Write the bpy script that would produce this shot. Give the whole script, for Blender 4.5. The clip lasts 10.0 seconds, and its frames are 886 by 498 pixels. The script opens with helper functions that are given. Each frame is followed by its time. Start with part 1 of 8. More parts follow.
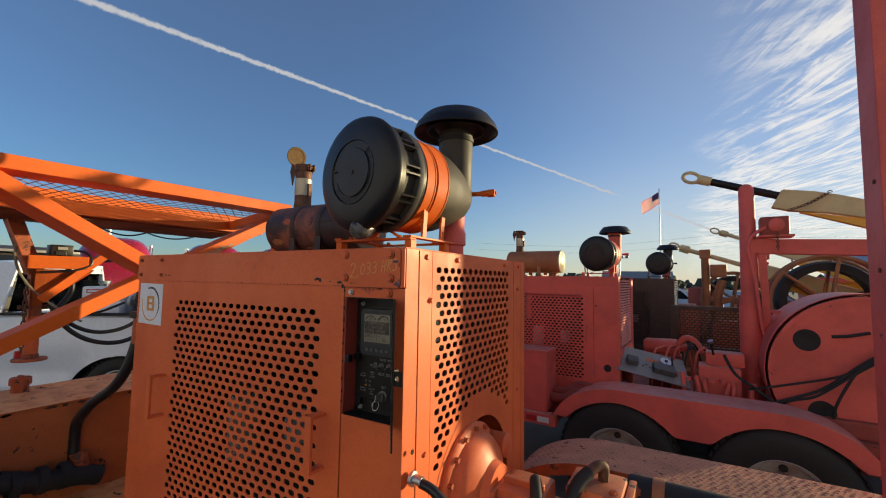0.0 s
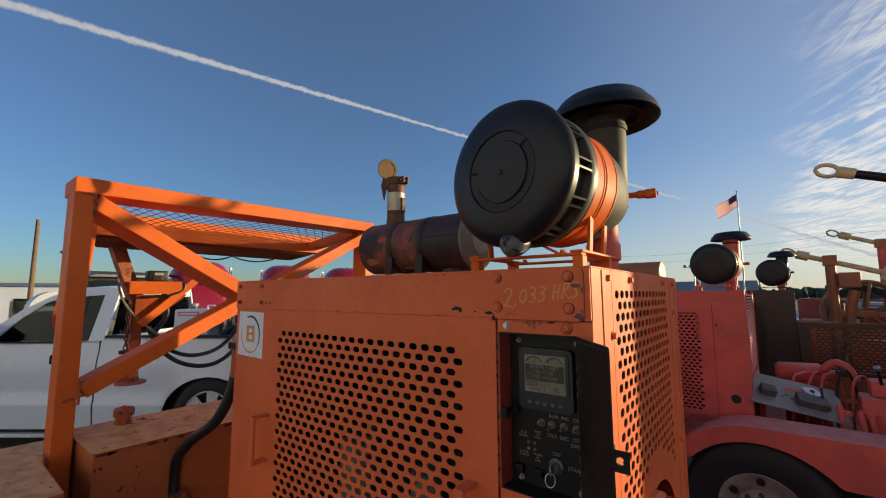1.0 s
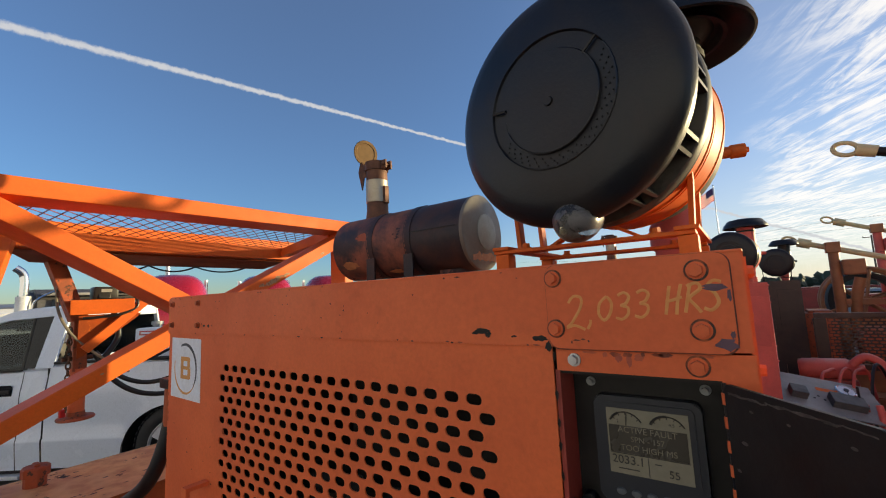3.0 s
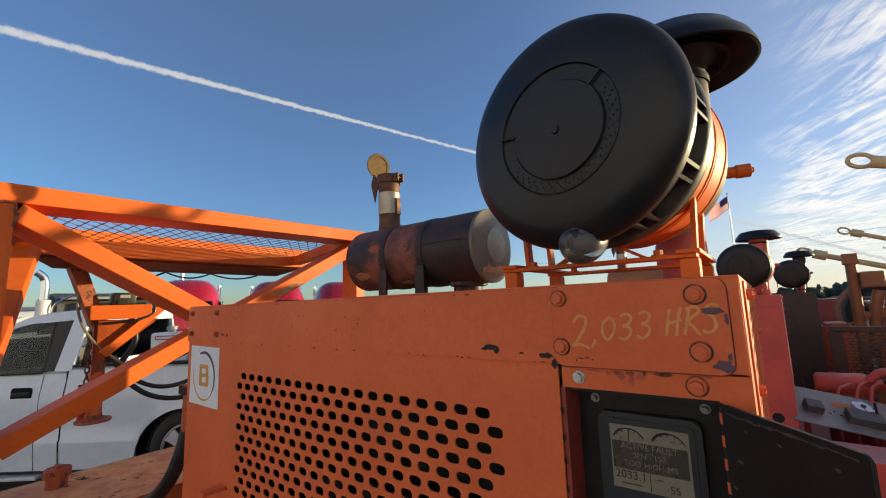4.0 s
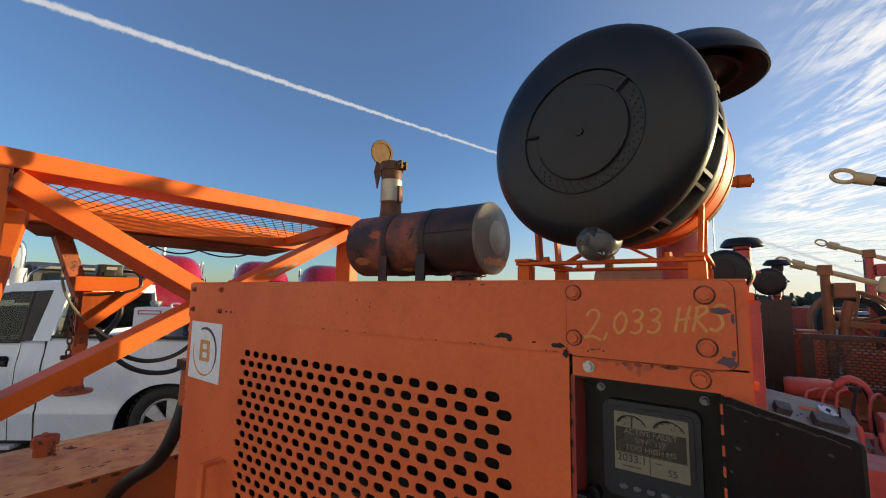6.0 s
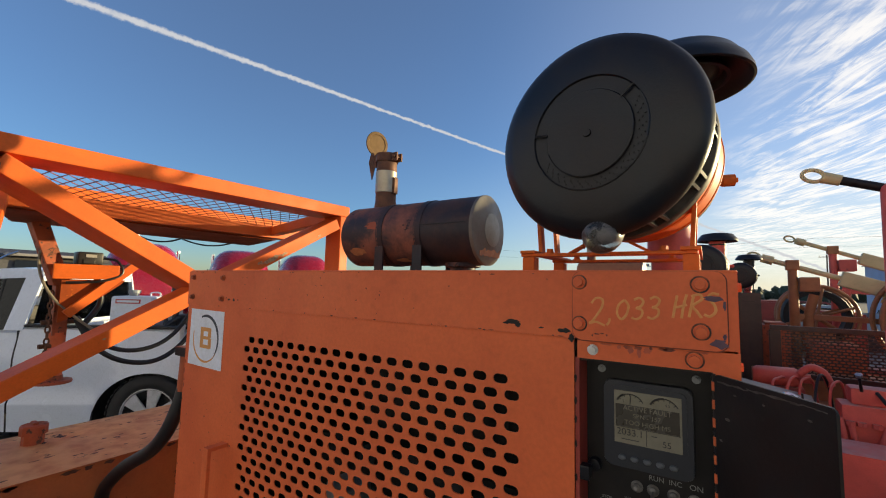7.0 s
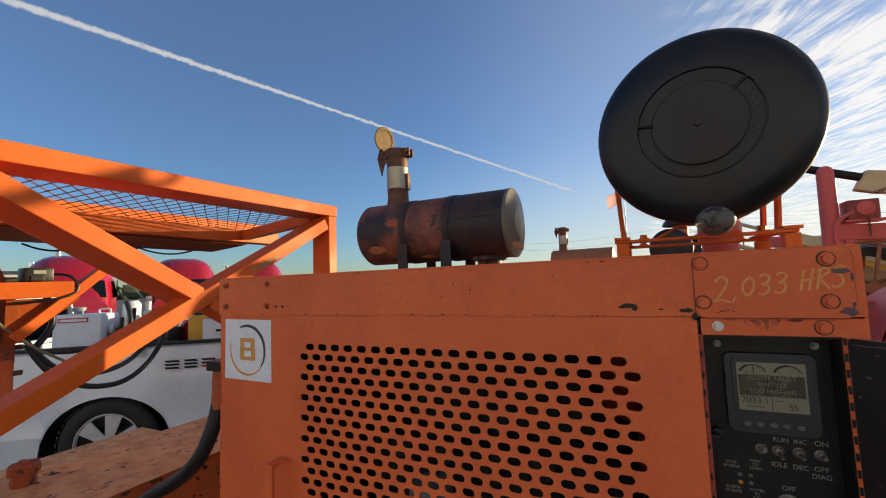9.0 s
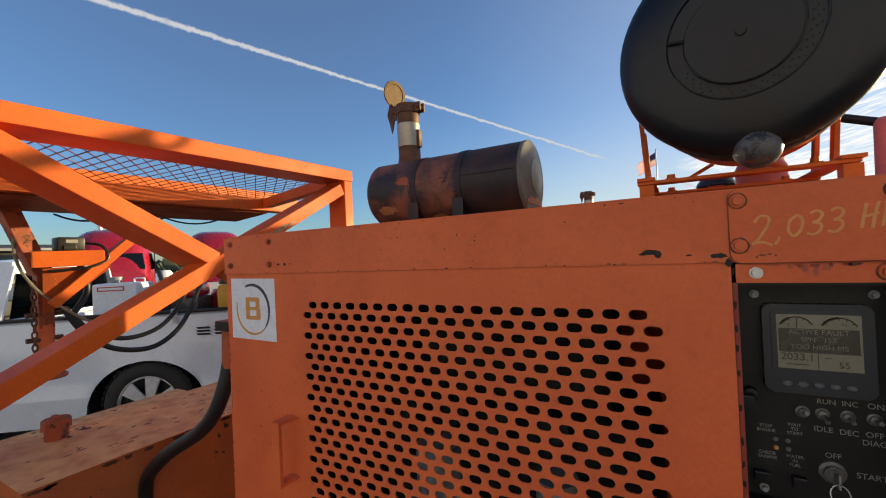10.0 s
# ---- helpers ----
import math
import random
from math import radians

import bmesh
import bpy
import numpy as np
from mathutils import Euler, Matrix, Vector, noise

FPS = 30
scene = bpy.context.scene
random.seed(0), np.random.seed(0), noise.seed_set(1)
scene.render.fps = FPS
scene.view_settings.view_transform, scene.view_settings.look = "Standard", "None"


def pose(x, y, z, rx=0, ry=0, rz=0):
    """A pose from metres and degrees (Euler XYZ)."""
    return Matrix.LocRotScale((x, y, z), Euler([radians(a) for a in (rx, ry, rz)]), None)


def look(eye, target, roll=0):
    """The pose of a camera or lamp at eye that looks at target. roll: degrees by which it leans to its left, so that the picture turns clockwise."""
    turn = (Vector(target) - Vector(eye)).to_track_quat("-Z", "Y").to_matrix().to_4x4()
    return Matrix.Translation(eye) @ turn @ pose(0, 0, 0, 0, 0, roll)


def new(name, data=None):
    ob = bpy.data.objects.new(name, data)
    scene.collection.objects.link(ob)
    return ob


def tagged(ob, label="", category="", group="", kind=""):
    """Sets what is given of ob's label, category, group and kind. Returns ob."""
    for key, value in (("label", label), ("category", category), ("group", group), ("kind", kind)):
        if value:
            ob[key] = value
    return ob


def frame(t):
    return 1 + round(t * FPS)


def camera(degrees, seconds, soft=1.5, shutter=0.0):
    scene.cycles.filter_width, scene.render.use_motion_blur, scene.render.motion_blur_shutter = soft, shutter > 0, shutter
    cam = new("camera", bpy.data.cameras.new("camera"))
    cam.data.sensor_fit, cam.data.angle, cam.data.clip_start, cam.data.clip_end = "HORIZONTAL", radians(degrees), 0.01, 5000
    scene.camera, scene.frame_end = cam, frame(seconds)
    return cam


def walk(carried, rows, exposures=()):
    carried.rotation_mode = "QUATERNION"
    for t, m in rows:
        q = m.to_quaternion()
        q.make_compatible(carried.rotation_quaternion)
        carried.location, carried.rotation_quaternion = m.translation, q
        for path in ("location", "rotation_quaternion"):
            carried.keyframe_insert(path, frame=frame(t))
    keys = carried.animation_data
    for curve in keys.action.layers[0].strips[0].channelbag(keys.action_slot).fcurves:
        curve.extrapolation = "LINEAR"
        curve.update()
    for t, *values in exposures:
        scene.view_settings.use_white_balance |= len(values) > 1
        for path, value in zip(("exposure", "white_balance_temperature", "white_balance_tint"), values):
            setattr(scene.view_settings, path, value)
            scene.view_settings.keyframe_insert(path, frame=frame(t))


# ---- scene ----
cam = camera(94.4, 10.0, soft=1.1)
PATH = [
    (0, (0.64, -0.913, 1.897), (-0.37, 0.807, 2.046), 0.9),
    (0.5, (0.47, -0.874, 1.926), (-0.738, 0.706, 2.138), 0.3),
    (1, (0.266, -0.833, 1.928), (-0.964, 0.728, 2.147), -0.2),
    (1.5, (0.028, -0.803, 1.931), (-1.151, 0.803, 2.103), -1.0),
    (2, (-0.052, -0.669, 1.912), (-1.202, 0.959, 2.075), -1.8),
    (2.5, (-0.034, -0.546, 1.93), (-1.183, 1.079, 2.128), -2.5),
    (4, (0.005, -0.577, 1.962), (-1.197, 0.999, 2.232), -2.0),
    (4.5, (0.008, -0.593, 1.969), (-1.206, 0.972, 2.242), -1.6),
    (5, (0.007, -0.589, 1.967), (-1.203, 0.982, 2.232), -0.9),
    (5.5, (0.0, -0.593, 1.965), (-1.186, 0.998, 2.209), 0.0),
    (6.8, (-0.055, -0.699, 1.952), (-1.154, 0.962, 2.136), 1.8),
    (7, (-0.048, -0.698, 1.953), (-1.127, 0.976, 2.133), 1.4),
    (7.5, (-0.063, -0.7, 1.949), (-1.087, 1.007, 2.141), 0.4),
    (8, (-0.2, -0.778, 1.959), (-1.158, 0.966, 2.162), -0.8),
    (8.5, (-0.287, -0.834, 1.959), (-1.19, 0.94, 2.147), -1.7),
    (9, (-0.316, -0.846, 1.95), (-1.182, 0.949, 2.109), -2.1),
    (9.5, (-0.311, -0.804, 1.911), (-1.205, 0.983, 1.995), -2.7),
    (10, (-0.309, -0.757, 1.906), (-1.292, 0.985, 1.93), -2.6),
]
walk(cam, [(t, look(eye, target, roll)) for t, eye, target, roll in PATH],
     exposures=[(0, 0.30), (0.5, 0.22), (1, 0.18), (1.5, 0.28), (2.5, 0.55), (4.5, 0.52), (7, 0.55), (8, 0.53), (9.5, 0.44), (10, 0.54)])

# ---- world, sun, exposure ----
SUN_AZ, SUN_EL = radians(39.6), radians(5.8)
SUN_DIR = Vector((math.sin(SUN_AZ) * math.cos(SUN_EL), math.cos(SUN_AZ) * math.cos(SUN_EL), math.sin(SUN_EL)))
world = bpy.data.worlds.new("sky")
scene.world = world
world.use_nodes = True


class Nodes:
    """A small wrapper to write node trees in few lines."""

    def __init__(self, tree):
        self.tree = tree
        tree.nodes.clear()

    def add(self, kind, links=None, operation="", use_clamp=False, interpolation_type="", blend_type=""):
        n = self.tree.nodes.new(kind)
        if operation:
            n.operation = operation
        if use_clamp:
            n.use_clamp = True
        if interpolation_type:
            n.interpolation_type = interpolation_type
        if blend_type:
            n.data_type, n.blend_type = "RGBA", blend_type
        for key, value in (links or {}).items():
            sock = n.inputs[key]
            if isinstance(value, bpy.types.NodeSocket):
                self.tree.links.new(value, sock)
            else:
                sock.default_value = value
        return n

    def math(self, op, a, b=0.0, clamp=False):
        return self.add("ShaderNodeMath", {0: a, 1: b}, operation=op, use_clamp=clamp).outputs[0]

    def vec(self, op, a, b):
        n = self.add("ShaderNodeVectorMath", {0: a, 1: b}, operation=op)
        return n.outputs["Value"] if op == "DOT_PRODUCT" else n.outputs[0]

    def span(self, v, a, b, c=0.0, d=1.0, smooth=True):
        return self.add("ShaderNodeMapRange", {0: v, 1: a, 2: b, 3: c, 4: d}, interpolation_type="SMOOTHSTEP" if smooth else "LINEAR").outputs[0]

    def noise(self, vector, scale, detail=4.0, rough=0.55, distortion=0.0):
        return self.add("ShaderNodeTexNoise", {"Vector": vector, "Scale": scale, "Detail": detail, "Roughness": rough, "Distortion": distortion}).outputs[0]

    def mix(self, f, a, b, blend="MIX"):
        n = self.add("ShaderNodeMix", {0: f}, blend_type=blend)
        for sock, value in ((n.inputs[6], a), (n.inputs[7], b)):
            if isinstance(value, bpy.types.NodeSocket):
                self.tree.links.new(value, sock)
            else:
                sock.default_value = (*value, 1.0)[:4]
        return n.outputs[2]


def build_sky():
    n = Nodes(world.node_tree)
    sky = n.add("ShaderNodeTexSky")
    sky.sky_type, sky.sun_disc, sky.sun_elevation, sky.sun_rotation = "NISHITA", False, SUN_EL, SUN_AZ
    sky.air_density, sky.dust_density, sky.ozone_density, sky.altitude = 1.0, 0.3, 3.5, 300.0
    way = n.add("ShaderNodeTexCoord").outputs["Generated"]
    sep = n.add("ShaderNodeSeparateXYZ", {0: way})
    up = sep.outputs[2]
    # cirrus: streaks on a flat layer of cloud, thick towards the sun
    low = n.math("MAXIMUM", up, 0.03)
    flat = n.add("ShaderNodeCombineXYZ", {0: n.math("DIVIDE", sep.outputs[0], low), 1: n.math("DIVIDE", sep.outputs[1], low)}).outputs[0]
    turned = n.add("ShaderNodeMapping", {"Vector": flat, "Rotation": (0, 0, radians(66))}).outputs[0]
    turned = n.add("ShaderNodeMapping", {"Vector": turned, "Scale": (0.75, 3.9, 1.0)}).outputs[0]
    soft = n.noise(flat, 1.3, 6.0, 0.6, 0.8)
    streak = n.noise(turned, 2.3, 10.0, 0.62, 1.4)
    edge = n.math("ADD", n.math("DIVIDE", sep.outputs[0], low), n.math("MULTIPLY", n.math("SUBTRACT", soft, 0.5), 0.9))
    near_sun = n.math("MULTIPLY", n.span(edge, 0.10, 0.60), n.span(sep.outputs[1], 0.0, 0.3))
    cover = n.math("MULTIPLY", n.span(n.math("ADD", n.math("MULTIPLY", streak, 0.7), n.math("MULTIPLY", soft, 0.45)), 0.48, 0.66), near_sun)
    cover = n.math("MULTIPLY", cover, n.span(up, 0.0, 0.10))
    # a vapour trail along one great circle of the sky
    a, b = Vector((-0.8517, 0.2567, 0.4572)), Vector((-0.1030, 0.9775, 0.1839))
    side = a.cross(b).normalized()
    off = n.vec("DOT_PRODUCT", way, side)
    along = n.vec("DOT_PRODUCT", way, b.normalized())
    wob = n.math("MULTIPLY", n.math("SUBTRACT", n.noise(way, 70.0, 6.0, 0.72), 0.5), 0.0115)
    wide = n.span(along, 0.15, 0.995, 0.0100, 0.0034, False)
    trail = n.span(n.math("ABSOLUTE", n.math("ADD", off, wob)), n.math("MULTIPLY", wide, 0.25), wide, 1.0, 0.0)
    trail = n.math("MULTIPLY", trail, n.span(along, 1.0, 0.9990))
    trail = n.math("MULTIPLY", trail, n.span(n.noise(way, 60.0, 3.0), 0.15, 0.55, 0.65, 0.95))
    trail = n.math("MULTIPLY", trail, n.span(n.vec("DOT_PRODUCT", way, (-0.35, 0.85, 0.25)), 0.0, 0.1))
    back = n.add("ShaderNodeBackground", {0: n.mix(1.0, sky.outputs[0], (0.92, 1.0, 1.13), "MULTIPLY"), 1: 0.164}).outputs[0]
    white = n.add("ShaderNodeBackground", {0: (1.0, 0.95, 0.88, 1), 1: 0.78}).outputs[0]
    pale = n.add("ShaderNodeBackground", {0: (0.88, 0.89, 0.92, 1), 1: 0.50}).outputs[0]
    # thin haze, denser round the sun
    glow = n.span(n.vec("DOT_PRODUCT", way, tuple(SUN_DIR)), 0.35, 1.0, 0.0, 0.24)
    # pale band along the horizon on the sun's side
    band = n.math("MULTIPLY", n.span(up, 0.0, 0.34, 0.55, 0.0), n.span(n.vec("DOT_PRODUCT", way, (math.sin(SUN_AZ), math.cos(SUN_AZ), 0.0)), 0.1, 0.9))
    glow = n.math("ADD", glow, n.math("MULTIPLY", band, n.math("SUBTRACT", 1.0, glow)))
    veil = n.add("ShaderNodeMixShader", {0: n.math("ADD", glow, 0.06), 1: back, 2: n.add("ShaderNodeBackground", {0: (1.0, 0.93, 0.80, 1), 1: 0.56}).outputs[0]}).outputs[0]
    one = n.add("ShaderNodeMixShader", {0: n.math("MULTIPLY", cover, 0.8), 1: veil, 2: white}).outputs[0]
    two = n.add("ShaderNodeMixShader", {0: trail, 1: one, 2: pale}).outputs[0]
    n.add("ShaderNodeOutputWorld", {0: two})


build_sky()
sun_data = bpy.data.lights.new("sun", "SUN")
sun_data.energy, sun_data.angle, sun_data.color = 5.0, radians(0.6), (1.0, 0.82, 0.45)
sun = new("sun", sun_data)
sun.matrix_world = look(SUN_DIR * 60, (0, 0, 0))


# ---- materials ----
def surface(name, color, rough=0.5, metal=0.0, second=None, amount=0.35, scale=6.0, chips=None, chip_at=0.68, chip_scale=9.0,
            bump=0.15, bump_scale=120.0, spec=0.5, coat=0.0, dust=0.0, vary=0.0, dust_tone=(0.42, 0.30, 0.20)):
    """Painted or raw surface: base colour, a second tone in broad patches, fine grain, chips down to another colour, dust on top faces."""
    m = bpy.data.materials.new(name)
    m.use_nodes = True
    n = Nodes(m.node_tree)
    at = n.add("ShaderNodeTexCoord").outputs["Object"]
    broad = n.noise(at, scale, 5.0, 0.6, 0.3)
    grain = n.noise(at, bump_scale, 3.0, 0.6)
    col = n.mix(n.math("MULTIPLY", n.span(broad, 0.35, 0.7), amount), color, second or tuple(c * 0.7 for c in color))
    fleck = n.span(n.noise(at, bump_scale * 0.27, 4.0, 0.7), 0.52, 0.70)
    col = n.mix(n.math("MULTIPLY", n.span(grain, 0.3, 0.7), 0.16), col, tuple(c * 0.5 for c in color))
    col = n.mix(n.math("MULTIPLY", fleck, 0.16), col, tuple(c * 0.45 for c in color))
    if vary:
        rnd = n.add("ShaderNodeObjectInfo").outputs["Random"]
        col = n.mix(n.math("MULTIPLY", rnd, vary), col, tuple(c * 0.5 for c in color))
    r = n.span(broad, 0.3, 0.7, max(rough - 0.08, 0.02), min(rough + 0.1, 1.0))
    if dust:
        nz = n.add("ShaderNodeSeparateXYZ", {0: n.add("ShaderNodeNewGeometry").outputs["Normal"]}).outputs[2]
        d = n.math("MULTIPLY", n.span(nz, 0.5, 0.95), n.span(n.noise(at, 14.0, 5.0), 0.2, 0.7, 0.3, 1.0))
        col = n.mix(n.math("MULTIPLY", d, dust), col, dust_tone)
    height = n.math("MULTIPLY", grain, 0.3)
    if chips:
        c = n.span(n.math("ADD", n.math("MULTIPLY", n.noise(at, chip_scale, 8.0, 0.7), 0.8), n.math("MULTIPLY", n.noise(at, chip_scale * 0.2, 2.0), 0.25)), chip_at, chip_at + 0.02)
        col = n.mix(c, col, chips)
        height = n.math("SUBTRACT", height, n.math("MULTIPLY", c, 0.6))
        r = n.math("ADD", r, n.math("MULTIPLY", c, 0.2), True)
    nrm = n.add("ShaderNodeBump", {"Strength": bump, "Distance": 0.004, "Height": height}).outputs[0]
    bsdf = n.add("ShaderNodeBsdfPrincipled", {"Base Color": col, "Roughness": r, "Metallic": metal, "Normal": nrm, "Specular IOR Level": spec, "Coat Weight": coat})
    n.add("ShaderNodeOutputMaterial", {0: bsdf.outputs[0]})
    return m


def glass(name, tint=(0.75, 0.82, 0.82), rough=0.02):
    m = bpy.data.materials.new(name)
    m.use_nodes = True
    n = Nodes(m.node_tree)
    a = n.add("ShaderNodeBsdfTransparent", {0: (*tint, 1)}).outputs[0]
    b = n.add("ShaderNodeBsdfGlossy", {0: (1, 1, 1, 1), 1: rough}).outputs[0]
    f = n.add("ShaderNodeFresnel", {0: 1.3}).outputs[0]
    n.add("ShaderNodeOutputMaterial", {0: n.add("ShaderNodeMixShader", {0: f, 1: a, 2: b}).outputs[0]})
    return m


ORANGE = surface("orange_paint", (0.77, 0.160, 0.050), 0.50, second=(0.62, 0.116, 0.042), amount=0.75, spec=0.3, scale=3.0, chips=(0.06, 0.035, 0.03), chip_at=0.715, chip_scale=26, bump=0.08, dust=0.15)
ORANGE_B = surface("orange_beam_paint", (0.76, 0.145, 0.018), 0.55, second=(0.62, 0.105, 0.016), amount=0.7, spec=0.25, scale=2.5, chips=(0.75, 0.36, 0.10), chip_at=0.73, chip_scale=11, bump=0.06)
# pale dust also holds sunlight on tops; darker base holds the front's shade
ORANGE_DUSTY_LIT = surface("dusty_sunlit_orange_paint", (0.52, 0.135, 0.032), 0.62, second=(0.38, 0.105, 0.036), amount=0.7, scale=5, chips=(0.05, 0.025, 0.02), chip_at=0.63, chip_scale=16, bump=0.25, dust=0.9, dust_tone=(0.86, 0.46, 0.19))
RUST_ORANGE = surface("worn_orange_paint", (0.45, 0.085, 0.022), 0.6, second=(0.2, 0.06, 0.03), amount=0.8, scale=9, chips=(0.10, 0.045, 0.03), chip_at=0.6, chip_scale=20, bump=0.3)
RED = surface("faded_red_paint", (0.74, 0.130, 0.105), 0.55, spec=0.35, second=(0.52, 0.10, 0.08), amount=0.8, scale=3, chips=(0.12, 0.05, 0.04), chip_at=0.68, chip_scale=16, bump=0.15, dust=0.75, dust_tone=(0.62, 0.34, 0.28))
RED_DARK = surface("dull_red_paint", (0.33, 0.05, 0.035), 0.55, second=(0.2, 0.04, 0.03), amount=0.7, scale=5, bump=0.2, dust=0.2)
TRUCK_RED = surface("truck_red_paint", (0.42, 0.012, 0.03), 0.25, coat=0.5, amount=0.15)
BLACK = surface("black_plastic", (0.007, 0.009, 0.014), 0.36, spec=0.34, second=(0.026, 0.017, 0.013), amount=0.8, scale=6, bump=0.25, bump_scale=200)
BLACK_MATT = surface("black_painted_steel", (0.011, 0.010, 0.010), 0.48, spec=0.3, second=(0.028, 0.024, 0.022), amount=0.5, scale=10, bump=0.3, bump_scale=90, chips=(0.16, 0.15, 0.15), chip_at=0.77, chip_scale=30)
GREY_BODY = surface("dark_grey_plastic", (0.040, 0.035, 0.028), 0.55, spec=0.35, second=(0.085, 0.06, 0.04), amount=0.6, scale=7, bump=0.2)
RUBBER = surface("rubber", (0.013, 0.013, 0.014), 0.7, second=(0.03, 0.027, 0.025), amount=0.6, scale=12, bump=0.4, bump_scale=70)
HOSE = surface("hose_rubber", (0.010, 0.011, 0.014), 0.42, second=(0.02, 0.02, 0.02), bump=0.1)
MUFFLER = surface("burnt_muffler_steel", (0.030, 0.026, 0.034), 0.55, second=(0.30, 0.105, 0.066), amount=1.0, scale=9, chips=(0.035, 0.026, 0.032), chip_at=0.60, chip_scale=7, bump=0.2, spec=0.3)
MUFFLER_DARK = surface("blackened_muffler_steel", (0.020, 0.020, 0.028), 0.5, second=(0.085, 0.042, 0.034), amount=0.9, scale=7, chips=(0.15, 0.06, 0.04), chip_at=0.66, chip_scale=4, bump=0.2, spec=0.3)
ALLOY = surface("painted_alloy", (0.52, 0.52, 0.53), 0.38, metal=0.25, second=(0.40, 0.38, 0.36), amount=0.5, scale=12, bump=0.05)
END_PLATE = surface("pale_end_plate", (0.185, 0.170, 0.145), 0.55, metal=0.15, second=(0.15, 0.11, 0.08), amount=0.6, scale=9, chips=(0.42, 0.17, 0.06), chip_at=0.70, chip_scale=7, bump=0.1)
RUST = surface("rusty_steel", (0.16, 0.065, 0.032), 0.65, metal=0.3, second=(0.08, 0.04, 0.028), amount=0.8, scale=18, bump=0.5)
ALU = surface("dull_aluminised_steel", (0.40, 0.35, 0.27), 0.42, metal=0.75, second=(0.35, 0.26, 0.18), amount=0.5, scale=10, bump=0.1)
STEEL = surface("zinc_steel", (0.55, 0.56, 0.58), 0.32, metal=0.9, second=(0.35, 0.33, 0.3), amount=0.5, scale=40, bump=0.2)
CHROME = surface("chrome", (0.8, 0.8, 0.8), 0.08, metal=1.0, amount=0.1, bump=0.02)
PLATE_GREY = surface("bare_grey_plate", (0.30, 0.28, 0.27), 0.5, metal=0.3, second=(0.22, 0.2, 0.19), amount=0.5, scale=8, bump=0.15)
# blue skylight of shaded sides is put into this white and the next
WHITE_CAR = surface("skylit_white_car_paint", (0.74, 0.79, 0.88), 0.22, coat=0.6, second=(0.68, 0.72, 0.80), amount=0.3, scale=2, bump=0.01)
WHITE = surface("skylit_white_paper", (0.80, 0.84, 0.92), 0.6, second=(0.66, 0.66, 0.68), amount=0.4, scale=30, bump=0.1)
CREAM = surface("cream_paint", (0.66, 0.52, 0.27), 0.5, second=(0.5, 0.38, 0.2), amount=0.6, scale=5, chips=(0.2, 0.1, 0.05), chip_at=0.71, chip_scale=18, bump=0.2)
YELLOW = surface("yellow_paint", (0.78, 0.40, 0.03), 0.5, second=(0.6, 0.3, 0.03), amount=0.5, scale=6, bump=0.15)
TAN = surface("tan_orange_paint", (0.40, 0.15, 0.055), 0.55, second=(0.22, 0.085, 0.04), amount=0.6, scale=5, bump=0.2)
# near-black: shade of insides, holes and recesses put into the colour
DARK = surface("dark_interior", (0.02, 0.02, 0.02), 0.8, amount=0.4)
CORE = surface("radiator_fins", (0.035, 0.036, 0.036), 0.5, metal=0.4, amount=0.5, scale=30, bump=0.6, bump_scale=300)
ENGINE_GREY = surface("engine_grey_cover", (0.30, 0.32, 0.33), 0.5, second=(0.18, 0.19, 0.2), amount=0.7, scale=14)
LCD = surface("lcd_glass", (0.24, 0.22, 0.16), 0.18, second=(0.20, 0.185, 0.14), amount=0.3, scale=30, bump=0.0)
LCD_INK = surface("lcd_ink", (0.03, 0.027, 0.022), 0.3, amount=0.2, bump=0.0)
SWITCH_GREY = surface("worn_switch_metal", (0.16, 0.15, 0.14), 0.45, metal=0.4, second=(0.07, 0.06, 0.055), amount=0.8, scale=60)
LCD_DARK = surface("lcd_dark", (0.055, 0.048, 0.036), 0.25, amount=0.2, bump=0.0)
GAUGE_BODY = surface("gauge_case", (0.019, 0.022, 0.030), 0.4, amount=0.3, bump=0.1)
BUTTON = surface("grey_button", (0.10, 0.11, 0.12), 0.45, amount=0.2)
LABEL = surface("label_print", (0.25, 0.25, 0.245), 0.6, amount=0.3, scale=60)
MARKER = surface("yellow_marker", (0.72, 0.31, 0.085), 0.6, second=(0.70, 0.24, 0.06), amount=0.7, scale=60)
LOGO_ORANGE = surface("logo_orange", (0.72, 0.33, 0.09), 0.6, amount=0.2)
LOGO_GREY = surface("logo_grey", (0.05, 0.06, 0.08), 0.6, amount=0.2)
PRIMER = surface("exposed_primer", (0.11, 0.055, 0.085), 0.6, second=(0.07, 0.05, 0.06), amount=0.6, scale=40)
def dusty_clear(name):
    """Clear plastic under a film of dust."""
    m = bpy.data.materials.new(name)
    m.use_nodes = True
    n = Nodes(m.node_tree)
    at = n.add("ShaderNodeTexCoord").outputs["Object"]
    a = n.add("ShaderNodeBsdfTransparent", {0: (0.45, 0.45, 0.44, 1)}).outputs[0]
    b = n.add("ShaderNodeBsdfGlossy", {0: (0.7, 0.7, 0.7, 1), 1: 0.3}).outputs[0]
    d = n.add("ShaderNodeBsdfDiffuse", {0: (0.16, 0.15, 0.15, 1)}).outputs[0]
    one = n.add("ShaderNodeMixShader", {0: n.span(n.noise(at, 40.0, 6.0, 0.7, 0.5), 0.35, 0.65, 0.15, 0.75), 1: a, 2: d}).outputs[0]
    n.add("ShaderNodeOutputMaterial", {0: n.add("ShaderNodeMixShader", {0: n.math("ADD", n.add("ShaderNodeFresnel", {0: 1.5}).outputs[0], 0.0), 1: one, 2: b}).outputs[0]})
    return m


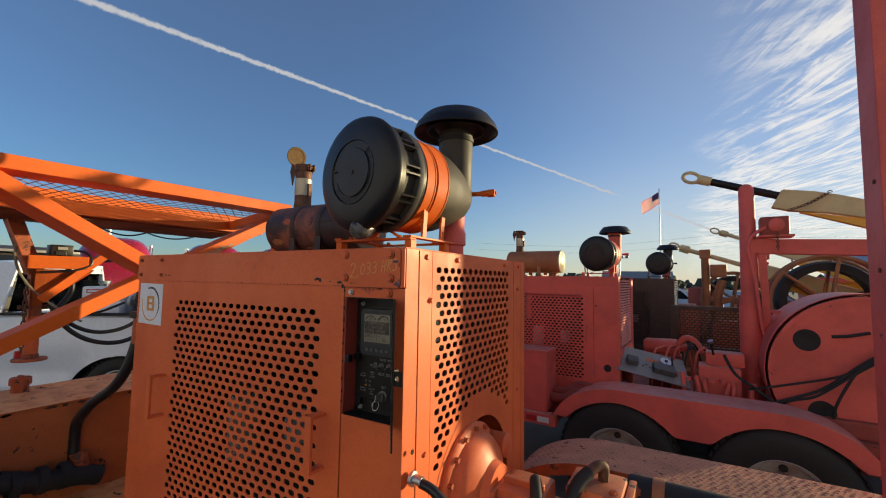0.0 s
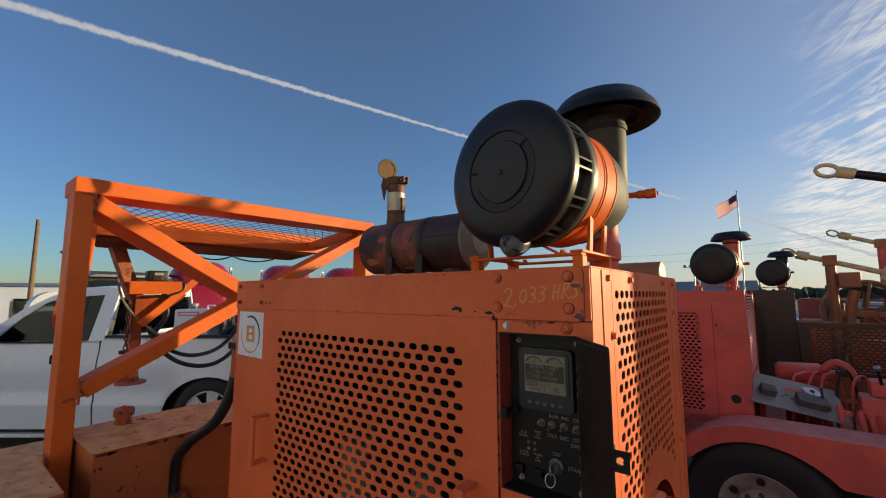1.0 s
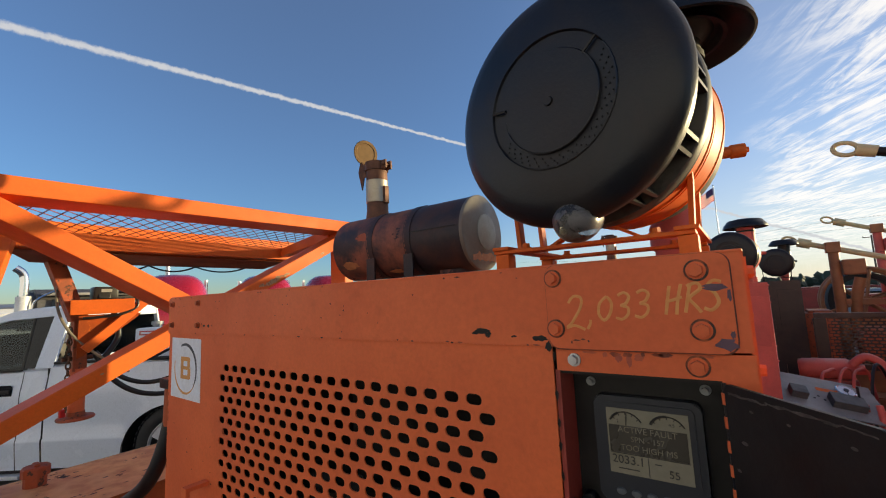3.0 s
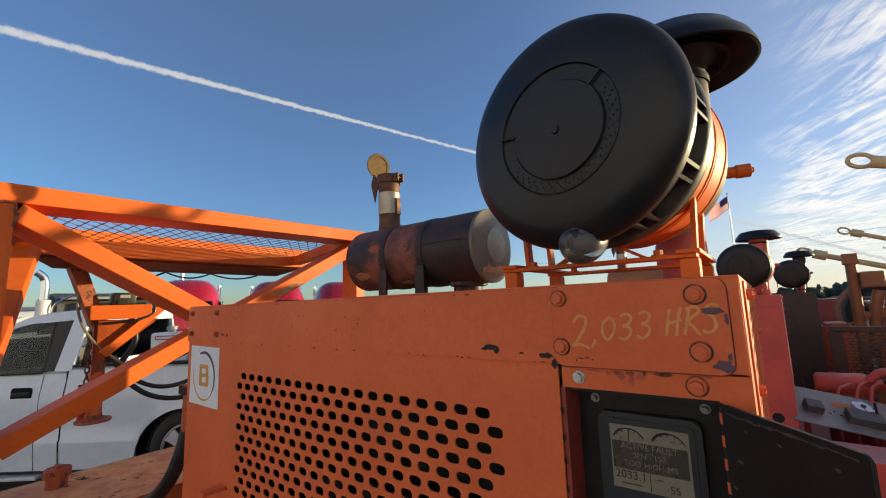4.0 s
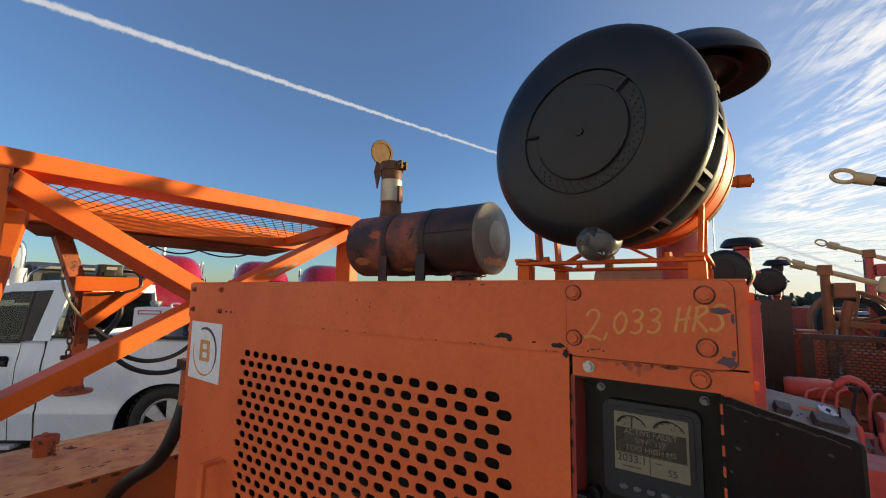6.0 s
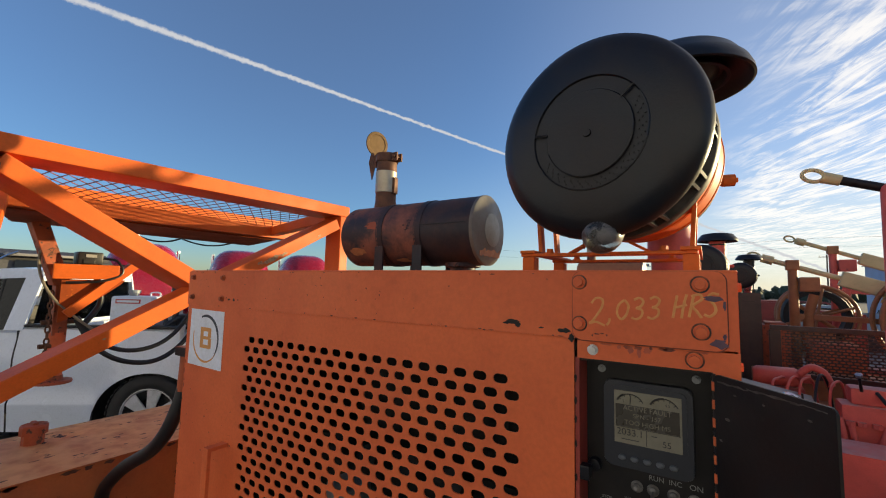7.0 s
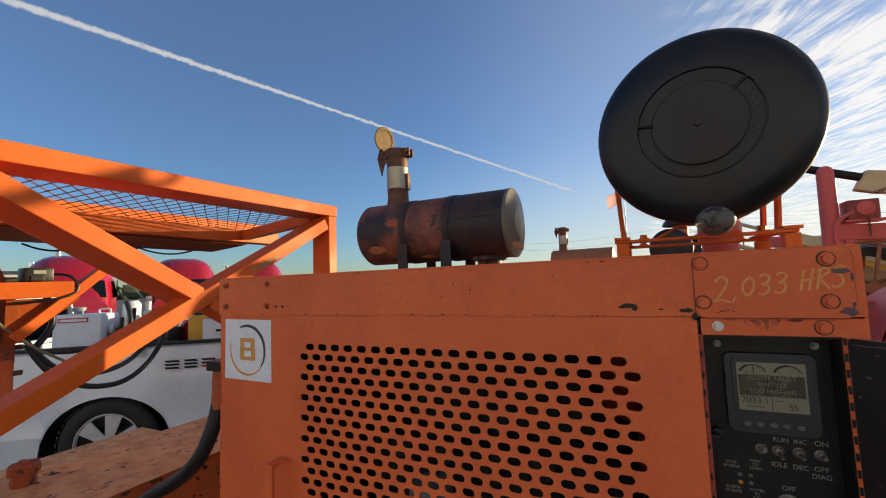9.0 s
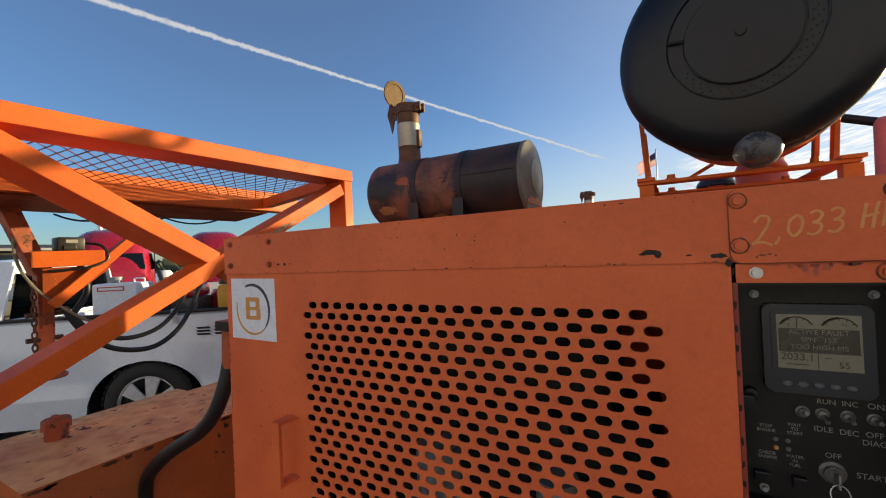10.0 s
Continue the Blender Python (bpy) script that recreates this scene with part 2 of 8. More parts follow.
GLASS = glass("window_glass", (0.34, 0.38, 0.40))
CLEAR = dusty_clear("dusty_clear_plastic")
LAMP_AMBER = surface("amber_lens", (0.6, 0.25, 0.03), 0.2, amount=0.2)
REFLECT_RED = surface("red_reflective_tape", (0.55, 0.02, 0.02), 0.35, amount=0.2)
REFLECT_WHITE = surface("white_reflective_tape", (0.75, 0.73, 0.72), 0.35, amount=0.2)
DIRT = surface("yard_dirt", (0.15, 0.13, 0.115), 0.9, second=(0.11, 0.095, 0.085), amount=0.8, scale=0.6, chips=(0.24, 0.21, 0.18), chip_at=0.66, chip_scale=5, bump=0.9, bump_scale=22)
# bluish so that the added wall behind the camera bounces cooler light
CONCRETE = surface("pale_wall", (0.50, 0.54, 0.70), 0.8, amount=0.3, scale=1)
WOOD = surface("weathered_wood", (0.24, 0.15, 0.09), 0.85, second=(0.15, 0.1, 0.07), amount=0.8, scale=6, bump=0.6)
def cloth_material(name, color):
    """Thin cloth that lets light through."""
    m = bpy.data.materials.new(name)
    m.use_nodes = True
    n = Nodes(m.node_tree)
    c = n.mix(n.math("MULTIPLY", n.noise(n.add("ShaderNodeTexCoord").outputs["Object"], 3.0), 0.3), color, tuple(v * 0.6 for v in color))
    a = n.add("ShaderNodeBsdfDiffuse", {0: c}).outputs[0]
    b = n.add("ShaderNodeBsdfTranslucent", {0: c}).outputs[0]
    n.add("ShaderNodeOutputMaterial", {0: n.add("ShaderNodeMixShader", {0: 0.6, 1: a, 2: b}).outputs[0]})
    return m


FLAG_RED, FLAG_WHITE = cloth_material("flag_red", (0.65, 0.04, 0.05)), cloth_material("flag_white", (0.85, 0.83, 0.80))
FLAG_BLUE = cloth_material("flag_blue", (0.06, 0.07, 0.20))
CAR_BLUE = surface("pale_blue_car_paint", (0.30, 0.36, 0.42), 0.3, coat=0.5, amount=0.2)
LEAF = surface("far_foliage", (0.06, 0.07, 0.035), 0.8, second=(0.1, 0.08, 0.04), amount=0.8, scale=2)


def tread_material():
    """Steel tread plate under dusty orange paint: raised lozenges, turned by turns."""
    m = bpy.data.materials.new("tread_plate_paint")
    m.use_nodes = True
    n = Nodes(m.node_tree)
    at = n.add("ShaderNodeTexCoord").outputs["Object"]
    broad = n.noise(at, 7.0, 5.0, 0.6)
    chip = n.span(n.noise(at, 30.0, 7.0, 0.7), 0.60, 0.63)
    col = n.mix(n.span(broad, 0.35, 0.65), (0.64, 0.31, 0.19), (0.50, 0.25, 0.16))
    col = n.mix(chip, col, (0.07, 0.04, 0.03))
    nrm = n.add("ShaderNodeBump", {"Strength": 0.3, "Distance": 0.003, "Height": n.noise(at, 90.0, 3.0)}).outputs[0]
    bsdf = n.add("ShaderNodeBsdfPrincipled", {"Base Color": col, "Roughness": 0.8, "Normal": nrm, "Specular IOR Level": 0.15})
    n.add("ShaderNodeOutputMaterial", {0: bsdf.outputs[0]})
    return m


TREAD = tread_material()


# ---- mesh helpers ----
STAND = Matrix()


def stood(c, by, turn, size):
    """A pose that turns and scales about c and then moves by the given way."""
    return Matrix.Translation(Vector(c) + Vector(by)) @ Matrix.Rotation(turn, 4, "Z") @ Matrix.Scale(size, 4) @ Matrix.Translation(-Vector(c))


def thing(name, at=(0, 0, 0), label="", category="", group="", kind="", m=None):
    """An Empty at the base of a thing. Its parts are drawn in the coordinates of the machine, which stand at the pose m."""
    ob = new(name)
    ob.empty_display_size = 0.1
    ob.matrix_world = STAND @ (m or Matrix()) @ Matrix.Translation(at)
    ob["base"] = tuple(at)
    return tagged(ob, label, category, group, kind)


def part(name, bm, material, parent=None, label="", smooth=False, recalc=True):
    """Links a bmesh as one mesh object under a thing or under a part."""
    if recalc:
        bmesh.ops.recalc_face_normals(bm, faces=bm.faces)
    me = bpy.data.meshes.new(name)
    if smooth:
        for f in bm.faces:
            f.smooth = True
    bm.to_mesh(me)
    bm.free()
    if smooth:
        me.set_sharp_from_angle(angle=radians(40))
    for one in material if isinstance(material, (list, tuple)) else [material]:
        me.materials.append(one)
    ob = new(name, me)
    if parent is not None:
        ob.parent = parent
        if parent.type == "EMPTY":
            ob.matrix_parent_inverse = Matrix.Translation([-c for c in parent["base"]])
    if label:
        ob["label"] = label
    return ob


def box(x0, x1, y0, y1, z0, z1, bevel=0.0, bm=None, m=None):
    own = bmesh.new()
    bmesh.ops.create_cube(own, size=1.0, matrix=Matrix.LocRotScale(((x0 + x1) / 2, (y0 + y1) / 2, (z0 + z1) / 2), None, (abs(x1 - x0), abs(y1 - y0), abs(z1 - z0))))
    if bevel:
        bmesh.ops.bevel(own, geom=own.edges[:], offset=bevel, segments=2, affect="EDGES", profile=0.6)
    if m is not None:
        own.transform(m)
    return own if bm is None else pour(own, bm)


def pour(own, bm):
    """Adds one bmesh to another."""
    me = bpy.data.meshes.new("pour")
    own.to_mesh(me)
    own.free()
    bm.from_mesh(me)
    bpy.data.meshes.remove(me)
    return bm


def frame_to(p0, p1, hint=(0, 0, 1)):
    """A pose at p0 whose z runs to p1, and the length."""
    a, b = Vector(p0), Vector(p1)
    z = (b - a).normalized()
    h = Vector(hint)
    if abs(z.dot(h)) > 0.98:
        h = Vector((1, 0, 0))
    x = h.cross(z).normalized()
    y = z.cross(x)
    m = Matrix((x, y, z)).transposed().to_4x4()
    m.translation = a
    return m, (b - a).length


def rod(p0, p1, r, r1=None, n=16, bm=None, caps=True):
    m, d = frame_to(p0, p1)
    own = bmesh.new()
    bmesh.ops.create_cone(own, cap_ends=caps, segments=n, radius1=r, radius2=r if r1 is None else r1, depth=d, matrix=m @ Matrix.Translation((0, 0, d / 2)))
    return own if bm is None else pour(own, bm)


def bar(p0, p1, w, h, bevel=0.004, bm=None, hint=(0, 0, 1)):
    """A square tube: w across, h along the hint."""
    m, d = frame_to(p0, p1, hint)
    return box(-w / 2, w / 2, -h / 2, h / 2, 0, d, bevel, bm, m)


def lathe(profile, p0, p1, n=32, bm=None):
    """Turns (radius, distance) pairs round the axis from p0 towards p1."""
    m, _ = frame_to(p0, p1)
    own = bmesh.new()
    rings = []
    for r, d in profile:
        if r < 1e-5:
            rings.append([own.verts.new(m @ Vector((0, 0, d)))])
        else:
            rings.append([own.verts.new(m @ Vector((r * math.cos(2 * math.pi * i / n), r * math.sin(2 * math.pi * i / n), d))) for i in range(n)])
    for a, b in zip(rings, rings[1:]):
        for i in range(n):
            j = (i + 1) % n
            loop = [a[i % len(a)], a[j % len(a)], b[j % len(b)], b[i % len(b)]]
            loop = list(dict.fromkeys(loop))
            if len(loop) > 2:
                own.faces.new(loop)
    return own if bm is None else pour(own, bm)


def tube(points, r, n=10, bm=None, steps=6):
    """A round hose through the points, smoothed."""
    pts = [Vector(p) for p in points]
    fine = []
    for i in range(len(pts) - 1):
        p0, p1, p2, p3 = pts[max(i - 1, 0)], pts[i], pts[i + 1], pts[min(i + 2, len(pts) - 1)]
        for k in range(steps):
            t = k / steps
            fine.append(0.5 * ((2 * p1) + (p2 - p0) * t + (2 * p0 - 5 * p1 + 4 * p2 - p3) * t * t + (3 * p1 - p0 - 3 * p2 + p3) * t ** 3))
    fine.append(pts[-1])
    own = bmesh.new()
    rings, side = [], None
    for i, p in enumerate(fine):
        z = (fine[min(i + 1, len(fine) - 1)] - fine[max(i - 1, 0)]).normalized()
        if side is None:
            side = z.orthogonal().normalized()
        side = (side - z * side.dot(z)).normalized()
        up = z.cross(side)
        rings.append([own.verts.new(p + r * (math.cos(2 * math.pi * k / n) * side + math.sin(2 * math.pi * k / n) * up)) for k in range(n)])
    for a, b in zip(rings, rings[1:]):
        for k in range(n):
            own.faces.new((a[k], a[(k + 1) % n], b[(k + 1) % n], b[k]))
    own.faces.new(rings[0][::-1]), own.faces.new(rings[-1])
    return own if bm is None else pour(own, bm)


def slab(outline, depth, m, bevel=0.0, bm=None):
    """A plate from an outline in the local x, y of m, thick along its z."""
    own = bmesh.new()
    low = [own.verts.new((x, y, 0)) for x, y in outline]
    top = [own.verts.new((x, y, depth)) for x, y in outline]
    own.faces.new(low[::-1]), own.faces.new(top)
    for i in range(len(low)):
        j = (i + 1) % len(low)
        own.faces.new((low[i], low[j], top[j], top[i]))
    if bevel:
        bmesh.ops.bevel(own, geom=own.edges[:], offset=bevel, segments=2, affect="EDGES")
    own.transform(m)
    return own if bm is None else pour(own, bm)


def rounded(x0, x1, y0, y1, r, n=5):
    """The outline of a rectangle with rounded corners."""
    out = []
    for cx, cy, a in ((x1 - r, y1 - r, 0), (x0 + r, y1 - r, 90), (x0 + r, y0 + r, 180), (x1 - r, y0 + r, 270)):
        out += [(cx + r * math.cos(radians(a + 90 * k / n)), cy + r * math.sin(radians(a + 90 * k / n))) for k in range(n + 1)]
    return out


SIDE = Matrix(((1, 0, 0, 0), (0, 0, -1, 0), (0, 1, 0, 0), (0, 0, 0, 1)))      # local x, y to world x, z; thickness towards -y
END = Matrix(((0, 0, 1, 0), (1, 0, 0, 0), (0, 1, 0, 0), (0, 0, 0, 1)))        # local x, y to world y, z; thickness towards +x


def perforated(rows, cells, m, hole_w, hole_h, thick, solid=lambda x, y: False, gap=lambda x, y: False, per=6):
    """A punched sheet: rows is (first y, pitch, count); cells gives x centres, width for each row. Each hole is a real slot with walls."""
    own = bmesh.new()
    y0, dy, count = rows
    for k in range(count):
        y = y0 - dy * k
        for x, w in cells(k):
            if gap(x, y):
                continue
            if solid(x, y) or w < hole_w * 1.15:
                f = own.faces.new([own.verts.new(m @ Vector((x + a * w / 2, y + b * dy / 2, 0))) for a, b in ((-1, -1), (1, -1), (1, 1), (-1, 1))])
                continue
            r, inner, outer = hole_h / 2, [], []
            reach = (hole_w - hole_h) / 2
            for s, base in ((1, -90), (-1, 90)):
                for i in range(per + 1):
                    a = radians(base + 180 * i / per)
                    px, py = s * reach + r * math.cos(a), r * math.sin(a)
                    inner.append((px, py))
                    f = max(abs(px) / (w / 2), abs(py) / (dy / 2))
                    outer.append((px / f, py / f))
            corner = [(a * w / 2, b * dy / 2) for a, b in ((1, -1), (1, 1), (-1, 1), (-1, -1))]
            for c in corner:
                i = min(range(len(outer)), key=lambda q: (outer[q][0] - c[0]) ** 2 + (outer[q][1] - c[1]) ** 2)
                outer[i] = c
            vi = [own.verts.new(m @ Vector((x + p, y + q, 0))) for p, q in inner]
            vb = [own.verts.new(m @ Vector((x + p, y + q, -thick))) for p, q in inner]
            vo = [own.verts.new(m @ Vector((x + p, y + q, 0))) for p, q in outer]
            for i in range(len(vi)):
                j = (i + 1) % len(vi)
                own.faces.new((vo[i], vo[j], vi[j], vi[i]))
                own.faces.new((vi[i], vi[j], vb[j], vb[i]))
    return own


def hex_bolt(p, way, r=0.009, washer=0.013, bm=None):
    """A hexagon head on a washer, standing out along way."""
    p, w = Vector(p), Vector(way)
    own = bmesh.new()
    rod(p - w * 0.002, p + w * 0.0025, washer, n=20, bm=own)
    rod(p + w * 0.002, p + w * 0.0095, r, r * 0.93, n=6, bm=own)
    return own if bm is None else pour(own, bm)


def text(name, words, size, m, material, parent, shear=0.0, align="CENTER"):
    """Printed words as flat meshes, in the local x, y of m."""
    curve = bpy.data.curves.new(name, "FONT")
    curve.body, curve.size, curve.align_x, curve.align_y, curve.shear, curve.extrude = words, size, align, "CENTER", shear, 0.0002
    temp = new(name, curve)
    me = bpy.data.meshes.new_from_object(temp.evaluated_get(bpy.context.evaluated_depsgraph_get()))
    bpy.data.objects.remove(temp)
    bpy.data.curves.remove(curve)
    bm = bmesh.new()
    bm.from_mesh(me)
    bpy.data.meshes.remove(me)
    bm.transform(m)
    return part(name, bm, material, parent, recalc=False)


# ---- ground ----
def ground_sheet():
    own = bmesh.new()
    bmesh.ops.create_grid(own, x_segments=90, y_segments=90, size=1.0)
    for v in own.verts:
        # fine near the machines, reaching the horizon at the rim
        r = max(abs(v.co.x), abs(v.co.y))
        k = 14 + 2400 * max(0, r - 0.55) ** 3
        v.co.x, v.co.y = v.co.x * k, v.co.y * k
        v.co.z = 0.02 * noise.noise(Vector((v.co.x * 0.5, v.co.y * 0.5, 0))) if r < 0.8 else 0.0
    return own


tagged(part("ground", ground_sheet(), DIRT, smooth=True), "packed dirt and gravel of the yard, grey brown", "ground", kind="structure")

# ---- the engine enclosure and what stands on it ----
TOP, LONG, WIDE, BASE = 1.985, 1.492, 0.96, 0.82


def side_cells(k):
    n, x0 = (19, -1.131) if k % 2 == 0 else (20, -1.1515)
    pitch = 0.0424
    out = [(x0 + pitch * i, pitch) for i in range(n)]
    if k % 2 == 0:
        out = [(x0 - pitch * 0.75, pitch * 0.5)] + out + [(x0 + pitch * (n - 0.25), pitch * 0.5)]
    return out


def end_cells(k):
    n, x0 = (14, 0.154) if k % 2 == 0 else (13, 0.1755)
    pitch = 0.0431
    out = [(x0 + pitch * i, pitch) for i in range(n)]
    if k % 2:
        out = [(x0 - pitch * 0.75, pitch * 0.5)] + out + [(x0 + pitch * (n - 0.25), pitch * 0.5)]
    return out


ROWS_N, ROW_DZ, ROW_Z = 31, 0.0267, 1.789


def pull_handle(x, z0, z1, paint, owner):
    own = bmesh.new()
    box(x - 0.013, x + 0.013, -0.058, -0.048, z0, z1, 0.0015, own)
    for z in (z0, z1 - 0.010):
        box(x - 0.013, x + 0.013, -0.050, -0.001, z, z + 0.010, 0.0015, own)
    return part("handle", own, paint, owner, "folded steel pull handle")


def enclosure(name, m, paint, label, full=True):
    """The sheet-steel engine enclosure: frame, punched side and end panels, door, handles, bolts."""
    e = thing(name, (-LONG / 2, 0.465, BASE), label, "engine enclosure", m=m)
    t = 0.003
    wide, corner = (WIDE, -0.0125) if full else (0.93, 0.0)
    back_set = Matrix(((1, 0, 0, corner), (0, 1.012, 0, 0.021), (0, 0, 1, 0), (0, 0, 0, 1))) if full else Matrix()

    def placed(bm):
        """Moves a piece of the end to where the end sheet stands."""
        bm.transform(back_set)
        return bm
    # top sheet with folded lips, back and far end
    own = box(-LONG, corner, 0.0, wide, TOP - 0.004, TOP, 0.0015)
    part("top_sheet", own, paint, e)
    part("back_panel", box(-LONG, corner - t, wide - t, wide, BASE, TOP - 0.004), paint, e)
    part("far_end_panel", box(-LONG, -LONG + t, 0.004, wide - t, BASE, TOP - 0.004), paint, e)
    # top strip of the side, slightly proud of the door
    part("top_strip", slab(rounded(-LONG, corner - 0.001, 1.8735, TOP - 0.004, 0.003), 0.004, SIDE), paint, e)
    # side panel round its punched field
    xa, xb = -1.1515 - 0.0212, -0.3466 + 0.0212
    za, zb = ROW_Z + ROW_DZ / 2, ROW_Z - ROW_DZ * (ROWS_N - 0.5)
    own, back = bmesh.new(), []
    outer = [(-LONG + 0.002, BASE), (-0.236, BASE), (-0.236, 1.8729), (-LONG + 0.002, 1.8729)]
    inner = [(xa, zb), (xb, zb), (xb, za), (xa, za)]
    for y in (0.0, t):
        back.append([[own.verts.new((px, y, pz)) for px, pz in line] for line in (outer, inner)])
    for k in range(4):
        j = (k + 1) % 4
        for lay in (0, 1):
            own.faces.new((back[lay][0][k], back[lay][0][j], back[lay][1][j], back[lay][1][k]))
        own.faces.new((back[0][0][k], back[0][0][j], back[1][0][j], back[1][0][k]))
    door = part("side_door", own, paint, e)
    field = perforated((ROW_Z, ROW_DZ, ROWS_N), side_cells, SIDE, 0.0290, 0.0171, t)
    bmesh.ops.remove_doubles(field, verts=field.verts, dist=0.0004)
    tagged(part("punched_sheet", field, paint, door, recalc=False), kind="stuff")
    for x, z0, z1 in ((-1.222, 1.325, 1.493), (-0.305, 1.333, 1.497)):
        pull_handle(x, z0, z1, paint, door)
    # column beside the door with the control window
    own = bmesh.new()
    if full:
        box(-0.2305, corner, 0.0, t, 1.842, 1.8705, 0, own)
        box(-0.045, corner, 0.0, t, BASE, 1.842, 0, own)
        box(-0.2305, -0.045, 0.0, t, BASE, 1.502, 0, own)
    else:
        box(-0.233, -0.0, 0.0, t, BASE, 1.8705, 0, own)
    part("control_column", own, paint, e)
    # end panel: corner post, punched sheet with an arch, far flange
    own = box(corner - t, corner, t + 0.0005, 0.1365 if full else 0.1145, BASE, TOP - 0.004)
    part("corner_post", own, paint, e)
    part("far_flange", placed(box(-t, 0.001, 0.788, 0.9275, BASE, TOP - 0.004, 0.0008)), paint, e)
    ya, yb = 0.154 - 0.0215, 0.154 + 0.0431 * 13 + 0.0215
    cy, cz, ro, ri = 0.455, 1.14, 0.33, 0.26
    away = lambda r: (lambda x, y: math.hypot(x - cy, y - cz) < r or (abs(x - cy) < r and y < cz))
    if not full:
        for k in range(25):
            z = 1.945 - 0.0265 * k
            part("louvre_slat", bar((-0.004, ya - 0.01, z), (-0.004, 0.775, z), 0.020, 0.0025, 0, hint=(0.75, 0, 0.66)), paint, e)
        # added near-black sheet that stands for the shade behind the slats
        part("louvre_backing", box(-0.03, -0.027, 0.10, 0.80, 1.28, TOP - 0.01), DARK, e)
        part("louvre_frame", box(-t, 0.0, 0.1165, ya - 0.012, BASE, TOP - 0.004), paint, e)
        part("louvre_frame", box(-t, 0.0, 0.777, 0.786, BASE, TOP - 0.004), paint, e)
        part("lower_sheet", box(-t, 0.0, ya - 0.01, 0.775, 1.08, 1.285), paint, e)
    else:
        rows = 32
        own = perforated((1.926, 0.0267, rows), end_cells, END, 0.0305, 0.0186, t, solid=away(0.343), gap=away(0.287))
        z_top = 1.926 + 0.0267 / 2
        bmesh.ops.remove_doubles(own, verts=own.verts, dist=0.0004)
        panel = tagged(part("end_panel", placed(own), paint, e, recalc=False), kind="stuff")
        own = bmesh.new()
        box(-t, 0.0, 0.1165, ya, BASE, TOP - 0.004, 0, own)
        box(-t, 0.0, yb, 0.786, BASE, TOP - 0.004, 0, own)
        box(-t, 0.0, ya, yb, z_top, TOP - 0.004, 0, own)
        part("panel_border", placed(own), paint, panel)
        ring = [(cy + ri * math.cos(a), cz + ri * math.sin(a)) for a in [math.pi * k / 28 for k in range(29)]]
        ring_o = [(cy + ro * math.cos(a), cz + ro * math.sin(a)) for a in [math.pi * k / 28 for k in range(28, -1, -1)]]
        arch = [(cy + ri, BASE)] + ring + [(cy - ri, BASE), (cy - ro, BASE)] + ring_o + [(cy + ro, BASE)]
        own = bmesh.new()
        verts = [own.verts.new(END @ Vector((x, z, 0.0015))) for x, z in arch]
        half = len(ring)
        for k in range(half + 1):
            own.faces.new((verts[k], verts[k + 1], verts[len(arch) - 2 - k], verts[len(arch) - 1 - k]))
        part("arch_rim", placed(own), paint, panel)
    # bolts
    spots = [((-1.287, -0.004, 1.962), (0, -1, 0)), ((-1.459, -0.004, 1.962), (0, -1, 0)), ((-1.459, -0.004, 1.899), (0, -1, 0)), ((-1.287, -0.004, 1.899), (0, -1, 0))]
    for p, w in spots:
        part("bolt", hex_bolt(p, w, 0.0065, 0.009), RUST_ORANGE if full else paint, e)
    for y, z in ((0.080, 1.962), (0.268, 1.962), (0.675, 1.962), (0.841, 1.962), (0.105, 1.835), (0.83, 1.86), (0.085, 1.40), (0.83, 1.42)):
        part("bolt", placed(hex_bolt((0.0, y, z), (1, 0, 0), 0.0075, 0.010)), paint, e)
    # frame behind the sheets, radiator core, engine parts with the inside's shade in their colour
    for x in (-LONG + 0.03, -0.30, -0.03):
        for y in (0.03 if x < -1 else 0.085, wide - 0.03):
            part("inner_post", box(x - 0.02, x + 0.02, y - 0.02, y + 0.02, BASE, TOP - 0.006), paint, e)
    part("radiator", box(-1.38, -1.24, 0.08, 0.84, BASE + 0.02, 1.86, 0.01), CORE, e, "dark radiator core inside the enclosure")
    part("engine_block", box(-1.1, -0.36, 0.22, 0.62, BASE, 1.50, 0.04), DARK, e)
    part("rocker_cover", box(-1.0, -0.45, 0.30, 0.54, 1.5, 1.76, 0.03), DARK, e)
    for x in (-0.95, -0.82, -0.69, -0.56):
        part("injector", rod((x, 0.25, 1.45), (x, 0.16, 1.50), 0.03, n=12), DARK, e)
    part("filter", rod((-0.83, 0.10, 1.22), (-0.83, 0.10, 1.45), 0.055, n=20), ENGINE_GREY, e, "pale grey oil filter behind the punched sheet", smooth=True)
    part("filter", rod((-0.55, 0.12, 1.30), (-0.55, 0.12, 1.42), 0.045, n=20), ENGINE_GREY, e, "pale grey oil filter behind the punched sheet", smooth=True)
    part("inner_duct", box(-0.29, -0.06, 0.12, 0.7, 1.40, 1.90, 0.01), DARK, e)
    return e


OWN = Matrix()
own_box = enclosure("engine_enclosure", OWN, ORANGE, "orange sheet-steel engine enclosure with punched side and end panels, chipped paint")


BARE_EDGE = surface("scraped_black_paint", (0.12, 0.105, 0.095), 0.5, metal=0.2, second=(0.04, 0.035, 0.03), amount=0.9, scale=60)


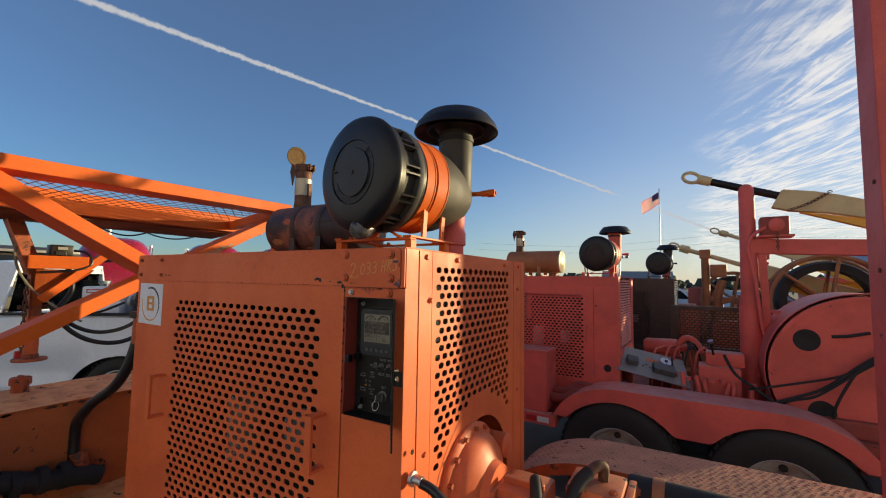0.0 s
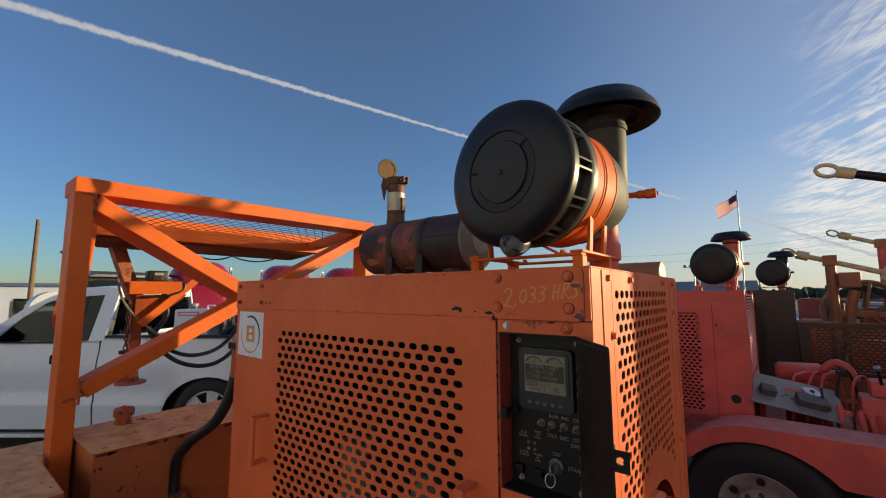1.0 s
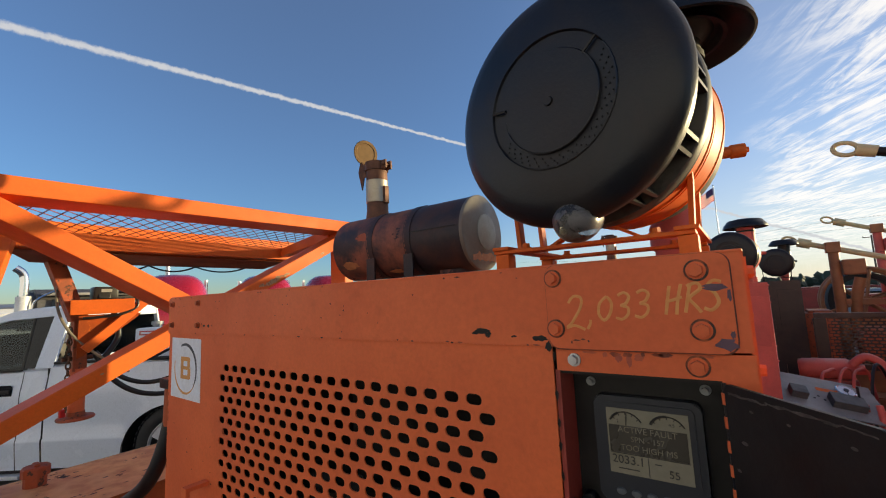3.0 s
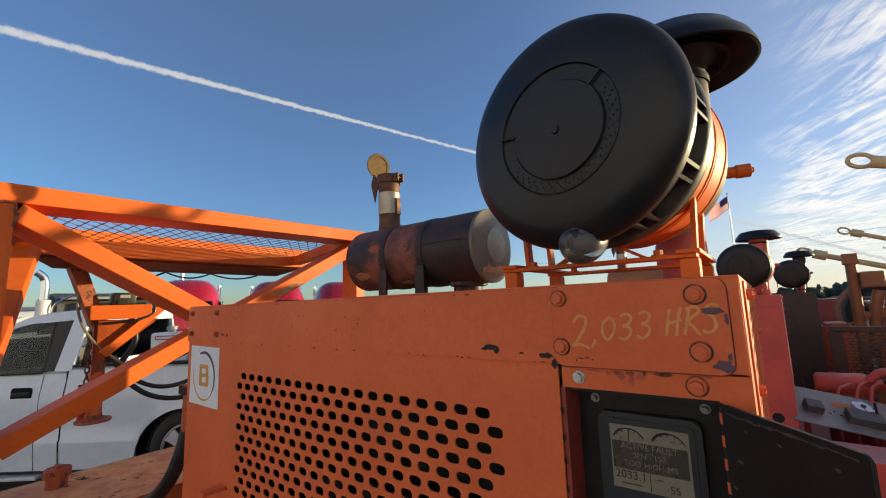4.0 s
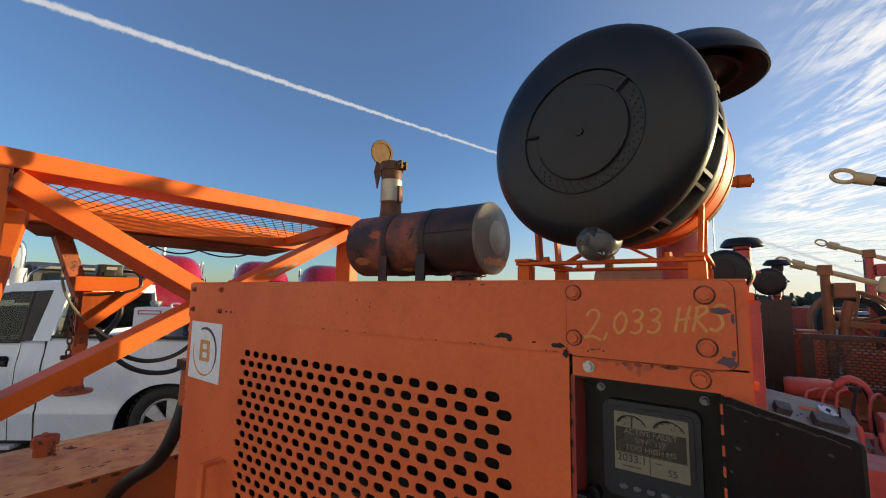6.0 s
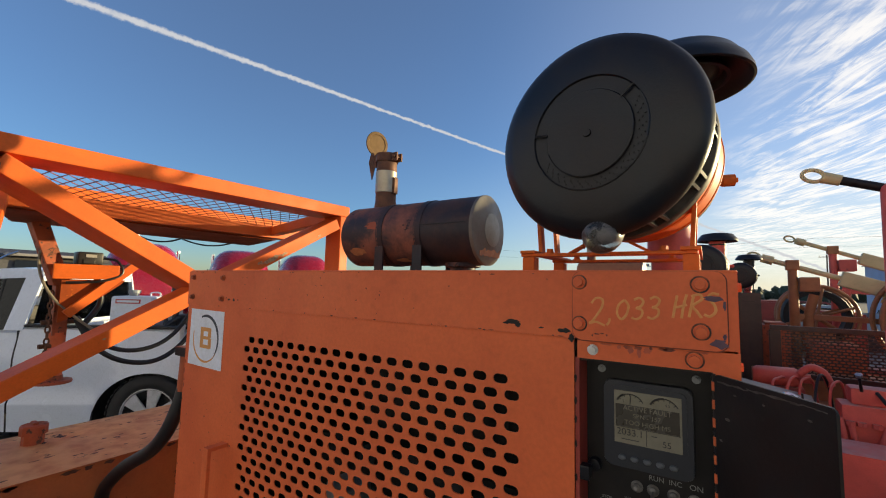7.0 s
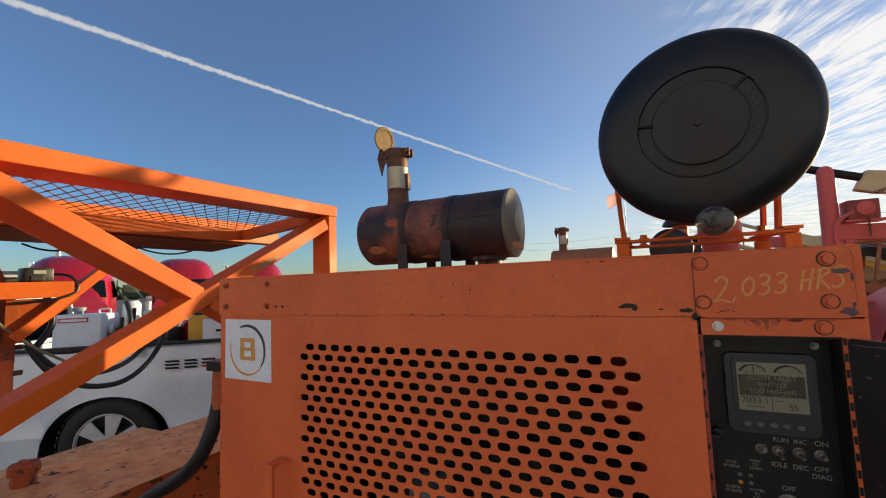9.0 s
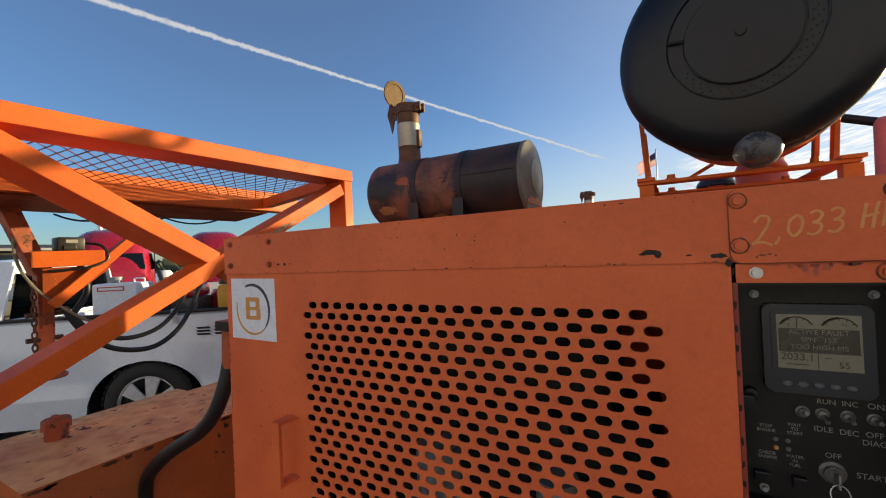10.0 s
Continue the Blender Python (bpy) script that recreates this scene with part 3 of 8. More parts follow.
def control_window(e):
    """Recessed black control panel with gauge, switches, lamps and print; open black flap on its hinge."""
    y = 0.052
    # orange jamb, its shade painted in as dull red
    part("jamb", box(-0.2355, -0.2285, 0.0035, y + 0.01, 1.50, 1.842, 0.001), RED_DARK, e, "jamb of the control window, shade put into its dull red")
    part("recess_side", box(-0.047, -0.040, 0.004, y + 0.01, 1.50, 1.842), BLACK_MATT, e)
    part("recess_head", box(-0.228, -0.047, 0.004, y + 0.01, 1.838, 1.846), BLACK_MATT, e)
    part("recess_sill", box(-0.228, -0.047, 0.004, y + 0.01, 1.496, 1.504), BLACK_MATT, e)
    pan = part("control_panel", box(-0.228, -0.047, y, y + 0.003, 1.504, 1.838), BLACK_MATT, e, "black control panel with gauge and switches")
    face = Matrix.Translation((0, y, 0)) @ SIDE
    for x in (-0.203, -0.066):
        for z in (1.8205, 1.516):
            part("screw", hex_bolt((x, y, z), (0, -1, 0), 0.0042, 0.0062), ENGINE_GREY, pan)
    # gauge
    g = part("gauge", slab(rounded(-0.197, -0.071, 1.673, 1.807, 0.010), 0.017, face, 0.002), GAUGE_BODY, pan, "square grey digital engine gauge", smooth=True)
    part("bezel", slab(rounded(-0.187, -0.079, 1.7035, 1.7995, 0.006), 0.002, Matrix.Translation((0, -0.017, 0)) @ face, 0.0008), GAUGE_BODY, g)
    on = Matrix.Translation((0, -0.0192, 0)) @ face
    part("screen", slab([(-0.1805, 1.7115), (-0.0855, 1.7115), (-0.0855, 1.7925), (-0.1805, 1.7925)], 0.0012, on), LCD, g, "beige display with dark figures")
    ink = Matrix.Translation((0, -0.0206, 0)) @ face
    part("screen_band", slab([(-0.1785, 1.7375), (-0.0885, 1.7375), (-0.0885, 1.7715), (-0.1785, 1.7715)], 0.0003, ink), LCD_DARK, g)
    for words, size, x, z, mat in (("ACTIVE FAULT", 0.0105, -0.133, 1.7665, LCD), ("SPN - 157", 0.0095, -0.133, 1.7555, LCD), ("TOO HIGH MS", 0.0100, -0.133, 1.7445, LCD),
                                   ("2033.1", 0.0145, -0.1575, 1.7290, LCD_INK), ("55", 0.0125, -0.106, 1.7205, LCD_INK), ("2", 0.006, -0.1665, 1.7765, LCD_INK), ("3", 0.006, -0.1565, 1.7800, LCD_INK), ("4.5", 0.0055, -0.104, 1.7790, LCD_INK)):
        text("screen_text", words, size, Matrix.Translation((x, y - 0.0213, z)) @ SIDE, mat, g)
    own = bmesh.new()
    lift = Matrix.Translation((0, y - 0.0207, 0))
    box(-0.1785, -0.0875, -0.0002, 0.0, 1.7362, 1.7372, 0, own, lift)
    box(-0.1345, -0.1335, -0.0002, 0.0, 1.7130, 1.7362, 0, own, lift)
    box(-0.1700, -0.1450, -0.0002, 0.0, 1.7175, 1.7188, 0, own, lift)
    box(-0.1270, -0.1190, -0.0002, 0.0, 1.7290, 1.7302, 0, own, lift)
    for cx in (-0.1570, -0.1090):
        ring = [(cx + 0.0205 * math.cos(radians(25 + 13 * k)), 1.7690 + 0.0195 * math.sin(radians(25 + 13 * k))) for k in range(11)]
        for k, ((ax, az), (bx, bz)) in enumerate(zip(ring, ring[1:])):
            rod((ax, y - 0.0207, az), (bx, y - 0.0207, bz), 0.0016 if cx > -0.12 and k > 4 or cx < -0.12 and k > 6 else 0.0008, n=5, bm=own)
        for k in (1, 3, 5, 7, 9):
            ax, az = ring[k]
            rod((ax, y - 0.0207, az), (cx + (ax - cx) * 0.82, y - 0.0207, 1.769 + (az - 1.769) * 0.82), 0.0006, n=5, bm=own)
    rod((-0.1570, y - 0.0207, 1.7720), (-0.1555, y - 0.0207, 1.7870), 0.0006, n=5, bm=own)
    part("dial_scale", own, LCD_INK, g)
    for k in range(5):
        x = -0.1700 + 0.0180 * k
        own = lathe([(0, 0), (0.0060, 0), (0.0060, 0.0025), (0.0045, 0.0038), (0, 0.004)], (0, 0, 0), (0, -1, 0), 16)
        own.transform(Matrix.Translation((x, y - 0.0165, 1.6885)) @ Matrix.Diagonal((1, 1, 0.72, 1)))
        part("button", own, BUTTON, g, smooth=True)
    # toggle switches
    for x, lean in ((-0.1515, 0.6), (-0.1285, -0.7), (-0.1005, -0.25), (-0.0725, 0.2)):
        z = 1.642
        s = part("toggle_switch", lathe([(0, 0), (0.0088, 0), (0.0088, 0.002), (0.0062, 0.003), (0.0062, 0.007), (0.0046, 0.008), (0, 0.009)], (x, y, z), (x, y - 1, z), 16), SWITCH_GREY, pan, "grey toggle switch", smooth=True)
        part("lever", rod((x, y - 0.007, z), (x + 0.001, y - 0.022, z + 0.008 * lean), 0.0021, 0.0030, n=10), SWITCH_GREY, s, smooth=True)
    for x, z, mat in ((-0.1855, 1.594, BUTTON), (-0.1705, 1.594, BUTTON), (-0.1855, 1.581, LAMP_AMBER), (-0.1705, 1.581, BUTTON)):
        part("pilot_lamp", lathe([(0, 0), (0.0034, 0), (0.0030, 0.002), (0, 0.0034)], (x, y, z), (x, y - 1, z), 12), mat, pan, smooth=True)
    for words, size, x, z in (("RUN", 0.0115, -0.1235, 1.6600), ("INC", 0.0115, -0.0975, 1.6600), ("ON", 0.0125, -0.0700, 1.6600), ("IDLE", 0.0120, -0.1285, 1.6185), ("DEC", 0.0120, -0.1000, 1.6180),
                              ("OFF", 0.0120, -0.0730, 1.6190), ("DIAG", 0.0120, -0.0735, 1.6070), ("STOP\nENGINE", 0.0072, -0.1970, 1.6100), ("WAIT\nTO\nSTART", 0.0070, -0.1620, 1.6135),
                              ("CHECK\nENGINE", 0.0072, -0.1970, 1.5680), ("WATER\nIN\nFUEL", 0.0070, -0.1635, 1.5645), ("OFF", 0.0115, -0.1190, 1.5810), ("START", 0.0125, -0.0780, 1.5580)):
        text("print", words, size * 0.92, Matrix.Translation((x, y - 0.0006, z)) @ SIDE, LABEL, pan)
    # key switch with key and ring
    kx, kz = -0.121, 1.557
    k = part("key_switch", lathe([(0, 0), (0.016, 0), (0.016, 0.003), (0.0115, 0.005), (0.0115, 0.011), (0, 0.012)], (kx, y, kz), (kx, y - 1, kz), 20), SWITCH_GREY, pan, "worn ignition switch with key", smooth=True)
    part("key", box(kx - 0.0015, kx + 0.0015, y - 0.034, y - 0.010, kz - 0.010, kz + 0.010, 0.001), STEEL, k)
    part("key_ring", tube([(kx + 0.011 * math.cos(a), y - 0.033 + 0.004 * math.sin(a), kz - 0.018 + 0.013 * math.sin(a)) for a in [2 * math.pi * i / 12 for i in range(13)]], 0.0009, 6, steps=2), STEEL, k, smooth=True)
    part("dark_knob", lathe([(0, 0), (0.011, 0), (0.010, 0.014), (0, 0.016)], (-0.215, y, 1.663), (-0.215, y - 1, 1.663), 14), BLACK, pan, smooth=True)
    for x, z, w, h in ((-0.206, 1.535, 0.020, 0.018), (-0.160, 1.535, 0.018, 0.018)):
        part("breaker", box(x - w / 2, x + w / 2, y - 0.012, y, z - h / 2, z + h / 2, 0.002), BLACK, pan)
    # flap: hinged beside the window, standing open
    hinge, out = Vector((-0.043, -0.006, 0)), Vector((0.058, -0.136, 0))
    w = (out - hinge).length
    way = (out - hinge).normalized()
    fm = Matrix(((way.x, 0, way.y, hinge.x), (way.y, 0, -way.x, hinge.y), (0, 1, 0, 0), (0, 0, 0, 1)))
    flap = part("flap", slab(rounded(0.004, w, 1.498, 1.842, 0.006), 0.004, fm, 0.0008), BLACK_MATT, e, "open black steel flap with chipped edges")
    rnd = random.Random(33)
    for x0, x1, z, deep in ((0.010, 0.060, 1.834, 0.003), (0.058, 0.118, 1.836, 0.0035), (0.116, w - 0.008, 1.837, 0.003)):
        top = [(x0 + (x1 - x0) * k / 8, z + rnd.uniform(-0.0012, 0.0012)) for k in range(9)]
        low = [(px, pz - deep * rnd.uniform(0.25, 1.0)) for px, pz in top]
        part("bare_edge", slab(low + top[::-1], 0.0002, Matrix.Translation((-0.0034, -0.0026, 0)) @ fm), BARE_EDGE, flap, "bare scraped edge")
    for k in range(9):
        px, pz, s2 = rnd.uniform(0.01, w - 0.01), rnd.choice((rnd.uniform(1.50, 1.83), 1.822)), rnd.uniform(0.0008, 0.002)
        ring = [(px + s2 * 2.5 * math.cos(a) * rnd.uniform(0.6, 1), pz + s2 * math.sin(a)) for a in [2 * math.pi * i / 9 for i in range(9)]]
        part("scratch", slab(ring, 0.0002, Matrix.Translation((-0.0034, -0.0026, 0)) @ fm), BARE_EDGE, flap)
    part("latch", perforated((1.667, 0.034, 1), lambda k: [(0.066, 0.029)], Matrix.Translation((0, -0.134, 0)) @ SIDE, 0.0132, 0.013, 0.005), BLACK_MATT, flap, "black latch plate with a hole", recalc=False)
    part("latch_fold", box(0.0505, 0.0535, -0.134, -0.112, 1.650, 1.684, 0.001), BLACK_MATT, flap)
    for k in range(14):
        z = 1.50 + 0.0245 * k
        own = bmesh.new()
        rod((hinge.x - 0.001, hinge.y + 0.002, z), (hinge.x - 0.001, hinge.y + 0.002, z + 0.012), 0.0032, n=8, bm=own)
        part("hinge_knuckle", own, ORANGE, flap, "orange hinge knuckle", smooth=True)
    own = bmesh.new()
    rod((hinge.x - 0.001, hinge.y + 0.002, 1.499), (hinge.x - 0.001, hinge.y + 0.002, 1.841), 0.0022, n=8, bm=own)
    part("hinge_pin", own, BLACK, flap)


control_window(own_box)
part("door_catch", box(-0.232, -0.214, 0.004, 0.022, 1.650, 1.672, 0.002), BLACK, own_box)

EDGE_RUST = surface("rusty_paint_edge", (0.10, 0.035, 0.03), 0.7, second=(0.42, 0.09, 0.035), amount=1.0, scale=30)
# bolted plate over the window with hand-painted hours
plate = part("corner_plate", slab(rounded(-0.236, -0.026, 1.872, 1.983, 0.014), 0.0035, Matrix.Translation((0, -0.004, 0)) @ SIDE, 0.001), ORANGE, own_box, "bolted corner plate with hand-painted hours")
part("plate_shadow_gap", slab(rounded(-0.2375, -0.0245, 1.8703, 1.9835, 0.015), 0.0006, Matrix.Translation((0, -0.004, 0)) @ SIDE), EDGE_RUST, own_box, "rusty dark line round the plate")
for x, z in ((-0.225, 1.965), (-0.057, 1.964), (-0.225, 1.898), (-0.057, 1.8975)):
    part("plate_bolt", hex_bolt((x, -0.0078, z), (0, -1, 0), 0.0078, 0.0100), ORANGE, plate)
part("plate_bolt", hex_bolt((-0.066, 0.0, 1.8565), (0, -1, 0), 0.0078, 0.0100), ORANGE, own_box)
RING_BLACK = surface("cracked_paint_edge", (0.022, 0.014, 0.012), 0.6, second=(0.45, 0.11, 0.035), amount=0.8, scale=70, bump=0.1)
for x, y, z in ((-0.225, -0.0078, 1.965), (-0.057, -0.0078, 1.964), (-0.225, -0.0078, 1.898), (-0.057, -0.0078, 1.8975), (-0.066, -0.0003, 1.8565)):
    part("cracked_ring", lathe([(0.0098, 0), (0.0124, 0), (0.0120, 0.0008), (0.0098, 0.0008)], (x, y, z), (x, y - 1, z), 24), RING_BLACK, own_box)
part("zinc_bolt", hex_bolt((-0.206, 0.0, 1.857), (0, -1, 0), 0.0066, 0.0085), STEEL, own_box, "bright zinc bolt")

GLYPHS = {
    "2": [[(0.05, 0.8), (0.2, 1.0), (0.45, 0.95), (0.45, 0.65), (0.2, 0.2), (0.05, 0.05), (0.3, 0.12), (0.65, 0.0)]],
    ",": [[(0.1, 0.1), (0.1, -0.05), (0.0, -0.25)]],
    "0": [[(0.35, 0.95), (0.1, 0.7), (0.08, 0.3), (0.3, 0.05), (0.52, 0.3), (0.55, 0.7), (0.35, 0.95)]],
    "3": [[(0.08, 0.9), (0.3, 1.0), (0.5, 0.85), (0.4, 0.6), (0.22, 0.52), (0.48, 0.45), (0.5, 0.2), (0.3, 0.02), (0.05, 0.08)]],
    "H": [[(0.12, 1.0), (0.08, 0.5), (0.05, 0.0)], [(0.5, 1.05), (0.42, 0.5), (0.4, 0.0)], [(0.02, 0.45), (0.25, 0.5), (0.55, 0.6)]],
    "R": [[(0.15, 1.0), (0.1, 0.5), (0.05, 0.0)], [(0.05, 0.9), (0.35, 1.0), (0.48, 0.8), (0.15, 0.5), (0.35, 0.25), (0.55, 0.0)]],
    "S": [[(0.5, 0.95), (0.25, 1.0), (0.1, 0.8), (0.35, 0.55), (0.45, 0.25), (0.25, 0.02), (0.02, 0.1)]],
}


def brush(strokes, x, z, w, h, y, bm):
    for line in strokes:
        tube([(x + a * w + 0.12 * b * h, y, z + b * h) for a, b in line], 0.0019, 6, bm, 4)


own = bmesh.new()
pen = -0.212
for ch, step in (("2", 0.030), (",", 0.011), ("0", 0.022), ("3", 0.022), ("3", 0.034), ("H", 0.020), ("R", 0.019), ("S", 0.02)):
    big = 1.3 if ch == "2" else 1.0
    brush(GLYPHS[ch], pen, 1.903 + (pen + 0.212) * 0.10 - (0.006 if ch == "2" else 0), 0.031 * big, 0.033 * big, -0.0076, own)
    pen += step
for v in own.verts:
    v.co.y = -0.0076 + (v.co.y + 0.0076) * 0.25
part("painted_writing", own, MARKER, plate, "yellow hand-painted figures", smooth=True)


# scuffs where the paint is knocked off
def scuff(cx, cz, w, h, seed, owner, mat, y=-0.0043):
    rnd = random.Random(seed)
    n = 14
    pts = [(cx + w / 2 * math.cos(2 * math.pi * k / n) * rnd.uniform(0.55, 1.1), cz + h / 2 * math.sin(2 * math.pi * k / n) * rnd.uniform(0.5, 1.1)) for k in range(n)]
    part("paint_chip", slab(pts, 0.0003, Matrix.Translation((0, y, 0)) @ SIDE), mat, owner)


for k, (x, z, w, h) in enumerate(((-0.343, 1.8935, 0.030, 0.010), (-0.333, 1.888, 0.014, 0.012), (-0.356, 1.890, 0.012, 0.006), (-0.250, 1.884, 0.026, 0.010), (-0.239, 1.874, 0.012, 0.016),
                                  (-1.252, 1.897, 0.014, 0.008), (-1.226, 1.897, 0.012, 0.010), (-1.205, 1.898, 0.008, 0.005), (-0.70, 1.944, 0.005, 0.005), (-0.73, 1.916, 0.004, 0.004), (-0.66, 1.930, 0.004, 0.004), (-0.29, 1.886, 0.010, 0.004))):
    scuff(x, z, w, h, k, own_box, BLACK_MATT)
for k, (x, z, w, h) in enumerate(((-0.036, 1.8825, 0.024, 0.016), (-0.041, 1.9445, 0.028, 0.009), (-0.0295, 1.893, 0.006, 0.012), (-0.0285, 1.935, 0.005, 0.016))):
    scuff(x, z, w, h, 40 + k, plate, PRIMER, -0.0078)
for k in range(9):
    scuff(-0.2335, 1.86 - 0.041 * k + 0.01 * math.sin(k * 5), 0.005, 0.014, 60 + k, own_box, BLACK_MATT, -0.0003)
for k, (x, z, w, h) in enumerate(((-0.198, 1.8830, 0.012, 0.0025), (-0.190, 1.8845, 0.008, 0.0022), (-0.205, 1.8805, 0.003, 0.005), (-0.183, 1.8825, 0.003, 0.004))):
    scuff(x, z, w, h, 80 + k, plate, RING_BLACK, -0.0078)
STAIN = surface("rust_stained_paint", (0.36, 0.075, 0.045), 0.6, second=(0.55, 0.115, 0.045), amount=1.0, scale=50)
for k, (x, z, w, h) in enumerate(((-0.150, 1.8630, 0.010, 0.014), (-0.138, 1.8600, 0.007, 0.018), (-0.127, 1.8635, 0.012, 0.012), (-0.166, 1.8650, 0.008, 0.008), (-0.098, 1.8665, 0.020, 0.005), (-0.060, 1.8675, 0.030, 0.004), (-0.185, 1.8675, 0.02, 0.004))):
    scuff(x, z, w, h, 300 + k, own_box, STAIN, -0.0002)
# rust runs under the plate and specks along the sheet edges
rnd = random.Random(21)
for k in range(5):
    x = -0.150 + 0.014 * k + rnd.uniform(-0.008, 0.008)
    scuff(x, 1.8675 - 0.002 * rnd.random(), 0.006 + 0.010 * rnd.random(), 0.004 + 0.005 * rnd.random(), 100 + k, own_box, EDGE_RUST, -0.0003)
for k in range(26):
    x = rnd.uniform(-1.45, -0.25)
    scuff(x, rnd.choice((1.9795, 1.978, 1.8765, 1.8755)) + rnd.uniform(-0.001, 0.001), rnd.uniform(0.003, 0.012), rnd.uniform(0.002, 0.004), 130 + k, own_box, rnd.choice((BLACK_MATT, EDGE_RUST)), -0.0043)
for k in range(22):
    scuff(rnd.uniform(-1.46, -0.26), rnd.uniform(1.885, 1.97), rnd.uniform(0.002, 0.0045), rnd.uniform(0.002, 0.0045), 160 + k, own_box, rnd.choice((BLACK_MATT, EDGE_RUST)), -0.0043)
for k in range(30):
    scuff(rnd.uniform(-1.47, -1.19), rnd.uniform(0.95, 1.66), rnd.uniform(0.002, 0.006), rnd.uniform(0.002, 0.006), 190 + k, own_box, rnd.choice((BLACK_MATT, EDGE_RUST, EDGE_RUST)), -0.0003)
for k in range(14):
    scuff(-LONG + 0.004 + rnd.uniform(0, 0.004), rnd.uniform(0.95, 1.86), 0.005, rnd.uniform(0.006, 0.02), 230 + k, own_box, EDGE_RUST, -0.0003)

# sticker with plain shapes
st = part("sticker", slab([(-1.468, 1.686), (-1.274, 1.684), (-1.275, 1.859), (-1.467, 1.861)], 0.0006, Matrix.Translation((0, -0.0006, 0)) @ SIDE), WHITE, own_box, "white square sticker with orange and grey arcs")
for mat, a0, a1, w0 in ((LOGO_GREY, 115, -55, 0.010), (LOGO_ORANGE, 165, 330, 0.007)):
    own = bmesh.new()
    pts, inner = [], []
    for k in range(21):
        u = k / 20
        a = radians(a0 + (a1 - a0) * u)
        w = w0 * math.sin(math.pi * min(1, 0.12 + 0.88 * u)) ** 0.6
        pts.append((-1.371 + 0.075 * math.cos(a), 1.772 + 0.074 * math.sin(a)))
        inner.append((-1.371 + (0.075 - w) * math.cos(a), 1.772 + (0.074 - w) * math.sin(a)))
    m = Matrix.Translation((0, -0.0015, 0)) @ SIDE
    vo, vi = [own.verts.new(m @ Vector((*p, 0))) for p in pts], [own.verts.new(m @ Vector((*p, 0))) for p in inner]
    for k in range(20):
        own.faces.new((vo[k], vo[k + 1], vi[k + 1], vi[k]))
    part("arc", own, mat, st)
own = bmesh.new()
for x0, x1, z0, z1 in ((-1.402, -1.384, 1.742, 1.806), (-1.384, -1.346, 1.794, 1.806), (-1.384, -1.346, 1.769, 1.779), (-1.384, -1.343, 1.742, 1.753), (-1.358, -1.341, 1.776, 1.804), (-1.356, -1.338, 1.744, 1.774)):
    slab([(x0, z0), (x1, z0), (x1, z1), (x0, z1)], 0.0003, Matrix.Translation((0, -0.0012 - 0.0001 * x0, 0)) @ SIDE, 0, own)
part("emblem", own, LOGO_ORANGE, st)


RING_GREY = surface("scuffed_grey_plastic", (0.10, 0.092, 0.08), 0.45, second=(0.03, 0.028, 0.026), amount=0.8, scale=22, bump=0.2)


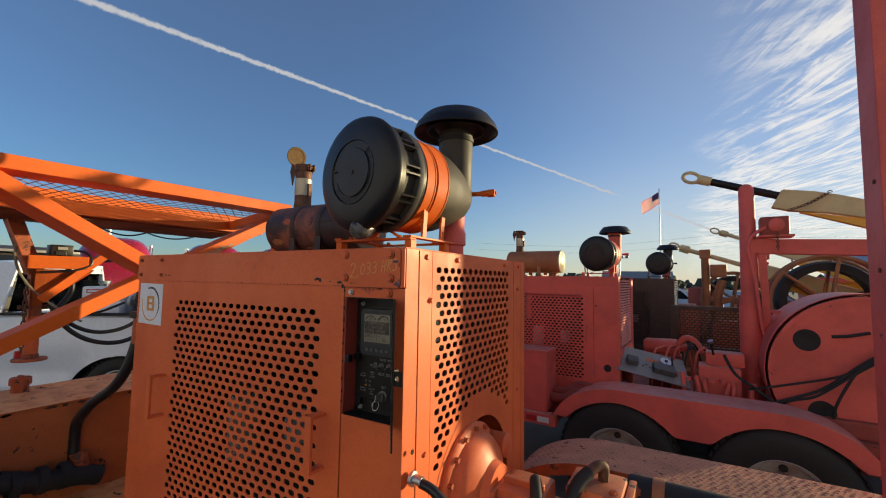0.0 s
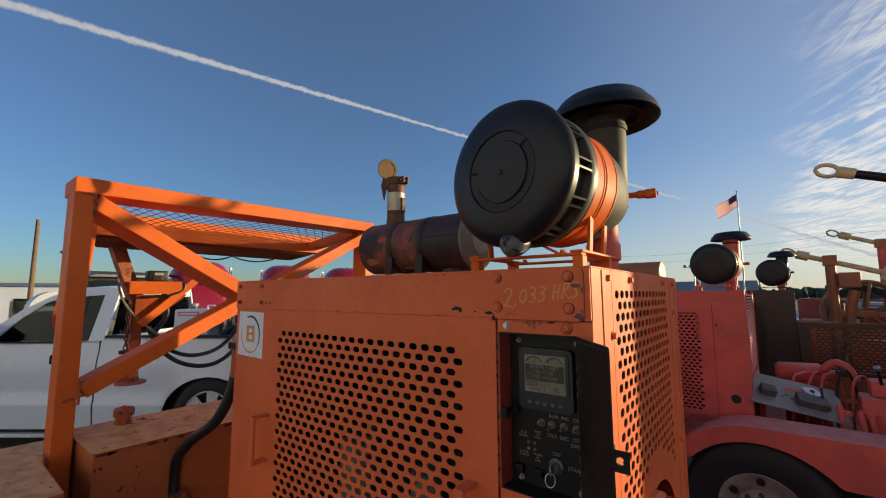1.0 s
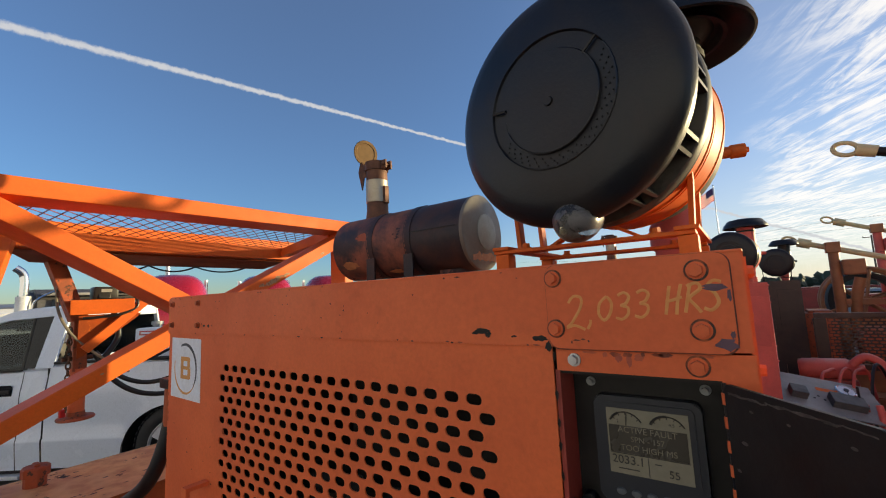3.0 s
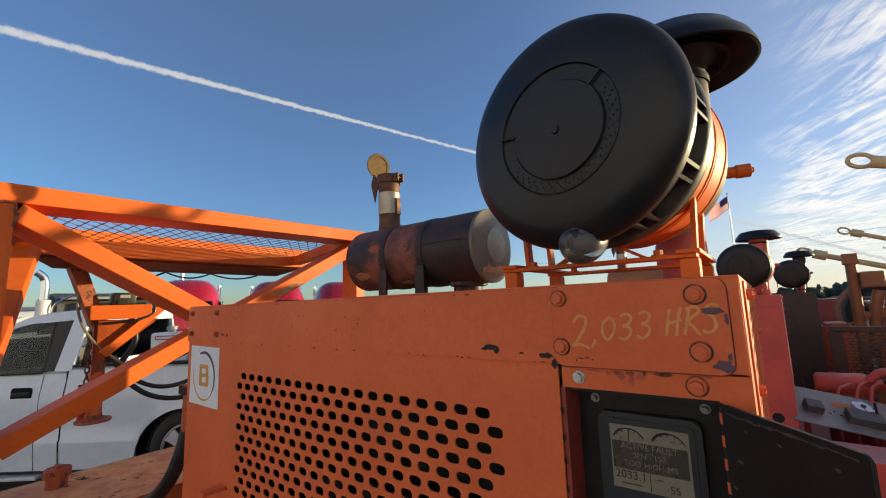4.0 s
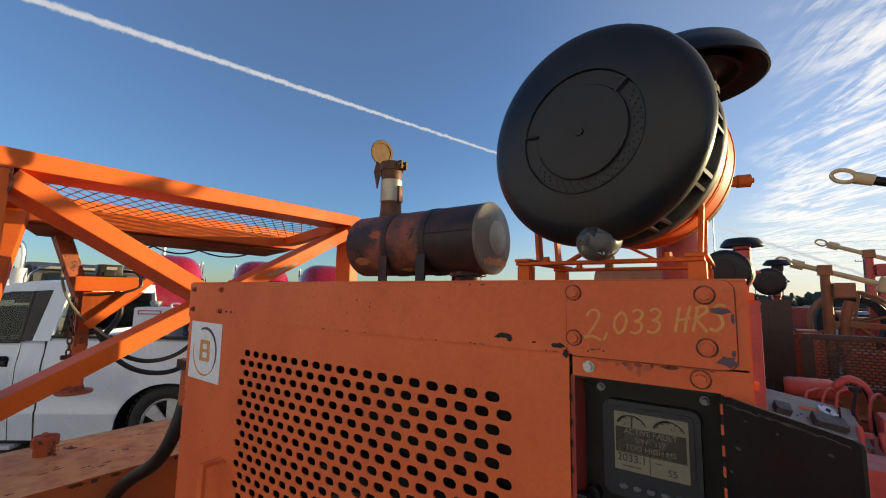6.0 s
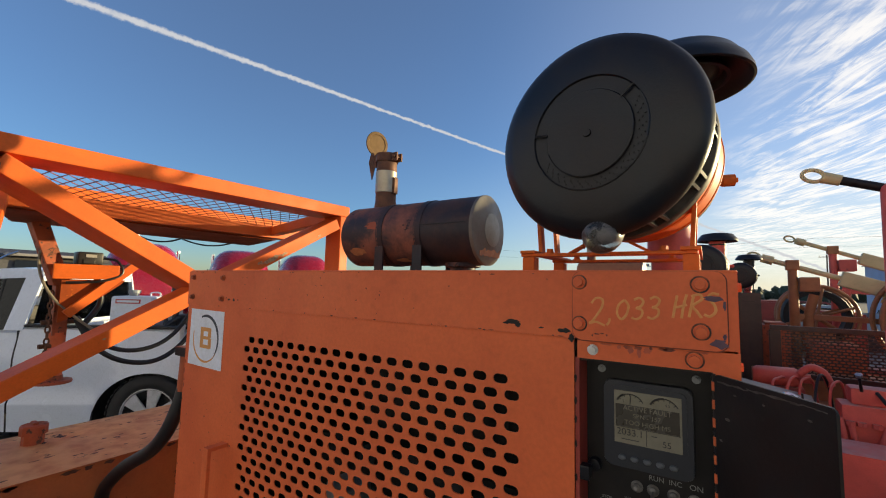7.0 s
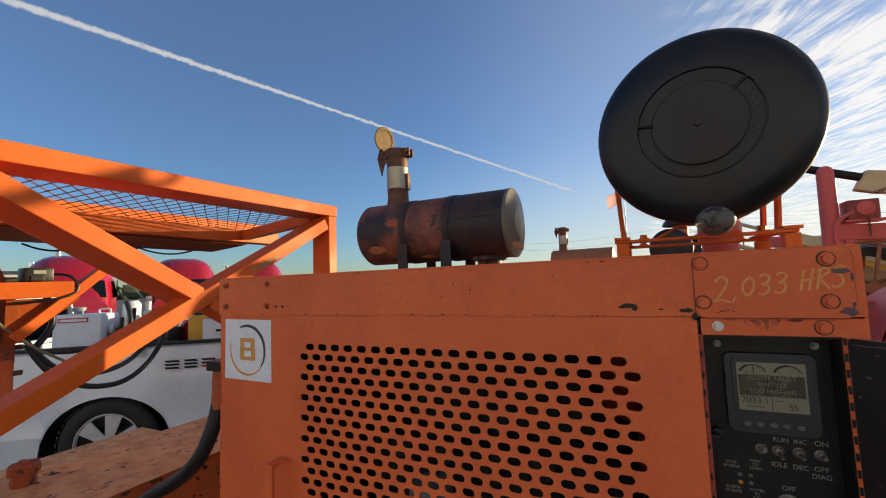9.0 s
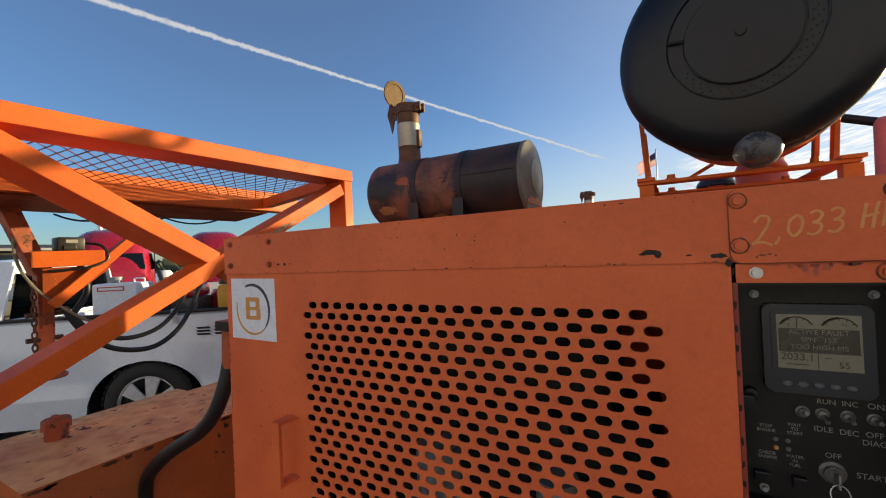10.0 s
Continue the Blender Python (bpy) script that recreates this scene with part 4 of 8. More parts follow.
def air_cleaner(m, band, label, full=True):
    """Round air cleaner: black ribbed cap, strapped body, side inlet with rain hat, dust cup, brackets."""
    cx, cz = -0.209, 2.214
    a = thing("air_cleaner", (cx, 0.25, TOP), label, "air cleaner", m=m)
    lean = math.tan(radians(8.5))
    to = (cx + 10 * lean, 10, cz)
    yf = -0.004
    turn = Matrix.Translation((cx, yf, cz)) @ Matrix.Rotation(radians(-8.5), 4, "Z")
    R = 0.177
    cap = part("cap", lathe([(0, -0.010), (0.006, -0.010), (0.007, -0.007), (0.073, -0.007), (0.075, -0.004), (0.096, -0.004), (0.098, -0.0075), (0.143, -0.005), (0.160, 0.001), (0.1715, 0.010), (R - 0.001, 0.020), (R, 0.025), (R - 0.001, 0.030), (0.172, 0.033), (0.171, 0.050),
                             (0.166, 0.055), (0.150, 0.057), (0.0, 0.057)], (cx, yf, cz), to, 72), BLACK, a, "black moulded plastic end cap", smooth=True)
    # grey in place of the cap's black holds the sunlight on this wall
    part("side_wall", lathe([(0.1495, 0.0575), (0.1495, 0.1105)], (cx, yf, cz), to, 56), GREY_BODY, cap, "dusty grey wall behind the ribs, sunlight put into its colour", smooth=True)
    part("retaining_ring", lathe([(0.1495, 0.111), (0.167, 0.112), (0.1695, 0.116), (0.1695, 0.132), (0.166, 0.136), (0.150, 0.137)], (cx, yf, cz), to, 64), RING_GREY, cap, "scuffed grey ring", smooth=True)
    for k in range(24):
        q = 2 * math.pi * (k // 2) / 12 + radians(3.6 if k % 2 else -3.6)
        d = Vector((math.cos(q), 0, math.sin(q)))
        t = Vector((-d.z, 0, d.x))
        mm = Matrix((t, Vector((0, 1, 0)), d)).transposed().to_4x4()
        mm.translation = d * 0.158
        part("rib", box(-0.0025, 0.0025, 0.054, 0.114, -0.010, 0.010, 0, None, turn @ mm), BLACK, cap)
    if full:
        own = bmesh.new()
        for q0, q1, rr in ((-160, 40, 0.074), (-152, 30, 0.097)):
            for k in range(20):
                u0, u1 = radians(q0 + (q1 - q0) * k / 20), radians(q0 + (q1 - q0) * (k + 1) / 20)
                rod((rr * math.cos(u0), -0.0085, rr * math.sin(u0)), (rr * math.cos(u1), -0.0085, rr * math.sin(u1)), 0.0014, n=5, bm=own)
        for q in (40, 172):
            u = radians(q)
            rod((0.072 * math.cos(u), -0.0085, 0.072 * math.sin(u)), (0.097 * math.cos(u), -0.0085, 0.097 * math.sin(u)), 0.0022, n=5, bm=own)
        for k in range(57):
            u = radians(-150 + 180 * (k // 3 + (k % 3) / 3) / 19)
            rr = (0.081, 0.086, 0.091)[k % 3]
            rod((rr * math.cos(u), -0.004, rr * math.sin(u)), (rr * math.cos(u), -0.0062, rr * math.sin(u)), 0.0012, n=6, bm=own)
        own.transform(turn)
        tagged(part("moulded_relief", own, BLACK, cap), kind="stuff")
    body = part("body", lathe([(0.150, 0.125), (0.151, 0.135), (0.151, 0.30), (0.144, 0.345), (0.129, 0.395), (0.113, 0.44), (0.098, 0.48), (0.07, 0.52), (0.03, 0.537), (0, 0.54)], (cx, yf, cz), to, 56), GREY_BODY, a, "dark grey moulded body", smooth=True)
    # clamp ring and straps
    part("clamp_ring", lathe([(0.153, 0.132), (0.168, 0.132), (0.168, 0.142), (0.161, 0.146), (0.153, 0.146)], (cx, yf, cz), to, 56), BLACK, a, smooth=True)
    for y0, y1 in ((0.160, 0.202), (0.212, 0.268)):
        strap = part("strap", lathe([(0.1525, y0), (0.1575, y0), (0.1575, y1), (0.1525, y1)], (cx, yf, cz), to, 56), band, a, "painted steel strap", smooth=True)
        part("hoop", lathe([(0.157, y1 - 0.007), (0.1592, y1 - 0.005), (0.1592, y1 - 0.001), (0.157, y1 + 0.001)], (cx, yf, cz), to, 56), band, strap, smooth=True)
    # bracket: rails, legs
    own = bmesh.new()
    for y in (0.10, 0.30):
        bar((cx - 0.155, y, TOP + 0.034), (cx + 0.150, y, TOP + 0.034), 0.03, 0.006, 0.001, own)
        for s in (-1, 1):
            box(cx + s * 0.140 - 0.012, cx + s * 0.140 + 0.012, y - 0.014, y + 0.014, TOP, TOP + 0.03, 0.001, own)
    bar((cx - 0.14, 0.08, TOP + 0.040), (cx - 0.14, 0.34, TOP + 0.040), 0.03, 0.006, 0.001, own)
    bar((cx + 0.14, 0.08, TOP + 0.040), (cx + 0.14, 0.34, TOP + 0.040), 0.03, 0.006, 0.001, own)
    part("base_frame", own, band, a)
    for y in (0.17, 0.28):
        for s in (-1, 1):
            own = bmesh.new()
            bar((cx + s * 0.140, y, TOP + 0.04), (cx + s * 0.148, y, TOP + 0.17), 0.008, 0.022, 0.001, own, (0, 1, 0))
            part("leg", own, band, a)
    for x in (cx - 0.10, cx + 0.10):
        for y in (0.10, 0.30):
            part("bolt", hex_bolt((x, y, TOP + 0.037), (0, 0, 1), 0.007, 0.010), band, a)
    for s in (-1, 1):
        part("stay", bar((cx + s * 0.03, 0.15, TOP + 0.065), (cx + s * 0.075, 0.15, TOP + 0.040), 0.02, 0.005, 0.001), band, a)
    # side inlet with rain hat
    px, py = -0.099, 0.430
    part("inlet", lathe([(0.060, -0.03), (0.062, 0.05), (0.064, 0.16), (0.064, 0.245), (0.058, 0.245), (0.056, 0.0)], (px, py, cz), (px, py, 9), 32), GREY_BODY if full else band, a, smooth=True)
    part("hose_clamp", lathe([(0.064, 0.20), (0.068, 0.20), (0.068, 0.215), (0.064, 0.215)], (px, py, cz), (px, py, 9), 32), BLACK_MATT, a, smooth=True)
    hat = part("rain_hat", lathe([(0.060, 0.235), (0.070, 0.245), (0.090, 0.262), (0.128, 0.262), (0.150, 0.244), (0.155, 0.236), (0.160, 0.238), (0.158, 0.250), (0.150, 0.268), (0.142, 0.276), (0.128, 0.296), (0.118, 0.304), (0.085, 0.311), (0.0, 0.314)],
                                 (px, py, cz), (px, py, 9), 56), BLACK, a, "black round rain hat", smooth=True)
    part("hat_lip", lathe([(0.098, 0.262), (0.104, 0.246), (0.112, 0.246), (0.106, 0.263)], (px, py, cz), (px, py, 9), 48), BLACK, hat, smooth=True)
    # outlet to the engine, restriction gauge, dust cup, lug
    part("outlet", lathe([(0.042, 0.0), (0.042, 0.05), (0.050, 0.055), (0.050, 0.10), (0.045, 0.11), (0.045, 0.17)], (cx + 0.085, 0.46, TOP - 0.01), (cx + 0.085, 0.46, 9), 28), RED, a, "painted outlet elbow", smooth=True)
    part("restriction_gauge", lathe([(0, -0.06), (0.009, -0.06), (0.009, 0.002), (0.0125, 0.004), (0.0125, 0.026), (0.0150, 0.028), (0.0150, 0.054), (0.006, 0.057), (0.006, 0.061), (0, 0.061)], (-0.036, 0.522, 2.233), (0.017, 0.537, 2.234), 18), band, a, smooth=True)
    if full:
        cup = part("dust_cup", lathe([(0.028, -0.035), (0.031, -0.015), (0.0315, 0.0), (0.029, 0.013), (0.021, 0.024), (0.010, 0.029), (0, 0.030)], (cx + 0.015, 0.016, 2.044), (cx - 0.02, -0.30, 1.952), 28), CLEAR, a, "dusty clear plastic dust cup", smooth=True)
        part("dust_valve", lathe([(0.020, -0.03), (0.018, -0.005), (0.006, 0.016), (0, 0.017)], (cx + 0.015, 0.016, 2.044), (cx - 0.02, -0.30, 1.952), 16), GREY_BODY, cup, smooth=True)
        part("lug", box(cx + 0.010, cx + 0.040, 0.045, 0.085, cz + 0.160, cz + 0.180, 0.006), BLACK, a)
    return a


air_cleaner(OWN, ORANGE_B, "black air cleaner with orange straps on the enclosure")


def muffler(m, mat, end_mat, label, flap_open=True):
    """Round exhaust muffler on saddles, stack with clamp and hinged rain flap."""
    y, z, r = 0.711, 2.170, 0.1345
    x0, x1 = -1.422, -0.744
    u = thing("exhaust_muffler", ((x0 + x1) / 2, y, TOP), label, "muffler", m=m)
    skins = (mat, mat, MUFFLER_DARK) if mat is MUFFLER else (mat, mat, mat)
    for skin, line in zip(skins, ([(0, 0.0), (r - 0.012, 0.0), (r, 0.014), (r, 0.217), (r + 0.003, 0.219), (r + 0.003, 0.223), (r, 0.225)], [(r, 0.225), (r, 0.412), (r + 0.003, 0.414), (r + 0.003, 0.418), (r, 0.420)], [(r, 0.420), (r, 0.665), (r - 0.004, 0.668)])):
        part("shell", lathe(line, (x0, y, z), (0, y, z), 56), skin, u, smooth=True)
    part("end_plate", lathe([(r + 0.0015, 0.660), (r + 0.0015, 0.672), (r - 0.004, 0.676), (0.078, 0.680), (0.070, 0.687), (0, 0.689)], (x0, y, z), (0, y, z), 48), end_mat, u, "pale dished end plate", smooth=True)
    if mat is MUFFLER:
        part("centre_disc", lathe([(0.064, 0.684), (0.064, 0.689), (0.060, 0.691), (0, 0.692)], (x0, y, z), (0, y, z), 40), PALE_DISC, u, "paler centre disc", smooth=True)
        part("weld_line", box(x0 + 0.43, x0 + 0.645, y - r * 0.994 - 0.002, y - r * 0.994 + 0.006, z + 0.016, z + 0.0185), DARK, u)
        for k, (sx2, ang, pw, ph, pm) in enumerate(((x0 + 0.325, -58, 0.040, 0.016, TAN_RUST), (x0 + 0.20, 12, 0.05, 0.018, RUST_ORANGE), (x0 + 0.10, -35, 0.05, 0.02, TAN_RUST), (x0 + 0.42, -20, 0.018, 0.05, RUST_ORANGE))):
            own, rnd2, rim = bmesh.new(), random.Random(90 + k), []
            for i in range(16):
                q = 2 * math.pi * i / 16
                f = rnd2.uniform(0.6, 1.1)
                th = radians(ang) + ph * f * math.sin(q) / r
                rim.append(own.verts.new((sx2 + pw * f * math.cos(q), y - (r + 0.0012) * math.cos(th), z + (r + 0.0012) * math.sin(th))))
            mid = own.verts.new((sx2, y - (r + 0.0014) * math.cos(radians(ang)), z + (r + 0.0014) * math.sin(radians(ang))))
            for i in range(16):
                own.faces.new((rim[i], rim[(i + 1) % 16], mid))
            part("rust_patch", own, pm, u, "tan rust patch", smooth=True)
        rnd2 = random.Random(7)
        low = [(y - 0.085 + 0.17 * i / 12, z - 0.105 + 0.012 * rnd2.random()) for i in range(13)] + [(y + 0.085 - 0.17 * i / 12, z - 0.085 + 0.018 * rnd2.random()) for i in range(13)]
        part("rust_patch", slab(low, 0.0012, Matrix.Translation((x0 + 0.6790, 0, 0)) @ END), TAN_RUST, u, "tan rust patch on the end plate")
    for x in (-1.19, -0.995):
        own = bmesh.new()
        box(x - 0.022, x + 0.022, y - 0.13, y - 0.122, TOP, z - 0.06, 0.001, own)
        box(x - 0.022, x + 0.022, y + 0.118, y + 0.13, TOP, z - 0.02, 0.001, own)
        box(x - 0.022, x + 0.022, y - 0.13, y + 0.13, TOP, TOP + 0.02, 0.001, own)
        part("saddle", own, MUFFLER_DARK if mat is MUFFLER else mat, u)
        part("strap", lathe([(r + 0.0005, x - x0 - 0.016), (r + 0.003, x - x0 - 0.016), (r + 0.003, x - x0 + 0.016), (r + 0.0005, x - x0 + 0.016)], (x0, y, z), (0, y, z), 48), MUFFLER_DARK if mat is MUFFLER else mat, u, smooth=True)
    sx, sy = -1.298, 0.738
    part("inlet_pipe", lathe([(0.05, 0), (0.05, 0.06), (0.07, 0.065), (0.07, 0.08)], (-0.86, y, TOP - 0.02), (-0.86, y, 9), 24), mat, u, smooth=True)
    part("chimney", lathe([(0.055, 0.10), (0.050, 0.15), (0.0475, 0.17), (0.0475, 0.235), (0.0475, 0.39), (0.043, 0.39), (0.043, 0.2)], (sx, sy, z), (sx, sy, 9), 32), RUST, u, "rusty exhaust stack", smooth=True)
    part("sleeve", lathe([(0.0478, 0.205), (0.0495, 0.207), (0.0495, 0.305), (0.0478, 0.307)], (sx, sy, z), (sx, sy, 9), 32), ALU, u, "bright metal sleeve", smooth=True)
    own = bmesh.new()
    lathe([(0.0478, 0.352), (0.052, 0.352), (0.052, 0.390), (0.0478, 0.390)], (sx, sy, z), (sx, sy, 9), 32, own)
    box(sx + 0.045, sx + 0.075, sy - 0.020, sy - 0.012, z + 0.352, z + 0.390, 0.001, own)
    box(sx + 0.045, sx + 0.075, sy + 0.012, sy + 0.020, z + 0.352, z + 0.390, 0.001, own)
    rod((sx + 0.063, sy - 0.03, z + 0.371), (sx + 0.063, sy + 0.03, z + 0.371), 0.006, n=8, bm=own)
    clamp = part("rain_cap_clamp", own, RUST, u, smooth=True)
    part("seam_flange", box(sx + 0.047, sx + 0.060, sy - 0.012, sy + 0.012, z + 0.20, z + 0.275, 0.001), RUST, u)
    # counterweight bracket and flap
    mm = Matrix.Translation((sx, sy - 0.02, z)) @ SIDE
    part("counterweight", slab([(-0.045, 0.375), (-0.075, 0.415), (-0.092, 0.36), (-0.070, 0.275), (-0.055, 0.33), (-0.045, 0.33)], 0.006, mm), RUST, clamp)
    if flap_open:
        c = Vector((sx - 0.062, sy - 0.005, z + 0.452))
        d = Vector((-0.95, 0.27, 0.08)).normalized()
        own = lathe([(0, -0.004), (0.058, -0.004), (0.060, 0.0), (0.058, 0.003), (0.046, 0.003), (0.044, 0.001), (0, 0.001)], c, c + d * -1, 36)
        part("flap", own, YELLOW_RUST, clamp, "round rain flap standing open", smooth=True)
        part("flap_arm", rod(c - Vector((0, 0, 0.055)), (sx - 0.062, sy - 0.022, z + 0.36), 0.007, n=8), RUST, clamp)
    else:
        part("flap", lathe([(0, 0.398), (0.058, 0.398), (0.058, 0.403), (0, 0.405)], (sx, sy, z), (sx - 0.15, sy, 9), 32), RUST, clamp, smooth=True)
    return u


PALE_DISC = surface("pale_disc_steel", (0.25, 0.235, 0.19), 0.5, metal=0.15, second=(0.22, 0.18, 0.13), amount=0.7, scale=14, bump=0.1)
TAN_RUST = surface("tan_rust", (0.46, 0.19, 0.075), 0.7, second=(0.30, 0.11, 0.05), amount=0.8, scale=30)
YELLOW_RUST = surface("heat_browned_steel", (0.20, 0.11, 0.035), 0.55, metal=0.3, second=(0.12, 0.06, 0.02), amount=0.6, scale=25)
muffler(OWN, MUFFLER, END_PLATE, "heat-stained round exhaust muffler with rusty stack and open rain flap")


# ---- own trailer: bed, frame, tank ----
def trailer_bed(m, paint, label, x0, x1, y0, y1, z):
    d = thing("trailer_chassis", ((x0 + x1) / 2, (y0 + y1) / 2, 0), label, "trailer", m=m)
    for y in (y0 + 0.08, y1 - 0.08):
        part("main_beam", bar((x0, y, z - 0.12), (x1, y, z - 0.12), 0.09, 0.20, 0.006), paint, d)
    for k in range(6):
        x = x0 + 0.1 + (x1 - x0 - 0.2) * k / 5
        part("cross_member", bar((x, y0 + 0.13, z - 0.10), (x, y1 - 0.13, z - 0.10), 0.07, 0.10, 0.004), paint, d)
    part("deck_plate", box(x0, x1, y0 + 0.02, y1 - 0.02, z - 0.012, z, 0.002), paint, d)
    return d


own_trailer = trailer_bed(OWN, ORANGE_DUSTY_LIT, "orange tandem trailer chassis under the engine enclosure", -4.2, 2.4, -0.42, 1.26, 0.82)


def wheel(m, parent, r=0.475, w=0.24, rim=0.26, name="wheel", face=-1, rim_mat=None, spokes=0):
    """A road wheel at the origin of m, its axle along y, outer face towards face * y."""
    f = face
    to = (0, f, 0)
    deep = 0.075 if spokes else 0.0
    tyre_profile = [(rim + 0.005, -w / 2), (rim + 0.03, -w / 2 - 0.006), (r - 0.10, -w / 2 - 0.012), (r - 0.03, -w / 2 + 0.004), (r - 0.006, -w / 2 + 0.03), (r, -w / 2 + 0.05), (r, w / 2 - 0.05), (r - 0.006, w / 2 - 0.03),
                    (r - 0.03, w / 2 - 0.004), (r - 0.10, w / 2 + 0.012), (rim + 0.03, w / 2 + 0.006), (rim + 0.005, w / 2)]
    own, blocks = lathe(tyre_profile, (0, 0, 0), to, 48), bmesh.new()
    for k in range(44):
        a = 2 * math.pi * k / 44
        for s in (-1, 1):
            mm = Matrix.Rotation(a + (0.07 if s > 0 else 0), 4, "Y") @ Matrix.Translation((r - 0.004, 0, 0))
            box(0, 0.014, s * (w / 2 - 0.045) - 0.032, s * (w / 2 - 0.045) + 0.032, -0.022, 0.018, 0.002, blocks, mm)
    own.transform(m)
    blocks.transform(m)
    wh = part(name, own, RUBBER, parent, "black tyre on its rim", smooth=True)
    tagged(part("tread_block", blocks, RUBBER, wh, smooth=True), kind="stuff")
    own = lathe([(rim + 0.012, w / 2 - 0.002), (rim + 0.006, w / 2 + 0.006), (rim - 0.014, w / 2 - 0.004), (rim - 0.03, w / 2 - 0.05), (rim * 0.62, w / 2 - 0.075), (rim * 0.58, w / 2 - 0.02 - deep), (rim * 0.30, w / 2 - 0.015 - deep), (rim * 0.28, w / 2 + 0.03 - deep), (0, w / 2 + 0.035 - deep)], (0, 0, 0), to, 40)
    own.transform(m)
    rm = part("rim", own, rim_mat or CONCRETE_RIM, wh, "pale steel rim", smooth=True)
    for k in range(8):
        a = 2 * math.pi * k / 8
        p = Vector((math.cos(a) * rim * 0.45, f * (w / 2 - 0.018), math.sin(a) * rim * 0.45))
        own = hex_bolt(p, (0, f, 0), 0.013, 0.018)
        own.transform(m)
        part("wheel_nut", own, RUST, rm)
    for k in range(6 if not spokes else 0):
        a = 2 * math.pi * (k + 0.5) / 6
        own = lathe([(0, 0), (0.028, 0), (0.028, 0.004), (0, 0.004)], Vector((math.cos(a) * rim * 0.76, f * (w / 2 - 0.055), math.sin(a) * rim * 0.76)), Vector((math.cos(a) * rim * 0.76, f * 9, math.sin(a) * rim * 0.76)), 16)
        own.transform(m)
        part("rim_hole", own, DARK, rm)
    return wh


CONCRETE_RIM = surface("pale_rim_paint", (0.40, 0.36, 0.33), 0.55, second=(0.25, 0.18, 0.15), amount=0.7, scale=9)
for x in (0.30, 1.30, -2.2):
    for y, f in ((1.10, 1), (-0.30, -1)):
        if x > -1 and f == 1 or x < 2 and f == -1 and x > 0.2:
            wheel(Matrix.Translation((x, y, 0.42)), own_trailer, 0.42, 0.22, 0.24, face=f)


def axle_jack(x, y, parent):
    part("parking_leg", bar((x, y, 0.02), (x, y, 0.72), 0.08, 0.08, 0.004, hint=(1, 0, 0)), ORANGE_DUSTY_LIT, parent)


axle_jack(-3.6, 0.3, own_trailer)
axle_jack(-2.7, 0.4, own_trailer)


WORN_PATCH = surface("old_paint_layers", (0.42, 0.27, 0.14), 0.7, second=(0.26, 0.10, 0.05), amount=1.0, scale=45)


def end_frame():
    """Square-tube frame across the trailer with crossing braces."""
    x = -2.317
    g = thing("brace_frame", (x, 0.5, 0.82), "bright orange square-tube frame with crossing diagonal braces", "frame")
    w, deep = 0.076, 0.15
    part("post", bar((x, -0.387, 0.82), (x, -0.387, 2.411), deep, w, 0.006, hint=(0, 1, 0)), ORANGE_B, g)
    part("post", bar((x, 1.385, 0.82), (x, 1.385, 2.434), deep, w, 0.006, hint=(0, 1, 0)), ORANGE_B, g)
    part("top_rail", bar((x - 0.04, -0.425, 2.449), (x - 0.04, 1.432, 2.474), deep + 0.08, w, 0.006), ORANGE_B, g)
    b = 0.0735
    part("diagonal_brace", bar((x, -0.33, 1.488), (x, 1.33, 2.375), deep - 0.004, b, 0.005), ORANGE_B, g)
    part("diagonal_brace", bar((x - 0.06, -0.345, 2.380), (x - 0.06, 0.44, 1.928), deep + 0.116, b, 0.005), ORANGE_B, g)
    part("diagonal_brace", bar((x, 0.50, 1.895), (x, 1.33, 1.40), deep - 0.004, b, 0.005), ORANGE_B, g)
    own = bmesh.new()
    rnd = random.Random(4)
    f = x + deep / 2
    for p, q in (((f, -0.347, 2.41), (f, -0.346, 2.32)), ((f, -0.346, 1.535), (f, -0.346, 1.43)), ((f, -0.40, 1.46), (f, -0.32, 1.47)), ((f, -0.40, 2.412), (f, -0.35, 2.412))):
        tube([Vector(p).lerp(Vector(q), k / 6) + Vector((0, rnd.uniform(-0.004, 0.004), rnd.uniform(-0.004, 0.004))) for k in range(7)], 0.006, 6, own, 2)
    part("weld_bead", own, RUST_ORANGE, g, smooth=True)
    for py, pz, long, thin, seed in ((0.815, 2.088, 0.075, 0.020, 1), (0.895, 2.125, 0.035, 0.012, 2), (0.740, 2.062, 0.022, 0.010, 3), (0.030, 1.690, 0.008, 0.006, 4), (1.16, 2.27, 0.02, 0.008, 5)):
        turn, rnd = Matrix.Rotation(radians(28), 2), random.Random(seed)
        ring = [Vector((py, pz)) + turn @ Vector((long * math.cos(a) * rnd.uniform(0.55, 1.1), thin * math.sin(a) * rnd.uniform(0.45, 1.1))) for a in [2 * math.pi * q / 18 for q in range(18)]]
        part("worn_patch", slab([tuple(p) for p in ring], 0.0006, Matrix.Translation((x + deep / 2 - 0.0018, 0, 0)) @ END), WORN_PATCH, g, "patch worn down to old paint")
    return g


end_frame()


# worn beam orange, darkened to put the underside's shade into the colour
SOFFIT = surface("worn_shaded_orange_paint", (0.40, 0.075, 0.016), 0.75, second=(0.20, 0.05, 0.02), amount=0.9, scale=3, chips=(0.55, 0.13, 0.02), chip_at=0.62, chip_scale=6, bump=0.2, spec=0.08)
# worn orange, darkened to hold the shade on the strands' undersides
MESH_PAINT = surface("worn_shaded_mesh_paint", (0.30, 0.055, 0.015), 0.6, second=(0.10, 0.035, 0.025), amount=0.8, scale=4, bump=0.2, spec=0.3)


